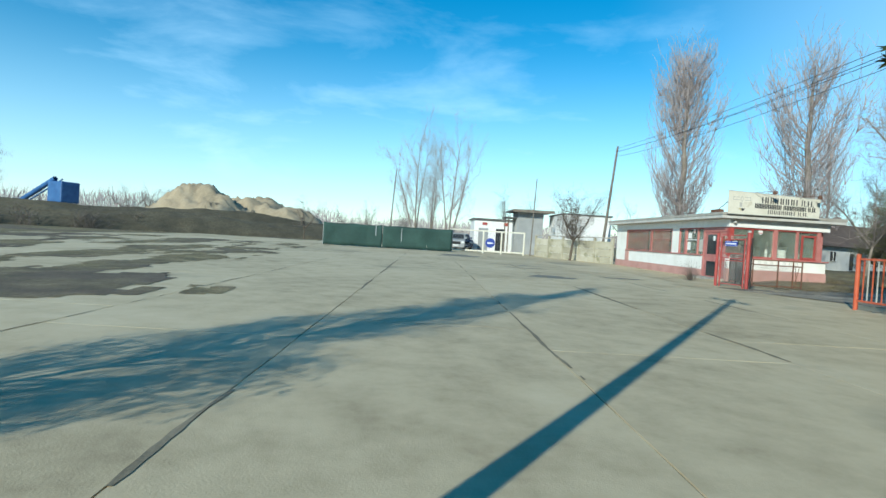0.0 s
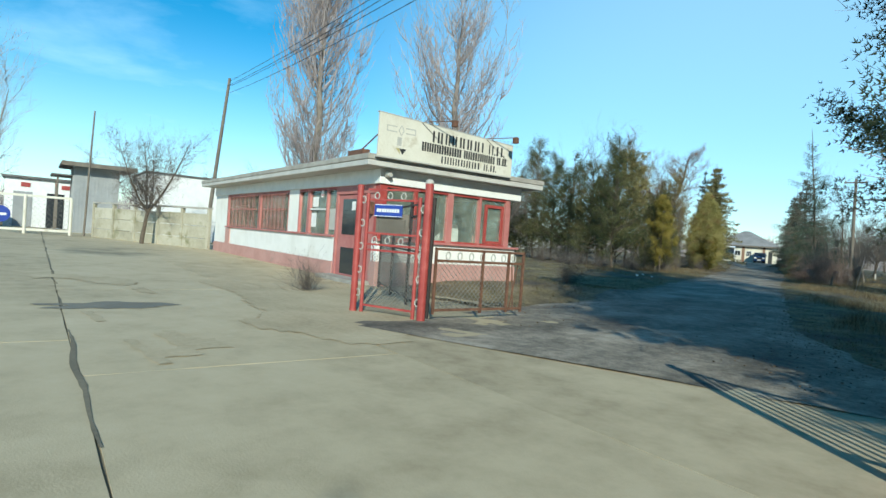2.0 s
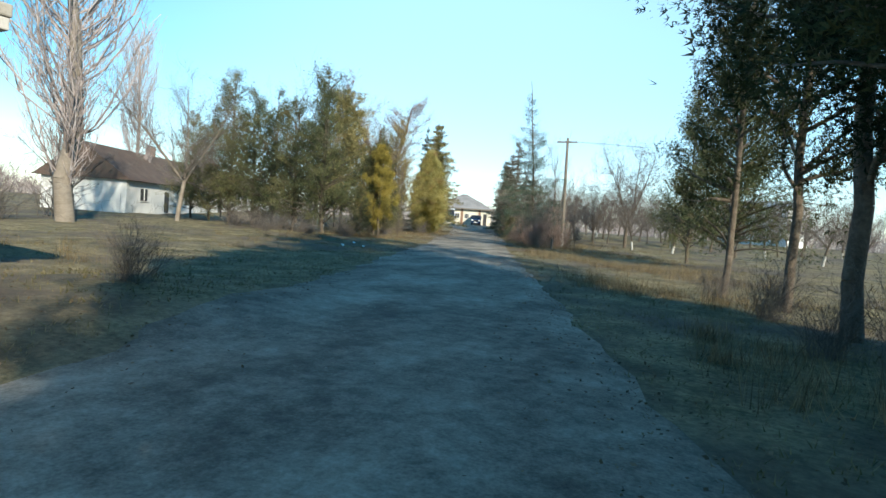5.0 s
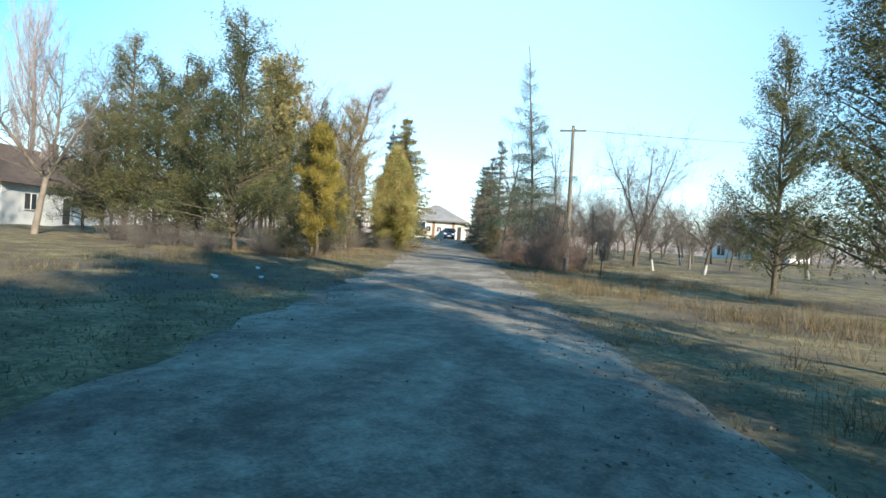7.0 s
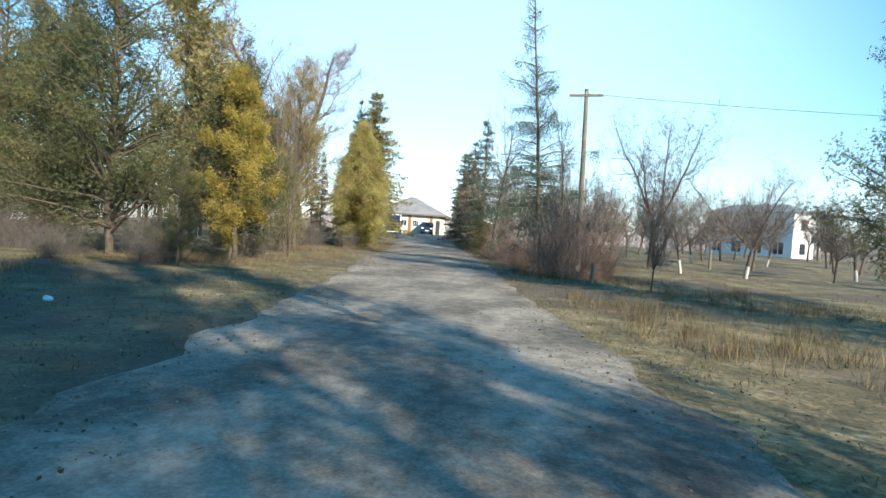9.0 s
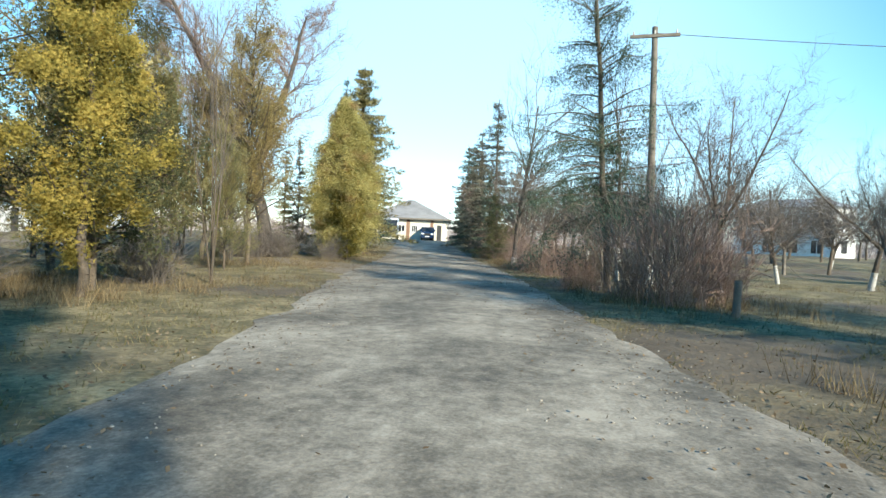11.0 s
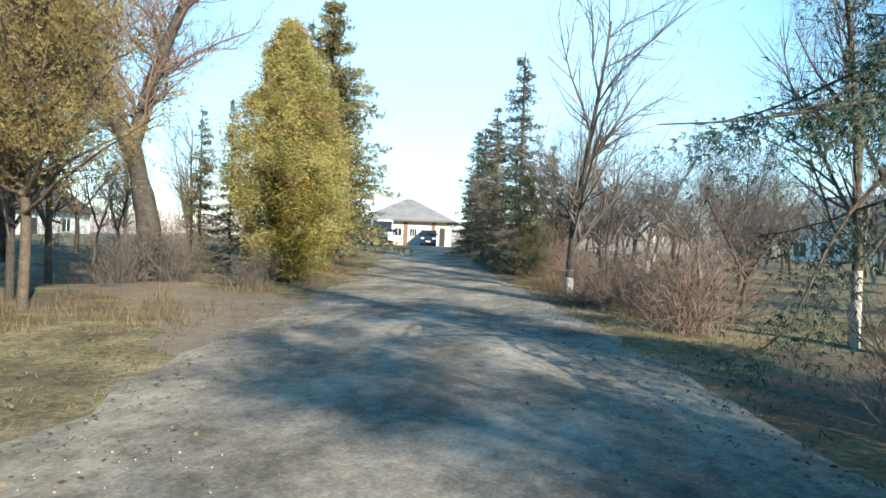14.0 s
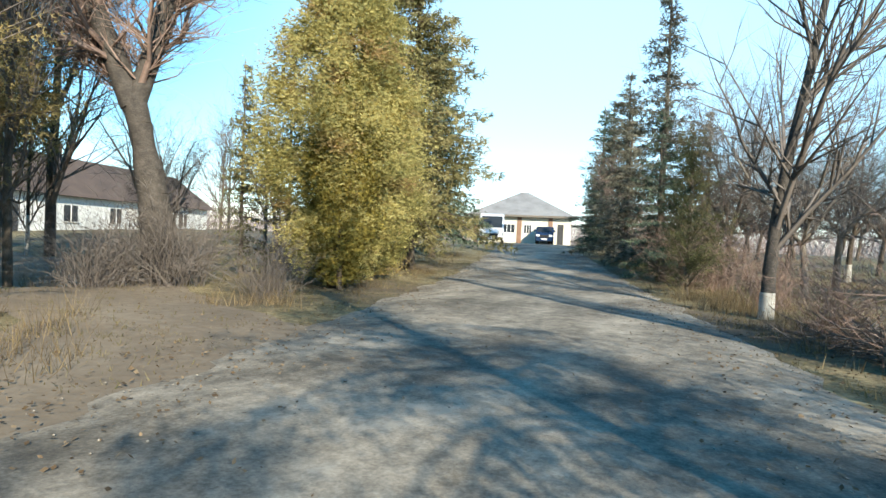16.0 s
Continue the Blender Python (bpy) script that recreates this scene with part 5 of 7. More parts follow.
def bare_tree(var, x, y, h, label, category="tree", group="", white=0.0, wide=1.0, turn=None, style="orchard", twigs="twig", bark="bark"):
    def make():
        if style == "poplar":
            trunk, rest = poplar_form(300 + var, 1.0 if var == 0 else 1.25, 120 if var == 0 else 80)
        elif style == "spread":
            trunk, rest = [], []
            for q in range(3):
                a, b = branching(600 + var * 4 + q, 10.0 - q * 0.9, 0.1, 34, 3, (2, 4, 4), up=0.22, first=0.28, wob=0.2, shrink=(0.36, 0.5, 0.5), thin=0.4, lean=0.05 + 0.16 * q)
                turnm = np.array([[math.cos(q * 2.3), -math.sin(q * 2.3)], [math.sin(q * 2.3), math.cos(q * 2.3)]])
                for lst, src in ((trunk, a), (rest, b)):
                    for g in src:
                        g = list(g)
                        g[0:2], g[3:5] = turnm @ g[0:2], turnm @ g[3:5]
                        lst.append(tuple(g))
        elif style == "tall":
            trunk, rest = branching(340 + var, 10.0, 0.15, 40, 3, (2, 3, 3), up=0.4, first=0.22, wob=0.25, shrink=(0.52, 0.5, 0.5), thin=0.55)
        elif style == "multi":
            trunk, rest = [], []
            for q in range(4):
                a, b = branching(380 + var + q, 10.0, 0.08, 30, 3, (1, 3, 2), up=0.4, first=0.3, wob=0.2, shrink=(0.35, 0.5, 0.5), lean=0.12 + 0.12 * q)
                turnm = np.array([[math.cos(q * 1.6), -math.sin(q * 1.6)], [math.sin(q * 1.6), math.cos(q * 1.6)]])
                for lst, src in ((trunk, a), (rest, b)):
                    for g in src:
                        g = list(g)
                        g[0:2], g[3:5] = turnm @ g[0:2], turnm @ g[3:5]
                        lst.append(tuple(g))
        elif style == "fork":
            trunk, rest = [], []
            lower = branching(430, 3.3, 0.2, 30, 0, (0,), up=0.1, first=1.0, wob=0.3, lean=0.06)[0]
            rough = random.Random(5)
            girth = [0.22 - 0.009 * q + rough.uniform(-0.02, 0.02) for q in range(9)]
            girth[0] = 0.3
            trunk += [(*g[:6], girth[q], girth[q + 1]) for q, g in enumerate(lower)]
            top = np.array(lower[-1][3:6])
            for q, (ln, size) in enumerate(((-0.16, 0.15), (0.3, 0.17), (0.75, 0.08))):
                a, b = branching(420 + q, (7.0, 7.4, 4.0)[q], size, 38, 3, (3, 6, 6), up=0.5, first=0.1, wob=0.5, shrink=(0.38, 0.42, 0.5), thin=0.36, lean=ln)
                for lst, src in ((trunk, a), (rest, b)):
                    for g in src:
                        g = list(g)
                        g[0:3], g[3:6] = np.array(g[0:3]) + top, np.array(g[3:6]) + top
                        lst.append(tuple(g))
        else:
            kids = (2, 3, 2) if style == "orchard_far" else (2, 2, 2) if style == "open" else (3, 3, 3)
            girth = 0.13 if style == "open" else 0.17
            rq = random.Random(700 + var)
            trunk = branching(360 + var, 2.6, girth, 30, 0, (0,), up=0.1, first=1.0, wob=0.38 if style == "open" else 0.16, lean=rq.uniform(-0.25, 0.25))[0]
            trunk = [(*g[:6], girth - 0.006 * q, girth - 0.006 * (q + 1)) for q, g in enumerate(trunk)]
            rest, top, a0 = [], np.array(trunk[-1][3:6]), rq.random() * 6.283
            for q in range(3 + var % 2):
                a, b = branching(460 + var * 5 + q, rq.uniform(5.5, 8.2), girth * 0.53, 50, 3, kids, up=0.35, first=0.05, wob=0.55, shrink=(0.4, 0.55, 0.6), thin=0.45, lean=rq.uniform(0.2, 0.7) if style == "open" else rq.uniform(0.35, 1.2))
                az = a0 + q * 6.283 / (3 + var % 2) + rq.uniform(-0.4, 0.4)
                turnm = np.array([[math.cos(az), -math.sin(az)], [math.sin(az), math.cos(az)]])
                for lst, src in ((trunk, a), (rest, b)):
                    for g in src:
                        g = list(g)
                        g[0:2], g[3:5] = turnm @ g[0:2], turnm @ g[3:5]
                        g[0:3], g[3:6] = np.array(g[0:3]) + top, np.array(g[3:6]) + top
                        lst.append(tuple(g))
        return tube_mesh("trunk", trunk, 7), twig_mesh("crown", rest), trunk[:8]

    tr, br, foot = tree_meshes(style + str(var), make)
    key = style + str(var) + twigs
    if key not in TREE:
        c = br.copy()
        c.materials.append(M[twigs])
        TREE[key] = c
    k = h / 10.0
    m = pose(x, y, ground_z(x, y), 0, 0, turn if turn is not None else (x * 53 + y * 29) % 360) @ Matrix.Diagonal((k * wide, k * wide, k, 1))
    e = thing("bare_tree", m, label, category, group)
    link("trunk", tr, M[bark], e)
    link("crown", TREE[key], M[twigs], e)
    if white:
        coat, top = [], white / k
        for g in foot:
            if g[2] < top:
                f = min(1.0, (top - g[2]) / max(1e-6, g[5] - g[2]))
                p, q = np.array(g[:3]), np.array(g[3:6])
                coat.append((*p, *(p + (q - p) * f), g[6] * 1.04 + 0.004, (g[6] + (g[7] - g[6]) * f) * 1.04 + 0.004))
        link("limewash", tube_mesh("limewash", coat, 8), M["lime"], e, "white limewash on the lower trunk")
    return e


def shrub(var, x, y, h, label, wide=1.0, twigs="redtwig", group=""):
    def make():
        rng = np.random.RandomState(500 + var)
        segs, fine = [], []
        for k in range(22 if var > 2 else 120):
            az, sp = rng.rand() * 6.283, abs(rng.normal(0, 0.42))
            d = np.array([math.cos(az) * math.sin(sp), math.sin(az) * math.sin(sp), math.cos(sp)])
            p = np.array([rng.normal(0, 0.13), rng.normal(0, 0.13), -0.05])
            L, n = rng.uniform(0.5, 0.9), 4
            stack = [(p, d, L, 0.0075 if var > 2 else 0.0036, 0)]
            while stack:
                p, d, L, r, lev = stack.pop()
                for i in range(n if lev < 2 else 2):
                    d = d + rng.normal(0, 0.17, 3)
                    d[2] -= 0.06 * (lev == 0)
                    d /= np.linalg.norm(d)
                    q = p + d * L / n
                    (fine if lev else segs).append((*p, *q, r * (1 - 0.5 * i / n), r * (1 - 0.5 * (i + 1) / n)))
                    if lev < 2 and rng.rand() < 0.75:
                        nd = d + rng.normal(0, 0.5, 3)
                        stack.append((q, nd / np.linalg.norm(nd), L * 0.5, r * 0.62, lev + 1))
                    p = q
        return tube_mesh("stem_mass", segs, 3), twig_mesh("twig_mass", fine)

    key = "shrub" + str(var) + twigs
    if key not in TREE:
        TREE[key] = [q.copy() for q in tree_meshes("shrub" + str(var), make)]
    m = pose(x, y, ground_z(x, y), 0, 0, (x * 61 + y * 17) % 360) @ Matrix.Diagonal((h * wide, h * wide, h, 1))
    ob = thing("shrub", m, label, "shrub", group)
    for nm, q in zip(("stem_mass", "twig_mass"), TREE[key]):
        tagged(link(nm, q, M[twigs], ob), kind="stuff")
    return ob


# right of the drive, from the gate on: a row of old dark conifers, and unseen ones added for shade
DARK = "tall dark green juniper with a bare trunk beside the drive, or added shade tree"
for k, (x, y, h, w, fo, fam, var) in enumerate((
        # olive on the first tree puts its sunlit tops into the colour
        (2.3, 17.8, 9.0, 0.95, "olive", "old", 4), (1.4, 28.2, 12.2, 0.95, "shadegreen", "high", 2), (3.4, 21.4, 10.5, 1.15, "shadegreen", "old", 4),
        (2.8, 24.6, 10.5, 1.1, "shadegreen", "old", 4), (0.5, 26.1, 12.0, 1.05, "shadegreen", "high", 0), (0.4, 29.3, 12.6, 1.05, "shadegreen", "high", 1), (0.1, 32.2, 12.4, 0.78, "shadegreen", "high", 2),
        (-0.7, 35.2, 11.6, 0.72, "shadegreen", "high", 0), (4.8, 18.6, 10.5, 1.2, "shadegreen", "old", 4),
        # the variant 3 trees from here on are added, mostly out of view, to cast shade
        (5.4, 16.4, 10.5, 1.2, "shadegreen", "old", 3), (7.4, 18.8, 11.0, 1.3, "shadegreen", "old", 3), (8.4, 15.2, 10.0, 1.2, "shadegreen", "old", 3), (10.4, 17.0, 11.0, 1.3, "shadegreen", "old", 3),
        (11.5, 13.9, 11.0, 1.2, "shadegreen", "old", 3), (6.4, 21.8, 11.0, 1.2, "shadegreen", "old", 3), (13.2, 17.0, 11.0, 1.2, "shadegreen", "old", 3), (7.0, 14.2, 10.5, 1.2, "shadegreen", "old", 3),
        (10.0, 11.6, 10.5, 1.3, "shadegreen", "old", 3), (13.6, 12.2, 11.0, 1.3, "shadegreen", "old", 3))):
    conifer((fam, fo, var), x, y, h, DARK, "conifer", "dark conifers by the gate", w)
bare_tree(2, 2.5, 16.6, 6.6, "bare twiggy tree before the dark junipers", "tree", "", 0, 0.9, 100, "orchard", "paletwig", "palebark")
conifer(("bushy", "juniper", 1), 0.5, 46.4, 11.5, "tall dark juniper with drooping sprays on the grass", "conifer", "", 1.2)
conifer(("bushy", "juniper", 2), -0.8, 52.7, 9.2, "olive-green juniper on a bare stem in dry grass", "conifer", "", 0.95)
conifer(("lean", "spruce", 0), -10.45, 59.7, 11.4, "tall thin spruce with long drooping boughs", "spruce", "", 0.86, tilt=5.0)
for k, (x, y, h, w) in enumerate(((-17.9, 83.3, 10.8, 1.15), (-20.8, 92.0, 10.2, 1.3), (-23.6, 100.0, 10.0, 1.3), (-16.4, 84.6, 6.5, 1.3), (-20.0, 88.0, 8.0, 1.3), (-22.2, 95.5, 9.4, 1.3), (-24.8, 103.0, 6.5, 1.3), (-26.2, 107.6, 5.4, 1.2), (-17.4, 79.6, 5.6, 1.3))):
    conifer(("spruce", ("greyspruce", "greyspruce", "spruce")[k % 3], k % 2), x, y, h, "blue-green spruce beside the drive", "spruce", "spruces along the drive", w)
conifer(("bushy", "olive", 0), -16.2, 75.2, 4.2, "small olive conifer at the drive's edge", "conifer")
# left of the drive
for k, (x, y, h, w, fo, fam) in enumerate(((-21.8, 50.2, 10.4, 1.1, "juniper", "bushy"), (-24.8, 51.2, 8.8, 1.1, "olive", "bushy"), (-29.0, 54.6, 10.0, 1.1, "juniper", "bushy"), (-34.4, 56.2, 12.4, 1.0, "olive", "bushy"), (-23.4, 55.0, 9.6, 1.1, "pale_olive", "old"), (-19.4, 52.4, 7.0, 1.1, "olive", "bushy"), (-22.3, 57.2, 5.4, 0.75, "pale_olive", "old"), (-18.6, 49.2, 3.0, 1.1, "olive", "bushy"), (-38.0, 57.8, 9.6, 1.1, "juniper", "bushy"), (-31.9, 56.0, 10.6, 1.2, "juniper", "bushy"), (-41.5, 59.4, 9.6, 1.1, "olive", "bushy"), (-21.4, 58.8, 4.6, 0.8, "olive", "bushy"))):
    conifer((fam, fo, k % 3), x, y, h, "dense dark olive juniper at the edge of the drive", "conifer", "junipers beside the drive", w)
conifer(("column", "gold", 3), -18.64, 51.5, 5.7, "golden yellow thuja among darker junipers", "thuja", "", 1.2)
for k, (x, y, h, w, fo) in enumerate(((-22.6, 61.7, 9.4, 0.88, "russet"), (-25.4, 62.8, 7.2, 1.25, "russet"), (-31.0, 66.4, 12.0, 0.7, "russet"), (-34.8, 69.0, 11.8, 0.75, "olive"))):
    conifer(("bushy", fo, 5), x, y, h, "russet yellow-green conifer with thin foliage", "conifer", "russet conifers beside the drive", w)
for k, (x, y, h, w, fo) in enumerate(((-23.2, 70.4, 7.8, 1.5, "thuja"), (-23.6, 72.4, 6.2, 1.25, "thuja"), (-22.6, 69.8, 4.6, 1.1, "gold"), (-24.8, 72.4, 6.4, 1.1, "thuja"))):
    conifer(("column", fo, (0, 1, 2, 2)[k]), x, y, h, "dense yellow-green thuja beside the drive", "thuja", "thujas beside the drive", w)
conifer(("dense", "pale_olive", 0), -25.2, 77.0, 11.8, "yellowish green spruce beside the thujas", "spruce", "", 1.15)
conifer(("dense", "spruce", 0), -28.4, 84.4, 10.5, "dense green spruce at the edge of the drive", "spruce", "", 1.1)
conifer(("spruce", "greyspruce", 0), -27.4, 73.4, 6.6, "thin grey-green spruce behind the thujas", "spruce", "", 0.75)
conifer(("spruce", "spruce", 1), -27.2, 78.6, 11.4, "tall thin spruce behind the thujas", "spruce", "", 0.7)
# bare trees
conifer(("spruce", "olive", 1), -26.8, 71.0, 5.6, "small ragged olive conifer behind the forked tree", "conifer", "", 0.8)
bare_tree(0, -25.9, 68.0, 13.0, "large grey-brown forked tree with rough bark", "tree", "", 0, 1.2, 200, "fork", "redtwig", "darkbark")
bare_tree(1, -35.4, 70.8, 13.5, "slim dark crooked tree by the side track", "tree", "", 0, 0.9, 250, "tall", "twig", "darkbark")
bare_tree(1, -32.4, 72.0, 6.0, "small pale crooked tree without leaves", "tree", "", 0, 0.8, None, "open", "twig", "palebark")
bare_tree(2, -20.4, 90.2, 6.6, "purple-brown bare tree at the edge of the drive", "tree", "", 0, 0.7, None, "orchard", "redtwig")
bare_tree(0, -37.5, 69.5, 13, "dark double-stemmed tree without leaves", "tree", "", 0, 0.8, 30, "tall")
bare_tree(0, -18.9, 55.0, 6.6, "slim many-stemmed bare tree beside the golden thuja", "tree", "", 0, 0.4, 40, "multi", "twig", "bark")
bare_tree(0, -28.3, 65.2, 9.6, "slim many-stemmed bare tree", "tree", "", 0, 0.6, 0, "multi", "twig", "palebark")
bare_tree(3, -33.2, 68.0, 6.2, "slim grey tree with a limewashed trunk", "tree", "", 0.9, 0.6, 20, "open", "twig", "bark")
bare_tree(1, -23.8, 62.4, 8.5, "brown bare tree among the russet conifers", "tree", "bare trees beside the drive", 0, 0.6, None, "tall")
bare_tree(0, -26.8, 65.6, 9.5, "brown bare tree among the russet conifers", "tree", "bare trees beside the drive", 0, 0.6, None, "tall")
bare_tree(1, -28.5, 58.6, 8.5, "brown bare tree among the russet conifers", "tree", "bare trees beside the drive", 0, 0.7, None, "tall")
bare_tree(2, -33.6, 50.2, 12.5, "large bare crooked tree at the edge of the conifers", "tree", "", 0, 0.8, 60, "orchard")
bare_tree(1, -36.0, 70.4, 6.5, "bare tree with a limewashed trunk", "tree", "", 1.3, 0.7, None, "tall")
bare_tree(2, -14.65, 71.6, 8.4, "bare crooked dark tree with a limewashed foot at the drive's edge", "tree", "", 0.45, 1.0, 60, "tall", "twig", "darkbark")
bare_tree(0, -10.1, 64.6, 7.5, "bare leaning tree with a limewashed trunk", "tree", "", 1.1, 0.7, None, "tall")
orchard = [(8, 64, 5.5), (13, 74, 6), (-1, 79, 6.2), (-3.5, 91, 6), (23, 86, 6), (27, 98, 6.5), (-10.5, 75.5, 5.5), (-8.5, 79.5, 6), (6, 93, 6), (12, 97, 6.5), (-13.5, 78.2, 6.5), (-15.4, 80.5, 7), (-17.2, 99, 7), (-14.5, 109, 7), (-5, 111, 6.5), (1, 108, 6.5), (30, 80, 6.5), (20, 66, 5.5), (16, 108, 7), (-5.2, 75.0, 10.2), (-1.2, 68.2, 6.8), (2.7, 83.6, 7.2), (-12.4, 81.7, 7.5), (-13.8, 88.2, 6.0), (-4.2, 68.2, 4.8), (-10.9, 68.1, 3.8), (0.6, 92, 6.5), (-7.5, 84, 6.0), (6.5, 76, 6.2), (9.5, 88, 6.5), (-2.0, 98, 6.0), (-9.0, 95, 6.5), (14.0, 82, 6.0), (5.0, 101, 6.5), (-12.0, 103, 6.5), (-15.0, 96, 6.5), (17, 95, 6.5), (-6.8, 104, 6), (11, 70, 5.5), (20, 78, 6.2), (-1.0, 87.0, 6.0), (3.5, 70.5, 5.2), (9, 104, 8), (15, 112, 8), (4, 112, 8), (21, 104, 8), (12, 90, 7), (18, 118, 8), (-11.5, 86, 7), (-9.8, 90.5, 7), (-6.0, 88.5, 7), (-13.0, 93.5, 7.5), (-10.2, 99.0, 7.5), (-4.6, 95.5, 7.5), (-14.2, 101.0, 7.5), (-8.0, 108.0, 8), (-11.6, 112.0, 8), (-1.5, 103.5, 8), (-16.8, 106.0, 8), (2.8, 96.0, 7.5), (-2.8, 116.0, 8.5), (7.6, 108.5, 8.5)]
for k, (x, y, h) in enumerate(orchard):
    bare_tree(k % 4, x, y, h, "bare fruit tree with a limewashed trunk in dry grass", "tree", "orchard trees", 0.65 if k % 4 == 0 else 0, 0.95, None, "orchard_far" if y > 84 or x > 12 else "orchard")
bare_tree(3, -6.8, 53.4, 2.7, "young thin bare tree in the grass", "tree", "", 0, 0.6)
for k, (x, y, h) in enumerate(((-42, 62, 8), (-46, 68, 7.5), (-40, 78, 9), (-45, 86, 8), (-38, 84, 8.5), (-51, 92, 9), (-41, 98, 8.5), (-33, 78, 7), (-32.5, 73.5, 6), (-54, 56, 9), (-47, 52, 8), (-60, 60, 11))):
    bare_tree(k % 4, x, y, h, "bare tree among brush near the long building", "tree", "bare trees near the long building", 0, 0.85, None, ("orchard_far", "tall")[k % 2])
# bare shrubs
for k, (x, y, h, w) in enumerate(((-9.3, 56.2, 3.5, 0.6), (-10.0, 57.6, 2.4, 0.8), (-8.5, 56.9, 2.4, 0.7), (-10.9, 60.0, 1.3, 0.9), (-11.4, 59.6, 1.3, 1.0), (-12.3, 64.7, 1.9, 1.0), (-13.2, 67.5, 1.7, 1.0), (-8.0, 57.8, 1.6, 0.9), (-15.6, 77.5, 2.4, 1.0), (-17.0, 80.5, 2.6, 1.0), (-19.0, 91, 2.8, 1.0), (-13.9, 69.3, 1.2, 1.0), (-21, 97.5, 2.8, 1.0), (-16.4, 79.0, 2.2, 1.0), (-18.2, 86.0, 2.4, 1.0), (-20.0, 94.0, 2.6, 1.0), (-14.6, 73.4, 1.6, 1.0))):
    shrub(3 if y > 85 else k % 3, x, y, h, "bare reddish-brown shrub of many thin stems", w, "redtwig", "reddish shrubs along the drive")
for k, (x, y, h, w) in enumerate(((-25.5, 66.4, 1.5, 1.2), (-25.0, 67.6, 1.9, 1.2), (-26.8, 67.6, 1.7, 1.2), (-27.0, 69.5, 1.9, 1.0), (-22.4, 67.6, 1.3, 1.0), (-24.5, 58.5, 1.4, 1.0), (-19.2, 48.8, 1.2, 1.0), (-43, 66, 2.4, 1.2), (-40, 71, 2.0, 1.2), (-46, 74, 2.2, 1.2), (-44, 80, 2.2, 1.2), (-26, 30, 2.8, 1.3), (-30, 36, 3.0, 1.3), (-34, 42, 3.0, 1.3), (-8.9, 16.6, 0.8, 0.9), (0.4, 25.2, 1.2, 0.9), (-0.3, 27.6, 0.9, 1.0), (1.3, 23.0, 1.2, 0.9), (-0.4, 30.8, 1.1, 1.0), (1.4, 25.6, 1.7, 0.9), (-1.0, 33.6, 0.9, 1.0), (0.9, 28.4, 1.5, 0.9), (-8.6, 25.4, 0.9, 1.0), (-27.0, 50.6, 1.6, 1.3), (-24.6, 49.6, 1.4, 1.3), (-22.4, 49.2, 1.2, 1.3), (-20.6, 50.8, 1.5, 1.3), (-29.8, 51.6, 1.7, 1.3), (-19.6, 54.0, 1.4, 1.3), (-21.0, 47.6, 0.8, 1.4), (-23.6, 47.0, 0.8, 1.4))):
    shrub(3 if x < -30 or y > 75 else k % 3, x, y, h, "bare brown shrub of thin stems", w, "twig", "bare brown shrubs")
# behind the gatehouse: two poplars, and trees round the yard
bare_tree(0, -30.5, 28.8, 16.6, "tall bare Lombardy poplar with pale twigs", "poplar", "poplars behind the gatehouse", 0, 1.7, None, "poplar", "paletwig", "palebark")
bare_tree(1, -28.4, 38.6, 17.5, "tall bare poplar with open pale crown", "poplar", "poplars behind the gatehouse", 0, 1.85, None, "poplar", "paletwig", "palebark")
bare_tree(1, -56, 66, 18, "far bare poplar with pale twigs", "poplar", "", 0, 1.1, None, "poplar", "paletwig", "palebark")
for k, (x, y, h, tn) in enumerate(((-59.6, 9.3, 15.0, 30), (-58.6, 13.6, 15.4, 140), (-61.5, 11.6, 13.0, 260))):
    bare_tree(6 + k, x, y, h, "tall spreading bare tree behind the yard fence", "tree", "trees behind the yard fence", 0, 0.8, tn, "spread", "paletwig", "palebark")
bare_tree(1, -28.3, 18.5, 6.9, "round-headed bare tree in front of the concrete fence", "tree", "", 0, 0.9, None, "orchard")
for k, (x, y, h) in enumerate(((-75, 26, 11), (-48, 27, 7), (-42, 30, 7), (-60, 3, 5), (-52, -4, 5.5), (-95, -34, 9), (-92, -38, 8), (-70, -50, 12), (-66, -46, 9), (-80, -30, 7), (-85, 0, 6), (-90, 10, 7))):
    bare_tree(k % 4, x, y, h, "distant bare tree beyond the yard", "tree", "trees beyond the yard", 0, 0.8, None, "orchard_far")
conifer(("bushy", "olive", 1), 12.9, -3.2, 9.0, "olive conifer at the roadside by the yard", "conifer", "", 0.6)


# cut branches thrown down beside the drive
def brush_pile(x, y, rad, h, count, seed):
    rng = np.random.RandomState(seed)
    segs = []
    for k in range(count):
        a, rr = rng.rand() * 6.283, rad * rng.rand() ** 0.6
        p = np.array([rr * math.cos(a), rr * math.sin(a), rng.rand() * h * (1 - rr / rad * 0.8)])
        d = rng.normal(0, 1, 3) * [1, 1, 0.3]
        d /= np.linalg.norm(d)
        w, L = rng.uniform(0.004, 0.016), rng.uniform(0.3, 1.1)
        for i in range(3):
            q = p + d * L / 3
            q[2] = max(q[2], 0.01)
            segs.append((*p, *q, w * (1 - i * 0.25), w * (0.75 - i * 0.25)))
            p, d = q, d + rng.normal(0, 0.2, 3)
    ob = link("brush_pile", tube_mesh("brush_pile", segs, 3), M["twig"], None, "", pose(x, y, ground_z(x, y)))
    tagged(ob, "low heap of cut grey-brown branches by the drive", "brush", "heaps of cut branches", kind="stuff")


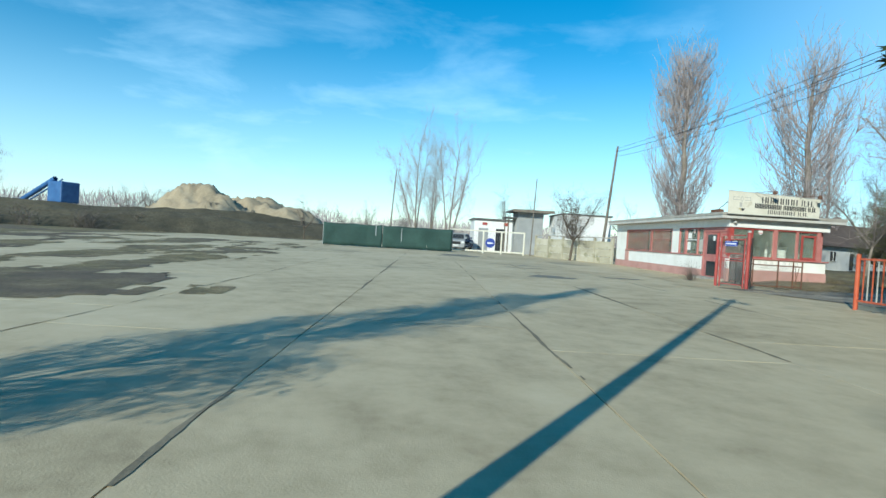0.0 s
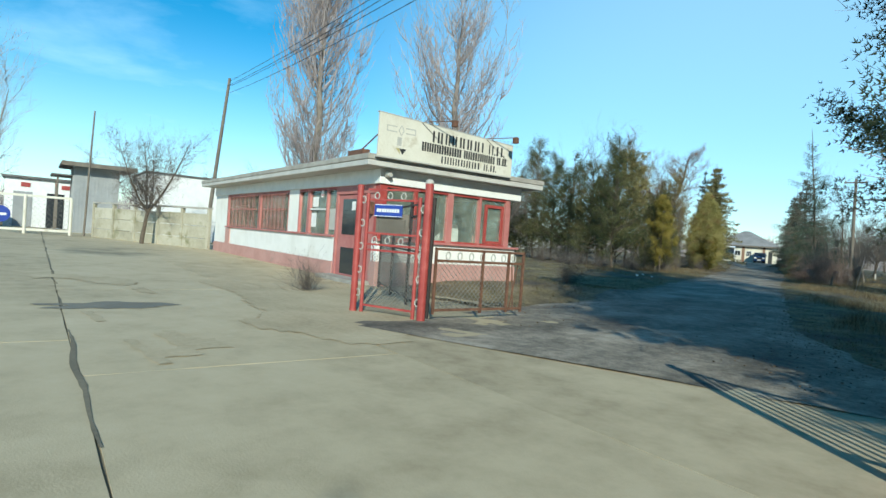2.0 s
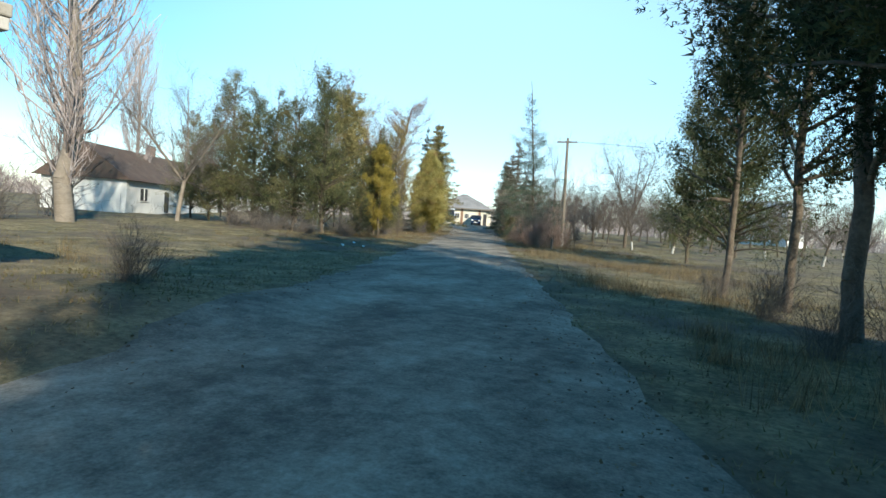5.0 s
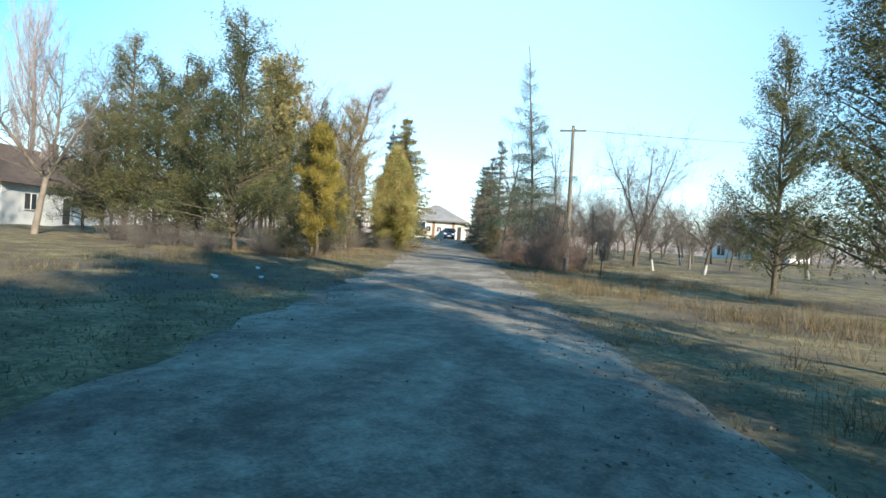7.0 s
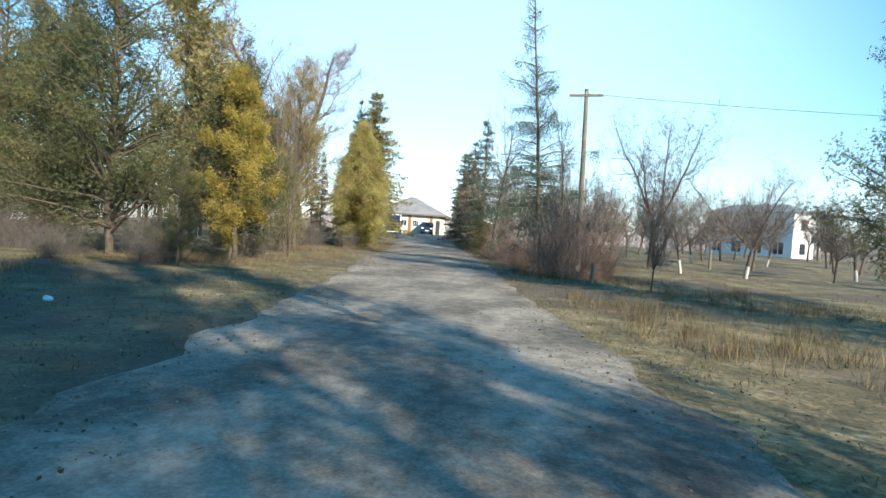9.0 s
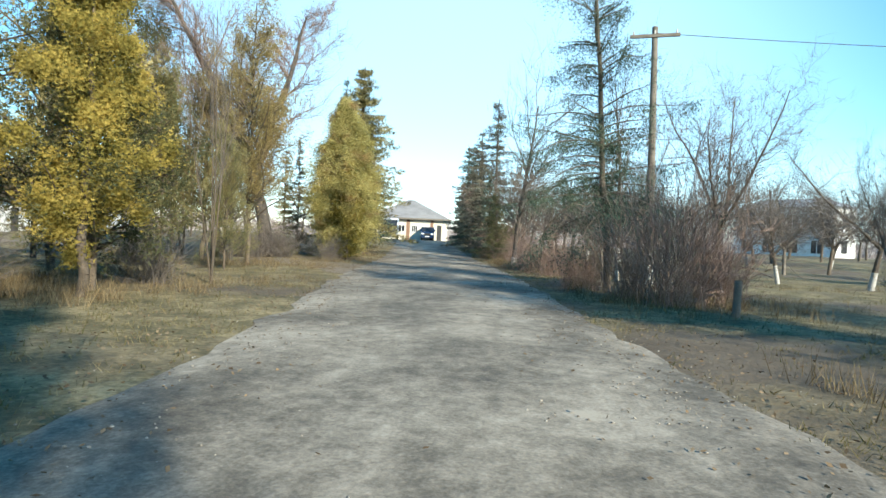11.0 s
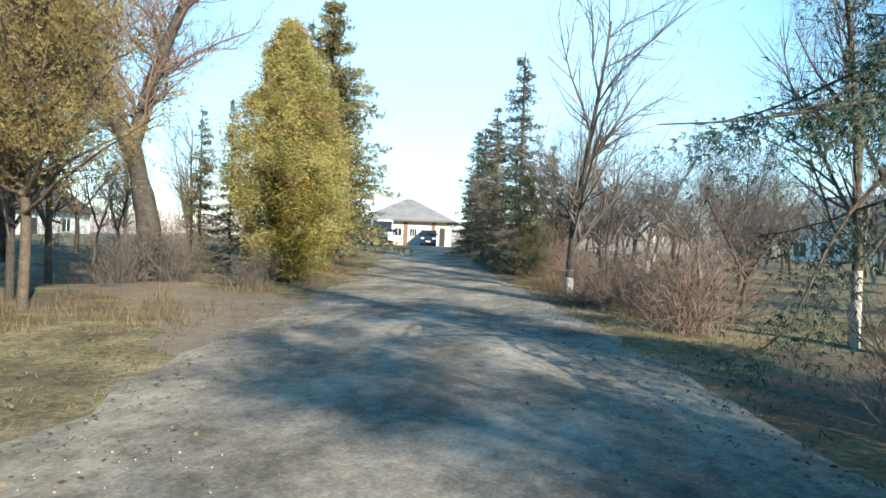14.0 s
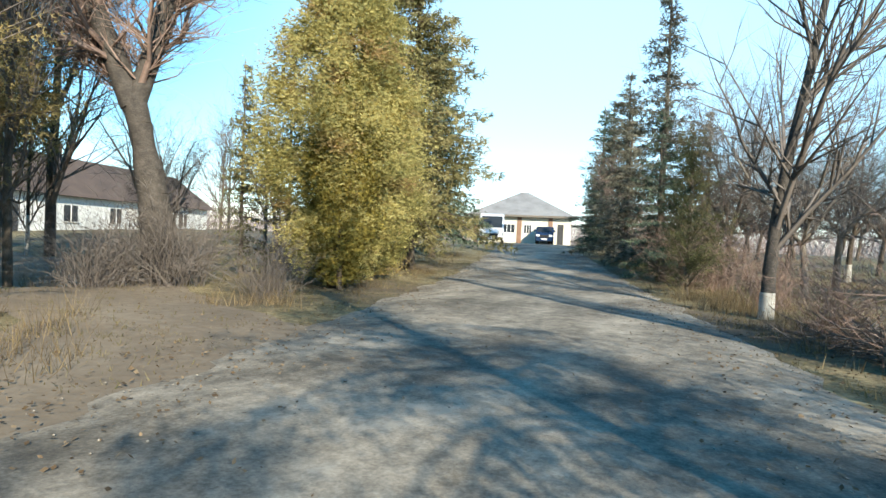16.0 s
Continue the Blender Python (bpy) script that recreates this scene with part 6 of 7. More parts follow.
for k, (x, y, rad, h) in enumerate(((-13.6, 69.0, 0.9, 0.35), (-12.6, 68.3, 1.1, 0.45), (-11.6, 67.6, 0.9, 0.3))):
    brush_pile(x, y, rad, h, 260, 40 + k)


# ---- far house at the end of the drive ----
HX, HY = on_drive(119.0, 0.4)
HZ = ground_z(HX, HY)
house = thing("house", pose(HX, HY, HZ, 0, 0, 16.8), "low white house with brick piers and a grey hipped roof", "house")
# local y runs away from the drive; the front is at y = 0
plank("wall", -5.4, 4.4, 0, 9, -0.3, 2.75, M["cream"], house)
bm = bmesh.new()
for x, y, z in ((-5.9, -0.6, 2.75), (4.9, -0.6, 2.75), (4.9, 9.6, 2.75), (-5.9, 9.6, 2.75), (-0.9, 4.5, 5.45), (-0.1, 4.5, 5.45)):
    bm.verts.new((x, y, z))
bm.verts.ensure_lookup_table()
for f in ((0, 1, 5, 4), (1, 2, 5), (2, 3, 4, 5), (3, 0, 4), (3, 2, 1, 0)):
    bm.faces.new([bm.verts[k] for k in f])
hroof = part("roof", bm, M["tile"], house, "grey weathered sheet roof")
plank("fascia", -5.92, 4.92, -0.64, -0.6, 2.62, 2.8, M["pole"], hroof)
for x, w in ((-5.2, 0.45), (-0.86, 0.44), (2.24, 0.38)):
    plank("brick_pier", x, x + w, -0.08, 0.02, -0.2, 2.6, M["brick"], house, "brown brick pier")
for x, w in ((-2.3, 1.25), (-0.2, 0.8)):
    wv = plank("window", x, x + w, -0.03, 0.02, 1.05, 1.85, M["carglass"], house, "dark window with white bars")
    for q in range(4):
        plank("window_frame", x + (w - 0.05) * q / 3, x + (w - 0.05) * q / 3 + 0.05, -0.06, -0.03, 1.05, 1.85, M["plain_white"], wv)
    for z in (1.0, 1.85):
        plank("window_frame", x - 0.04, x + w + 0.04, -0.06, -0.03, z, z + 0.05, M["plain_white"], wv)
# a solid panel on the wall; its colour stands for the shade inside
plank("door", 3.1, 3.68, -0.05, 0.02, 0, 2.0, M["dark"], house, "dark panel painted as the shade in an open doorway")


# ---- vehicles ----
def prism(profile, w, bevel):
    """A side profile, in y and z, drawn out across x and rounded."""
    bm = bmesh.new()
    a = [bm.verts.new((-w / 2, y, z)) for y, z in profile]
    b = [bm.verts.new((w / 2, y, z)) for y, z in profile]
    bm.faces.new(a)
    bm.faces.new(b[::-1])
    for i in range(len(a)):
        j = (i + 1) % len(a)
        bm.faces.new((a[j], a[i], b[i], b[j]))
    bmesh.ops.recalc_face_normals(bm, faces=bm.faces)
    bmesh.ops.bevel(bm, geom=list(bm.edges), offset=bevel, segments=3, affect="EDGES", profile=0.5)
    return bm


def wheel(parent, x, y, r):
    bm = bmesh.new()
    bmesh.ops.create_cone(bm, cap_ends=True, segments=20, radius1=r, radius2=r, depth=0.22, matrix=Matrix.Translation((x, y, r)) @ Matrix.Rotation(radians(90), 4, "Y"))
    wo = part("wheel", bm, M["tyre"], parent)
    bm = bmesh.new()
    bmesh.ops.create_cone(bm, cap_ends=True, segments=16, radius1=r * 0.6, radius2=r * 0.55, depth=0.235, matrix=Matrix.Translation((x, y, r)) @ Matrix.Rotation(radians(90), 4, "Y"))
    part("rim", bm, M["galv"], wo)


def vehicle(name, m, label, category, profile, cabin, w, paint, front, r=0.33, group=""):
    """The nose looks along -y. front: heights of lamp, grille, plate; cabin: windscreen and side glass."""
    v = thing(name, m, label, category, group)
    part("body", prism(profile, w, 0.07), M[paint], v)
    part("windscreen", prism(cabin, w * 0.86, 0.03), M["carglass"], v, "dark windscreen")
    y0, lz, gz, pz = front
    for sx in (-1, 1):
        bm = box(sx * w * 0.36 - 0.17, sx * w * 0.36 + 0.17, y0 - 0.03, y0 + 0.1, lz - 0.1, lz + 0.1, 0.03)
        part("headlight", bm, M["lamp"], v)
        part("mirror", box(sx * (w / 2 + 0.08) - 0.1, sx * (w / 2 + 0.08) + 0.1, y0 + 1.15, y0 + 1.3, lz + 0.35, lz + 0.55, 0.03), M[paint] if name == "car" else M["tyre"], v)
        for yy in (y0 + 0.85, y0 + (3.3 if name == "car" else 4.0)):
            wheel(v, sx * (w / 2 - 0.1), yy, r)
    part("grille", box(-w * 0.26, w * 0.26, y0 - 0.03, y0 + 0.05, gz - 0.13, gz + 0.13, 0.02), M["tyre"], v)
    part("bumper", box(-w * 0.47, w * 0.47, y0 - 0.06, y0 + 0.1, 0.3, 0.55, 0.04), M["tyre"] if name != "car" else M[paint], v)
    part("number_plate", box(-0.26, 0.26, y0 - 0.075, y0 - 0.055, pz - 0.055, pz + 0.055), M["plain_white"], v, "white plate with plain marks")
    return v


VAN = [(0.0, 0.3), (0.0, 0.95), (0.75, 1.25), (1.45, 2.35), (1.9, 2.48), (5.2, 2.48), (5.35, 0.3)]
VANG = [(0.72, 1.33), (1.34, 2.27), (1.5, 2.27), (1.0, 1.33)]
SUV = [(0.0, 0.32), (0.0, 0.95), (0.25, 1.08), (1.15, 1.14), (1.75, 1.68), (3.7, 1.72), (4.3, 1.1), (4.35, 0.32)]
SUVG = [(1.12, 1.18), (1.68, 1.62), (1.75, 1.62), (1.3, 1.18)]
vx, vy = on_drive(107.0, -1.75)
vehicle("van", pose(vx, vy, ground_z(vx, vy), 0, 0, 16 + 6), "white panel van parked beside the drive", "van", VAN, VANG, 1.98, "vanwhite", (0.0, 0.95, 0.72, 0.45), 0.35)
cx, cy = on_drive(115.0, 2.3)
vehicle("car", pose(cx, cy, ground_z(cx, cy), 0, 0, 16), "dark blue car parked in front of the house", "car", SUV, SUVG, 1.62, "carblue", (0.0, 0.82, 0.75, 0.5), 0.34)

# ---- long white building left of the drive ----
lb = thing("long_building", pose(-49, 59, 0.1, 0, 0, 21), "long low white building with dark openings and a clay tile roof", "building")
plank("wall", -8, 0, 0, 46, -0.4, 3.0, M["farwhite"], lb)
for k in range(9):
    y = 2.5 + k * 4.8
    if k % 3 == 1:
        # closed panel, coloured as the shade within a doorway
        plank("door", -0.05, 0.03, y, y + 0.95, 0.0, 2.2, M["dark"], lb, "dark panel painted as the shade in a doorway")
    else:
        wv = plank("window", -0.05, 0.03, y, y + 1.3, 1.1, 2.3, M["carglass"], lb, "dark window")
        plank("window_frame", 0.03, 0.06, y + 0.62, y + 0.69, 1.1, 2.3, M["plain_white"], wv)
        plank("window_sill", 0.0, 0.12, y - 0.1, y + 1.4, 1.02, 1.1, M["soffit"], wv)
bm = bmesh.new()
for x, y, z in ((0.6, -0.5, 2.95), (0.6, 46.5, 2.95), (-8.6, 46.5, 2.95), (-8.6, -0.5, 2.95), (-4, -0.5, 6.3), (-4, 46.5, 6.3)):
    bm.verts.new((x, y, z))
bm.verts.ensure_lookup_table()
for f in ((0, 1, 5, 4), (2, 3, 4, 5), (1, 2, 5), (3, 0, 4), (3, 2, 1, 0)):
    bm.faces.new([bm.verts[k] for k in f])
lroof = part("roof", bm, M["claytile"], lb, "dark weathered clay tile roof")
for y in (12, 30):
    plank("chimney", -4.6, -3.9, y, y + 0.7, 5.9, 7.3, M["brick"], lroof)

# ---- white two-storey building beyond the orchard ----
wb = thing("office_building", pose(4.0, 136.0, 0.2, 0, 0, -46), "two-storey white building beyond the orchard", "building")
plank("wall", 5, 18, 0, 5, -0.4, 7.0, M["plain_white"], wb)
bm = bmesh.new()
for x, y, z in ((4.5, -0.5, 6.98), (18.5, -0.5, 6.98), (18.5, 5.5, 6.98), (4.5, 5.5, 6.98), (7.5, 2.5, 8.3), (15.5, 2.5, 8.3)):
    bm.verts.new((x, y, z))
bm.verts.ensure_lookup_table()
for f in ((0, 1, 5, 4), (1, 2, 5), (2, 3, 4, 5), (3, 0, 4), (3, 2, 1, 0)):
    bm.faces.new([bm.verts[k] for k in f])
part("roof", bm, M["galv"], wb, "pale grey hipped roof")
for k in range(4):
    for z in (1.2, 4.5):
        wv = plank("window", 6.1 + k * 3.1, 7.5 + k * 3.1, -0.04, 0.03, z, z + 1.6, M["carglass"], wb, "dark window")
        plank("window_frame", 6.76 + k * 3.1, 6.84 + k * 3.1, -0.07, -0.04, z, z + 1.6, M["plain_white"], wv)
for z in (1.3, 4.6):
    plank("window", 17.97, 18.04, 1.7, 3.0, z, z + 1.5, M["carglass"], wb, "dark window")

# ---- yard edge: concrete fence, gate, netting fence, sheds ----
YT = pose(0, 0, 0, 0, 0, -6.9)
cf = thing("concrete_fence", pose(-25.05, 20.45, 0, 0, 0, 195.8), "stained precast concrete panel fence", "fence")
for k in range(5):
    plank("post", k * 2.0 - 0.08, k * 2.0 + 0.08, -0.08, 0.08, -0.2, 1.85, M["precast"], cf, "", 0.01)
    if k < 5:
        for q in range(3):
            part("panel", box(k * 2.0 + 0.08, k * 2.0 + 1.92, -0.035, 0.035, -0.1 + q * 0.58, 0.465 + q * 0.58, 0.012), M["precast"], cf)
        plank("cap", k * 2.0 - 0.1, k * 2.0 + 1.98, -0.12, 0.12, 1.85, 1.93, M["slab"], cf)
plank("post", 10 - 0.08, 10 + 0.08, -0.08, 0.08, -0.2, 1.85, M["precast"], cf, "", 0.01)

yg = thing("yard_gate", pose(-34.55, 16.6, 0, 0, 0, 262), "wide galvanised yard gate of tube and wire mesh", "gate")
GL = 6.4
for x in (0.0, 2.0, 3.6, GL):
    up_post("post", x, 0, 0.08, 2.0, M["signboard"], yg)
for z in (0.15, 1.92):
    plank("rail", 0, GL, -0.03, 0.03, z, z + 0.12, M["signboard"], yg)
link("mesh_panel", mesh_wires(0.05, GL - 0.05, 0.2, 1.9, 0.25), M["wire"], yg)
bm = bmesh.new()
bmesh.ops.create_cone(bm, cap_ends=True, segments=24, radius1=0.42, radius2=0.42, depth=0.02, matrix=Matrix.Translation((3.0, 0.06, 0.95)) @ Matrix.Rotation(radians(90), 4, "X"))
rs = part("road_sign", bm, M["blue"], yg, "round blue arrow sign")
plank("arrow", 2.75, 3.25, 0.075, 0.08, 0.88, 1.0, M["plain_white"], rs)

nf = thing("netting_fence", pose(-33.6, 10.0, 0, 0, 0, 268), "fence hung with dark green shade netting", "fence")
for k in range(6):
    up_post("post", k * 2.16, 0, 0.035, 1.95, M["galv"], nf)


def netting(x0, x1, h, seed):
    rng = np.random.RandomState(seed)
    xs = np.linspace(x0, x1, 30)
    pts, n = [], len(xs)
    for j in range(7):
        z = h * j / 6
        for i, x in enumerate(xs):
            pts.append((x, 0.05 + 0.06 * math.sin(x * 2.3 + j * 0.4) * (0.3 + j / 9) + rng.normal(0, 0.012), 0.05 + z - 0.05 * abs(math.sin((x - x0) * 1.33)) * (j == 6)))
    i, j = np.meshgrid(np.arange(n - 1), np.arange(6))
    k = (j * n + i).ravel()
    me = quads_mesh("netting", np.array(pts), np.stack([k, k + 1, k + n + 1, k + n], 1))
    return me


for a, b, sd in ((0.02, 5.9, 3), (5.95, 10.8, 5)):
    nn = link("netting", netting(a, b, 1.85, sd), M["tarp"], nf)
    md = nn.modifiers.new("thick", "SOLIDIFY")
    md.thickness = 0.006


def tall_pole(x, y, h, r, lean, label, arm=False, lime=0.0):
    p = thing("utility_pole", pose(x, y, ground_z(x, y)), label, "pole")
    link("shaft", tube_mesh("shaft", [(0, 0, -0.3, lean[0] / 2, lean[1] / 2, h / 2, r, r * 0.85), (lean[0] / 2, lean[1] / 2, h / 2, lean[0], lean[1], h, r * 0.85, r * 0.65)], 10), M["pole"], p)
    if arm:
        plank("cross_arm", lean[0] - 0.75, lean[0] + 0.75, lean[1] - 0.12, lean[1] - 0.04, h - 0.35, h - 0.25, M["pole"], p)
        for dx in (-0.65, 0.0, 0.65):
            bm = bmesh.new()
            bmesh.ops.create_cone(bm, cap_ends=True, segments=10, radius1=0.035, radius2=0.02, depth=0.12, matrix=Matrix.Translation((lean[0] + dx, lean[1] - 0.08, h - 0.19)))
            part("insulator", bm, M["palegrey"], p)
    if lime:
        bm = bmesh.new()
        bmesh.ops.create_cone(bm, cap_ends=False, segments=12, radius1=r * 1.05, radius2=r * 1.02, depth=lime + 0.1, matrix=Matrix.Translation((lean[0] * lime / h / 2, lean[1] * lime / h / 2, lime / 2 - 0.05)))
        part("limewash", bm, M["lime"], p, "white limewash on the foot")
    return p


tall_pole(-9.15, 63.6, 8.2, 0.14, (-0.15, 0.0), "weathered timber pole with a short cross arm", True, 1.0)
tall_pole(-34.1, 23.6, 10.1, 0.13, (0.75, 0.6), "leaning grey timber pole beside the gatehouse")
tall_pole(-34.9, 17.3, 6.9, 0.06, (0.25, 0.15), "thin bare pole at the yard gate")
tall_pole(-33.9, 4.6, 6.6, 0.06, (0.1, 0.35), "thin bare pole at the netting fence")
tall_pole(10.5, 17.2, 8.4, 0.14, (0, 0), "timber line pole by the road", True)
tall_pole(13.9, 0.6, 8.6, 0.1, (0, 0), "timber line pole by the road", True)


def sagging(a, b, sag, r=0.012):
    a, b = np.array(a), np.array(b)
    return cable_mesh("overhead_wire", [a + (b - a) * f + np.array([0, 0, -4 * sag * f * (1 - f)]) for f in np.linspace(0, 1, 19)], r)


for k, (dz, dy) in enumerate(((0.0, 0.0), (-0.25, 0.35), (-0.3, -0.35), (-0.7, 0.1))):
    wv = link("overhead_wire", sagging((-33.35, 24.2 + dy * 0.3, 9.95 + dz), (10.5, 17.1 + dy, 8.25 + dz * 0.4), 0.35 + 0.1 * k), M["ink"])
    tagged(wv, "thin black overhead wire between poles", "cable", "overhead wires")
wv = link("overhead_wire", sagging((-9.3, 63.5, 7.95), (26, 72, 8.5), 0.5), M["ink"])
tagged(wv, "thin black overhead wire between poles", "cable", "overhead wires")

# sheds behind the yard gate
sh = thing("metal_shed", pose(-40.4, 17.6, 0, 0, 0, -6.9), "grey corrugated metal shed with an overhanging dark roof", "shed")
plank("wall", -3.4, 0, 0, 2.5, -0.2, 4.2, M["greysheet"], sh)
for k in range(17):
    plank("rib", -3.35 + k * 0.2, -3.29 + k * 0.2, -0.025, 0.0, -0.1, 4.18, M["greysheet"], sh)
for k in range(12):
    plank("rib", 0.0, 0.025, 0.08 + k * 0.2, 0.14 + k * 0.2, -0.1, 4.18, M["greysheet"], sh)
plank("roof", -4.6, 0.9, -0.7, 3.4, 4.2, 4.34, M["roofing"], sh, "flat dark roof")
plank("fascia", 0.86, 0.92, -0.7, 3.4, 4.12, 4.38, M["pole"], sh)
wx = thing("white_container", pose(-35.6, 20.5, 0, 0, 0, -6.9), "large white cabin behind the concrete fence", "cabin")
part("body", box(-6.0, 0.0, 0, 4.4, -0.1, 3.95, 0.06), M["plain_white"], wx)
plank("roof_edge", -6.1, 0.1, -0.08, 4.5, 3.95, 4.05, M["roofing"], wx)
for x in (-5.9, -4.0, -2.05, -0.12):
    plank("corner_strip", x, x + 0.07, -0.02, 0.0, 0.0, 3.9, M["soffit"], wx)
plank("vent_box", -3.6, -3.1, -0.28, 0.0, 2.3, 2.8, M["galv"], wx)
wo = thing("white_office", pose(-48.6, 14.9, 0, 0, 0, -6.9), "low white office with grey doors and small red signs", "building")
plank("wall", -6, 0, 0, 5.0, -0.2, 3.45, M["plain_white"], wo)
plank("roof", -6.2, 0.25, -0.2, 5.2, 3.45, 3.6, M["roofing"], wo)
plank("door", -0.03, 0.04, 0.5, 1.6, 0, 2.5, M["greysheet"], wo, "tall grey metal door")
plank("door", -0.03, 0.04, 2.4, 3.5, 0, 2.5, M["carglass"], wo, "dark glazed door")
plank("door_frame", 0.04, 0.07, 2.35, 2.45, 0, 2.55, M["plain_white"], wo)
for y in (0.9, 3.3):
    plank("sign_mark", 0.0, 0.05, y, y + 0.55, 2.85, 3.15, M["red"], wo, "small red sign")
cn = thing("lean_to", pose(-44.2, 17.2, 0, 0, 0, -6.9), "open lean-to of timber posts between the sheds", "shed")
for x, y in ((0, 0), (0, 2.0), (2.6, 0), (2.6, 2.0)):
    plank("post", x, x + 0.12, y, y + 0.12, 0, 3.3 + 0.25 * (x > 1), M["pole"], cn)
plank("roof", -0.3, 3.0, -0.3, 2.4, 3.56, 3.64, M["roofing"], cn)
plank("tie_beam", 0, 2.7, 0.02, 0.1, 2.9, 3.05, M["orange"], cn)
for k, (x, y, a, paint) in enumerate(((-41.0, 11.6, 80, "greysheet"), (-44.5, 13.2, 95, "carblue"))):
    vehicle("car", pose(x, y, 0, 0, 0, a), "car parked behind the yard gate", "car", SUV, SUVG, 1.8, paint, (0.0, 0.82, 0.75, 0.5), 0.33, "cars behind the yard gate")


# ---- spoil bank and sand heap beyond the yard ----
def heap(name, cx, cy, lx, ly, h, turn, seed, mat, label, n=44):
    rng = np.random.RandomState(seed)
    pts = []
    for j in range(n):
        for i in range(n):
            u, v = i / (n - 1) * 2 - 1, j / (n - 1) * 2 - 1
            e = max(0.0, 1 - u * u) * max(0.0, 1 - v * v)
            rough = 1 + 0.35 * noise.noise((u * 2.3 + seed, v * 2.3, 0.3)) + 0.14 * noise.noise((u * 7 + seed, v * 7, 1.3))
            pts.append((u * lx, v * ly, -0.15 + h * e ** 0.75 * rough + (0.12 * h * noise.noise((u * 15, v * 15, seed)) if e > 0.03 else 0)))
    i, j = np.meshgrid(np.arange(n - 1), np.arange(n - 1))
    k = (j * n + i).ravel()
    ob = link(name, quads_mesh(name, np.array(pts), np.stack([k, k + 1, k + n + 1, k + n], 1)), mat, None, label, pose(cx, cy, 0, 0, 0, turn))
    for p in ob.data.polygons:
        p.use_smooth = True
    return tagged(ob, label, "heap")


heap("sand_heap", -71.5, -20.4, 9.5, 8, 6.0, 80, 3, M["sand"], "large pale heap of sand and gravel")
heap("sand_heap", -75.0, -13.0, 11, 7, 5.4, 80, 7, M["sand"], "long pale heap of sand and gravel")
heap("earth_bank", -55, -19, 34, 5, 2.5, 118, 11, M["earth"], "dark overgrown bank of earth and rubble", 70)
rng = random.Random(9)
for k in range(26):
    f = k / 25
    shrub(3, -40 - 26 * f + rng.uniform(-2, 2), -33 + 30 * f + rng.uniform(-2, 2), rng.uniform(1.2, 2.6), "scrubby bare shrub on the earth bank", 1.4, "twig", "scrub on the bank")
cv = thing("conveyor", pose(-64, -36, 0, 0, 0, 60), "blue quarry conveyor on a steel frame", "machine")
link("boom", tube_mesh("boom", [(-9, 0, 1.5, 0, 0, 5.6, 0.32, 0.32), (-9, 0.9, 1.5, 0, 0.9, 5.6, 0.1, 0.1)], 6), M["machine"], cv)
part("hopper", box(0.0, 2.6, -1.0, 1.4, 2.6, 5.2, 0.15), M["machine"], cv)
for x, y in ((0.2, -0.8), (2.3, -0.8), (0.2, 1.2), (2.3, 1.2)):
    up_post("leg", x, y, 0.12, 2.7, M["machine"], cv)
stk = thing("stake", pose(-8.4, 55.0, 0), "short grey timber stake in the grass", "stake")
link("shaft", tube_mesh("shaft", [(0, 0, -0.1, 0.02, 0, 0.62, 0.07, 0.06)], 8), M["pole"], stk)


# ---- far woods, dry grass and leaf litter ----
def strokes(name, pts, heights, widths, rng, lean):
    """Thin upright triangles: blades or far twigs."""
    n = len(pts)
    az = rng.rand(n) * 6.283
    side = np.stack([np.cos(az), np.sin(az), 0 * az], 1) * widths[:, None] * 0.5
    tip = pts + np.stack([rng.normal(0, lean, n) * heights, rng.normal(0, lean, n) * heights, heights], 1)
    v = np.stack([pts - side, pts + side, tip], 1).reshape(-1, 3)
    return quads_mesh(name, v, np.arange(3 * n).reshape(-1, 3))


rng = np.random.RandomState(12)
pts, hh = [], []
for k in range(170000):
    a = rng.rand() * 6.283
    r = rng.uniform(150, 210)
    x, y = -20 + r * math.cos(a), 45 + r * math.sin(a)
    crown = 5.2 + 4.5 * noise.noise((a * 9, 0.0, 0.0)) + 3.2 * noise.noise((a * 41, 3.0, 0.0))
    z0 = rng.rand() ** 1.6 * max(0.6, crown)
    pts.append((x, y, z0 + ground_z(x, y) - 0.3))
    hh.append(rng.uniform(1.0, 3.0))
woods = link("far_woods", strokes("far_woods", np.array(pts), np.array(hh), rng.uniform(0.06, 0.26, len(pts)), rng, 0.28), M["paletwig"])
tagged(woods, "distant belt of bare brown trees and brush", "woods", kind="stuff")

pts = []
while len(pts) < 120000:
    s, n = rng.uniform(15, 100), rng.normal(2.7, 9.0)
    road_half = 2.25 + 0.5 * smooth((s - 50) / 15) + 1.6 * smooth((24 - s) / 9)
    x, y = on_drive(s, n)
    if abs(n - 2.7) < road_half - 0.15 + rng.exponential(0.1) or y < 16.6 - 0.12 * x or noise.noise((x * 0.4, y * 0.4, 7.0)) < rng.uniform(-0.55, 0.25):
        continue
    lx, ly = x + 9.6, y - 18.8
    if -16 < lx < 0.3 and -0.2 - 0.12 * lx < ly < 5.2 - 0.12 * lx:
        continue
    for _ in range(rng.randint(4, 12)):
        px, py = x + rng.normal(0, 0.07), y + rng.normal(0, 0.07)
        pts.append((px, py, ground_z(px, py) - 0.04))
pts = np.array(pts)
h = rng.uniform(0.03, 0.09, len(pts)) * np.where(rng.rand(len(pts)) < 0.02, 1.8, 1.0)
grass = link("dry_grass", strokes("dry_grass", pts, h, rng.uniform(0.008, 0.018, len(pts)), rng, 0.6), M["drygrass"])
tagged(grass, "tufts of dry pale winter grass beside the drive", "grass", kind="stuff")

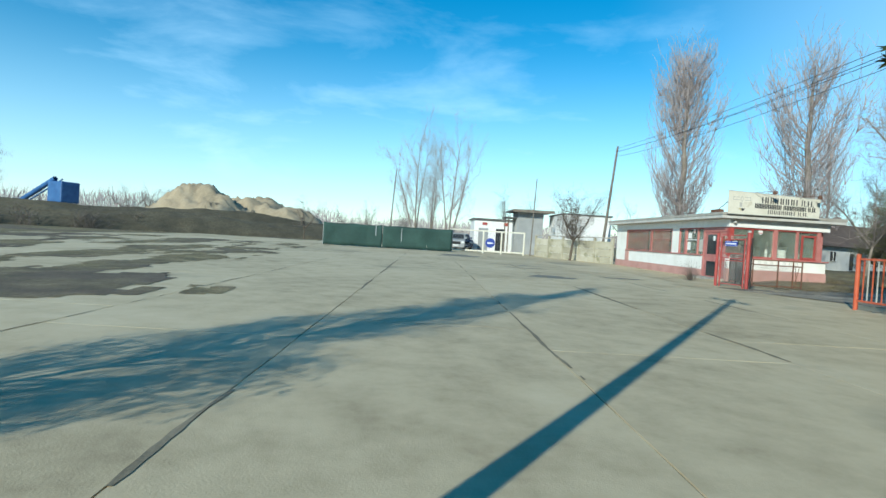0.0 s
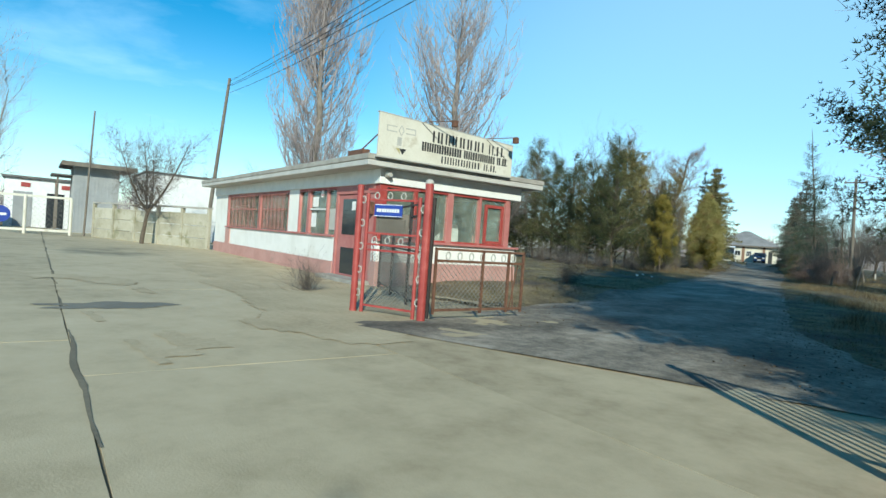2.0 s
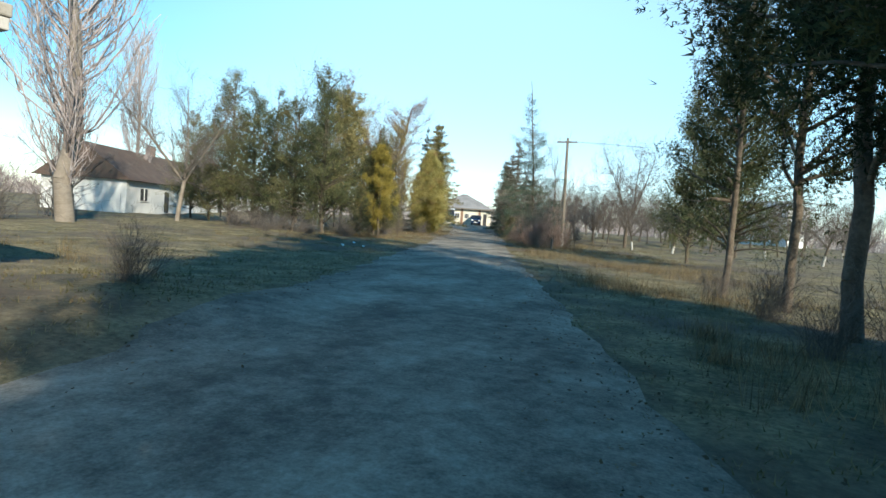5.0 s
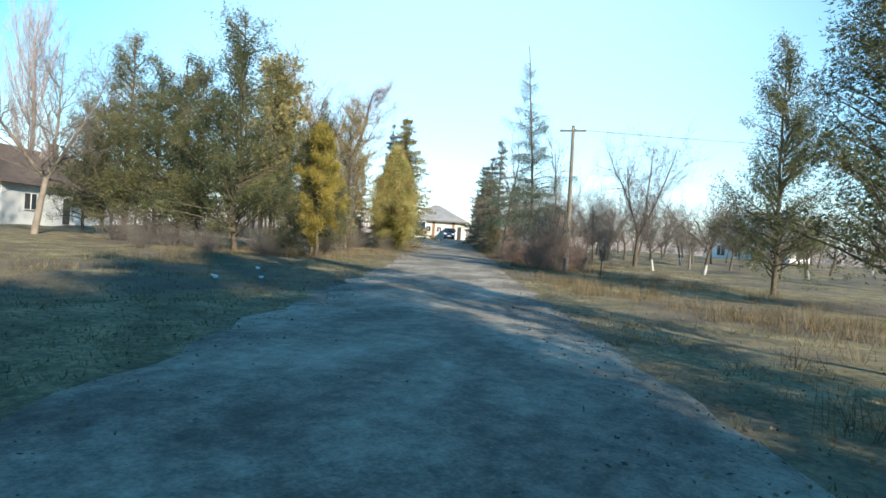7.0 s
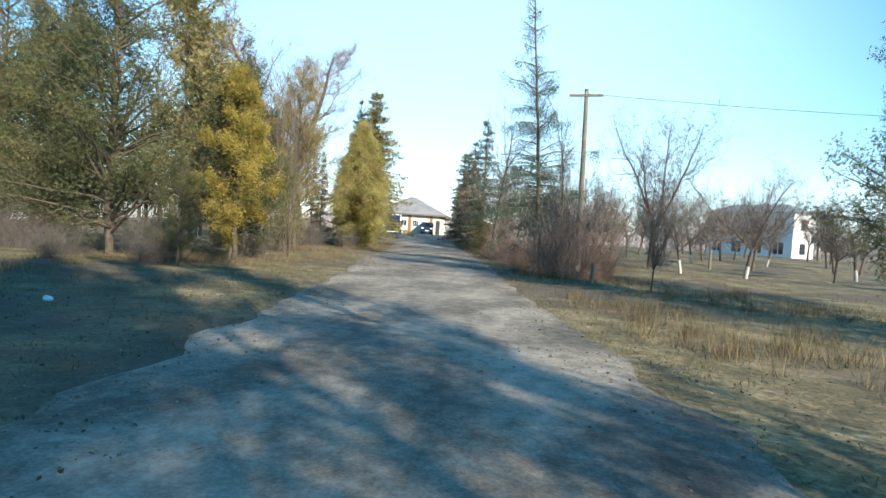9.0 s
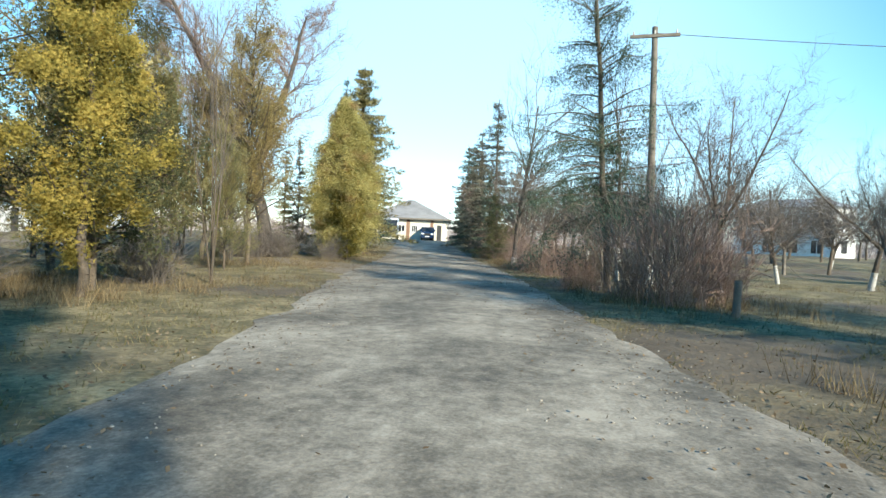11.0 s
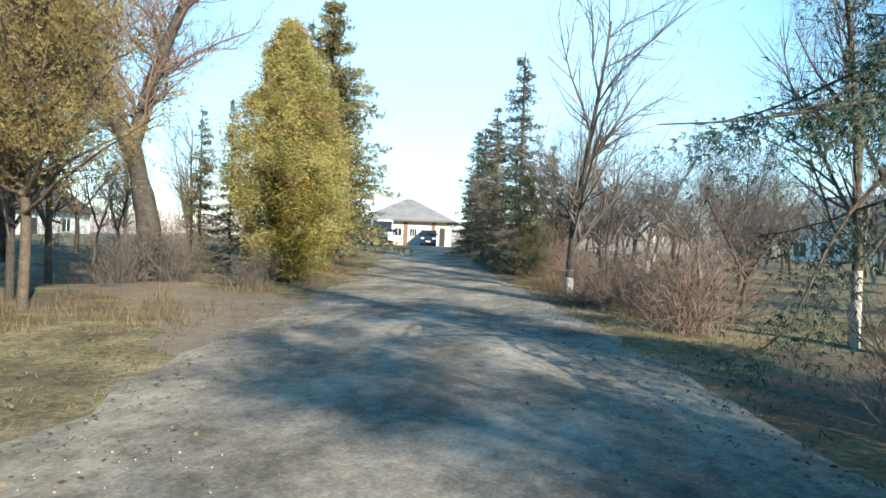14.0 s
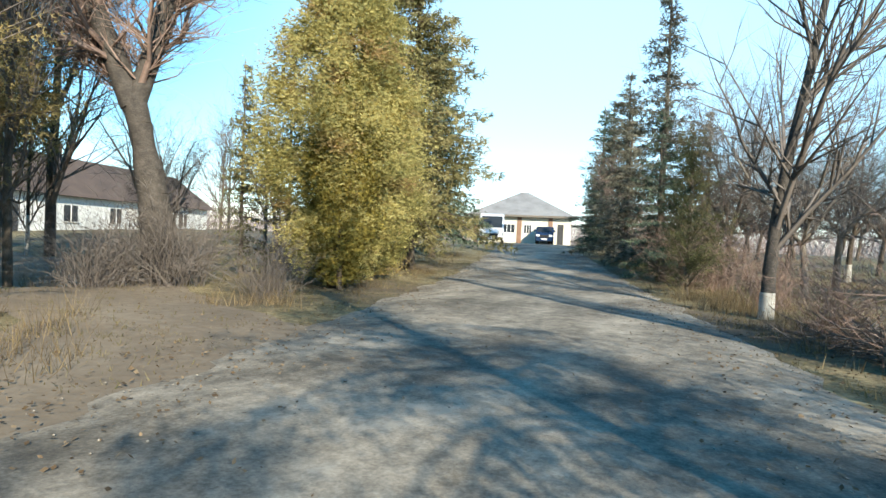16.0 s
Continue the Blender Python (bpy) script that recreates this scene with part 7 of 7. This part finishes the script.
# soil and weeds that have crept over the slabs
def crept(name, x0, x1, y0, y1, cell, seed, bias):
    pts, faces, at = [], [], {}
    nx, ny = int((x1 - x0) / cell), int((y1 - y0) / cell)
    for j in range(ny):
        for i in range(nx):
            cx, cy = x0 + (i + 0.5) * cell, y0 + (j + 0.5) * cell
            edge = min(i, nx - 1 - i, j, ny - 1 - j) * cell
            if noise.fractal((cx * 0.13, cy * 0.4, seed), 0.9, 2.0, 4) + bias + min(0.0, (edge - 2.5) * 0.25) + 0.06 * (y0 + y1 - 2 * cy) / (y1 - y0) < 0:
                continue
            f = []
            for a, b in ((i, j), (i + 1, j), (i + 1, j + 1), (i, j + 1)):
                if (a, b) not in at:
                    at[a, b] = len(pts)
                    px, py = x0 + (a + 0.5 * noise.noise((a * 0.9, b * 0.9, 1.0))) * cell, y0 + (b + 0.5 * noise.noise((a * 0.9, b * 0.9, 4.0))) * cell
                    pts.append((px, py, 0.007 + 0.012 * max(0.0, noise.noise((px, py, 2.0)))))
                f.append(at[a, b])
            faces.append(f)
    return quads_mesh(name, np.array(pts), np.array(faces))


patch = link("soil_patch", crept("soil_patch", -34, 14, -20, 0.5, 0.22, 3.0, 0.02), ground.data.materials[0])
tagged(patch, "thin soil and weeds crept over the concrete", "ground", kind="structure")

apron = link("dusty_apron", crept("dusty_apron", -12.0, -3.6, 12.2, 19.8, 0.12, 8.0, 0.34), M["dust"])
tagged(apron, "sandy dust spread over the gate entrance", "ground", kind="structure")

# fallen leaves, thickest along the drive's edges
v = []
while len(v) < 42000:
    s, side = rng.uniform(16, 95), rng.choice([-1, 1])
    n = 2.7 + side * (2.4 + rng.normal(0, 0.7) + abs(rng.normal(0, 2.6)) * (rng.rand() < 0.6))
    x, y = on_drive(s, n)
    if y < 17.0 - 0.12 * x:
        continue
    v.append((x, y, ground_z(x, y) + 0.012 + rng.rand() * 0.015))
v = np.array(v)
t1 = rng.normal(0, 1, (len(v), 3)) * [1, 1, 0.35]
t1 /= np.linalg.norm(t1, axis=1)[:, None]
t2 = np.cross(t1, rng.normal(0, 0.4, (len(v), 3)) + [0, 0, 1])
sz = rng.uniform(0.009, 0.024, (len(v), 1))
quad = np.stack([v - t1 * sz, v + t2 * sz * 0.6, v + t1 * sz, v - t2 * sz * 0.6], 1).reshape(-1, 3)
litter = link("leaf_litter", quads_mesh("leaf_litter", quad, np.arange(4 * len(v)).reshape(-1, 4)), M["brownleaf"])
tagged(litter, "scattered brown fallen leaves along the drive", "leaves", kind="stuff")


# loose stones on the drive, in drifts along the wheel tracks
rng = np.random.RandomState(77)
octa = np.array([(1, 0, 0), (-1, 0, 0), (0, 1, 0), (0, -1, 0), (0, 0, 1), (0, 0, -1)], float)
octf = np.array([(0, 2, 4), (2, 1, 4), (1, 3, 4), (3, 0, 4), (2, 0, 5), (1, 2, 5), (3, 1, 5), (0, 3, 5)])
vs, fs = [], []
while len(vs) < 5200:
    s, n = rng.uniform(24, 92), 2.75 + rng.choice([-1.9, 0.0, 1.9]) + rng.normal(0, 0.45)
    x, y = on_drive(s, n)
    if noise.noise((x * 0.5, y * 0.5, 21.0)) < rng.uniform(-0.2, 0.5):
        continue
    fs.append(octf + 6 * len(vs))
    vs.append(octa * rng.uniform(0.5, 1.0, (6, 1)) * rng.uniform(0.004, 0.016) * [1.2, 1.0, 0.7] + [x, y, ground_z(x, y) + 0.012])
gravel = link("loose_stones", quads_mesh("loose_stones", np.concatenate(vs), np.concatenate(fs)), M["palegravel"])
tagged(gravel, "scattered pale loose stones on the drive", "gravel", kind="stuff")


# a bare earth track that leaves the drive to the left
pts, n = [], 40
for i in range(n + 1):
    f = i / n
    cx, cy = -17.0 - 30.0 * f, 62.6 + 6.5 * f + 2.5 * math.sin(f * 3.0)
    for j in range(7):
        q = j / 3 - 1
        w = 1.5 + 1.6 * smooth((0.14 - f) / 0.14) + 0.25 * noise.noise((f * 20, q, 3.0))
        px, py = cx + q * w * 0.35, cy + q * w
        pts.append((px, py, ground_z(px, py) - 0.012 - 0.025 * (abs(q) > 0.9) + 0.012 * noise.noise((px * 2, py * 2, 4.0))))
i, j = np.meshgrid(np.arange(6), np.arange(n))
k = (j * 7 + i).ravel()
track = link("dirt_track", quads_mesh("dirt_track", np.array(pts), np.stack([k, k + 1, k + 8, k + 7], 1)), M["trackearth"])
for p in track.data.polygons:
    p.use_smooth = True
tagged(track, "bare brown earth track leaving the drive", "track", kind="structure")


# soil and weeds standing in the joints of the yard, and damp patches on its slabs
def yard_place(u, v):
    p = pose(0, 7.0, 0, 0, 0, YARD_TURN) @ Vector((u, v, 0))
    return p.x, p.y


def joint_strip(v0, u0, u1, seed, wide):
    pts, faces, open_run = [], [], False
    for i in range(int((u1 - u0) / 0.15) + 1):
        u = u0 + i * 0.15
        w = 0.3 * wide * (0.5 + 1.6 * noise.noise((u * 0.35, seed, 0.0))) + 0.018 * noise.noise((u * 4.7, seed, 1.0))
        off = 0.05 * noise.noise((u * 0.8, seed, 5.0))
        if w < 0.006:
            open_run = False
            continue
        for q in (-1, 1):
            x, y = yard_place(u, v0 + off + q * w)
            pts.append((x, y, 0.0055))
        if open_run:
            k = len(pts)
            faces.append((k - 4, k - 2, k - 1, k - 3))
        open_run = True
    return quads_mesh("joint_soil", np.array(pts), np.array(faces))


for k, (v0, u0, u1, wide) in enumerate(((1.25, -44, 8, 0.1), (4.15, -40, 4, 0.08), (-1.65, -40, 10, 0.06), (-4.55, -40, 12, 0.07), (-7.45, -38, 14, 0.05))):
    js = link("joint_soil", joint_strip(v0, u0, u1, 3.7 * k + 1.3, wide), M["jointsoil"])
    tagged(js, "dark soil and moss along a concrete joint", "soil", "joints of the yard", kind="stuff")
for k, (x, y, a, b, turn) in enumerate(((-24.8, 9.0, 2.6, 1.1, -15), (-11.8, 10.0, 0.25, 0.95, -12), (-14.4, 10.4, 0.25, 1.2, -12), (-7.4, 12.6, 0.3, 0.9, -10), (-6.0, 9.2, 0.7, 1.0, 20))):
    bm = bmesh.new()
    ring = []
    for q in range(36):
        t = q / 36 * 6.283
        rr = 1 + 0.75 * noise.noise((math.cos(t) * 1.6, math.sin(t) * 1.6, k * 3.1)) + 0.3 * noise.noise((math.cos(t) * 5, math.sin(t) * 5, k * 2.1))
        ring.append(bm.verts.new((a * rr * math.cos(t), b * rr * math.sin(t), 0.005)))
    bm.faces.new(ring)
    dp = part("damp_patch", bm, M["damp"], None, "", pose(x, y, 0, 0, 0, turn))
    tagged(dp, "dark damp patch on the yard concrete", "stain", "damp patches on the yard", kind="structure")
# torn white scraps in the grass
for k, (x, y) in enumerate(((-15.4, 43.0), (-13.6, 40.7), (-13.9, 39.5))):
    bm = bmesh.new()
    bmesh.ops.create_icosphere(bm, subdivisions=3, radius=0.06)
    for vtx in bm.verts:
        vtx.co = Vector((vtx.co.x * 1.3, vtx.co.y, vtx.co.z * 0.7)) * (0.8 + 1.1 * noise.noise(vtx.co * 14 + Vector((k, 0, 0))))
    ob = part("plastic_scrap", bm, M["plain_white"], None, "", pose(x, y, ground_z(x, y) + 0.02, 0, 0, 50 * k))
    tagged(ob, "crumpled white plastic scrap in the grass", "litter", "scraps in the grass")


# clumps of tall dry weeds along the verges and under the trees
rng = np.random.RandomState(31)
pts, hh = [], []
while len(hh) < 52000:
    s, side = rng.uniform(24, 98), rng.choice([-1, 1])
    n = 2.7 + side * (3.0 + abs(rng.normal(0, 4.0)) + 0.5 * rng.rand())
    if side < 0 and s < 52 and n > -4:
        continue
    x, y = on_drive(s, n)
    if noise.noise((x * 0.22, y * 0.22, 17.0)) < rng.uniform(-0.1, 0.5):
        continue
    tall = rng.uniform(0.12, 0.42)
    for _ in range(rng.randint(10, 45)):
        px, py = x + rng.normal(0, 0.13), y + rng.normal(0, 0.13)
        pts.append((px, py, ground_z(px, py) - 0.04))
        hh.append(tall * rng.uniform(0.5, 1.2))
weeds = link("dry_weeds", strokes("dry_weeds", np.array(pts), np.array(hh), rng.uniform(0.005, 0.011, len(hh)), rng, 0.32), M["weed"])
tagged(weeds, "clumps of tall dry brown weeds along the verge", "weeds", kind="stuff")
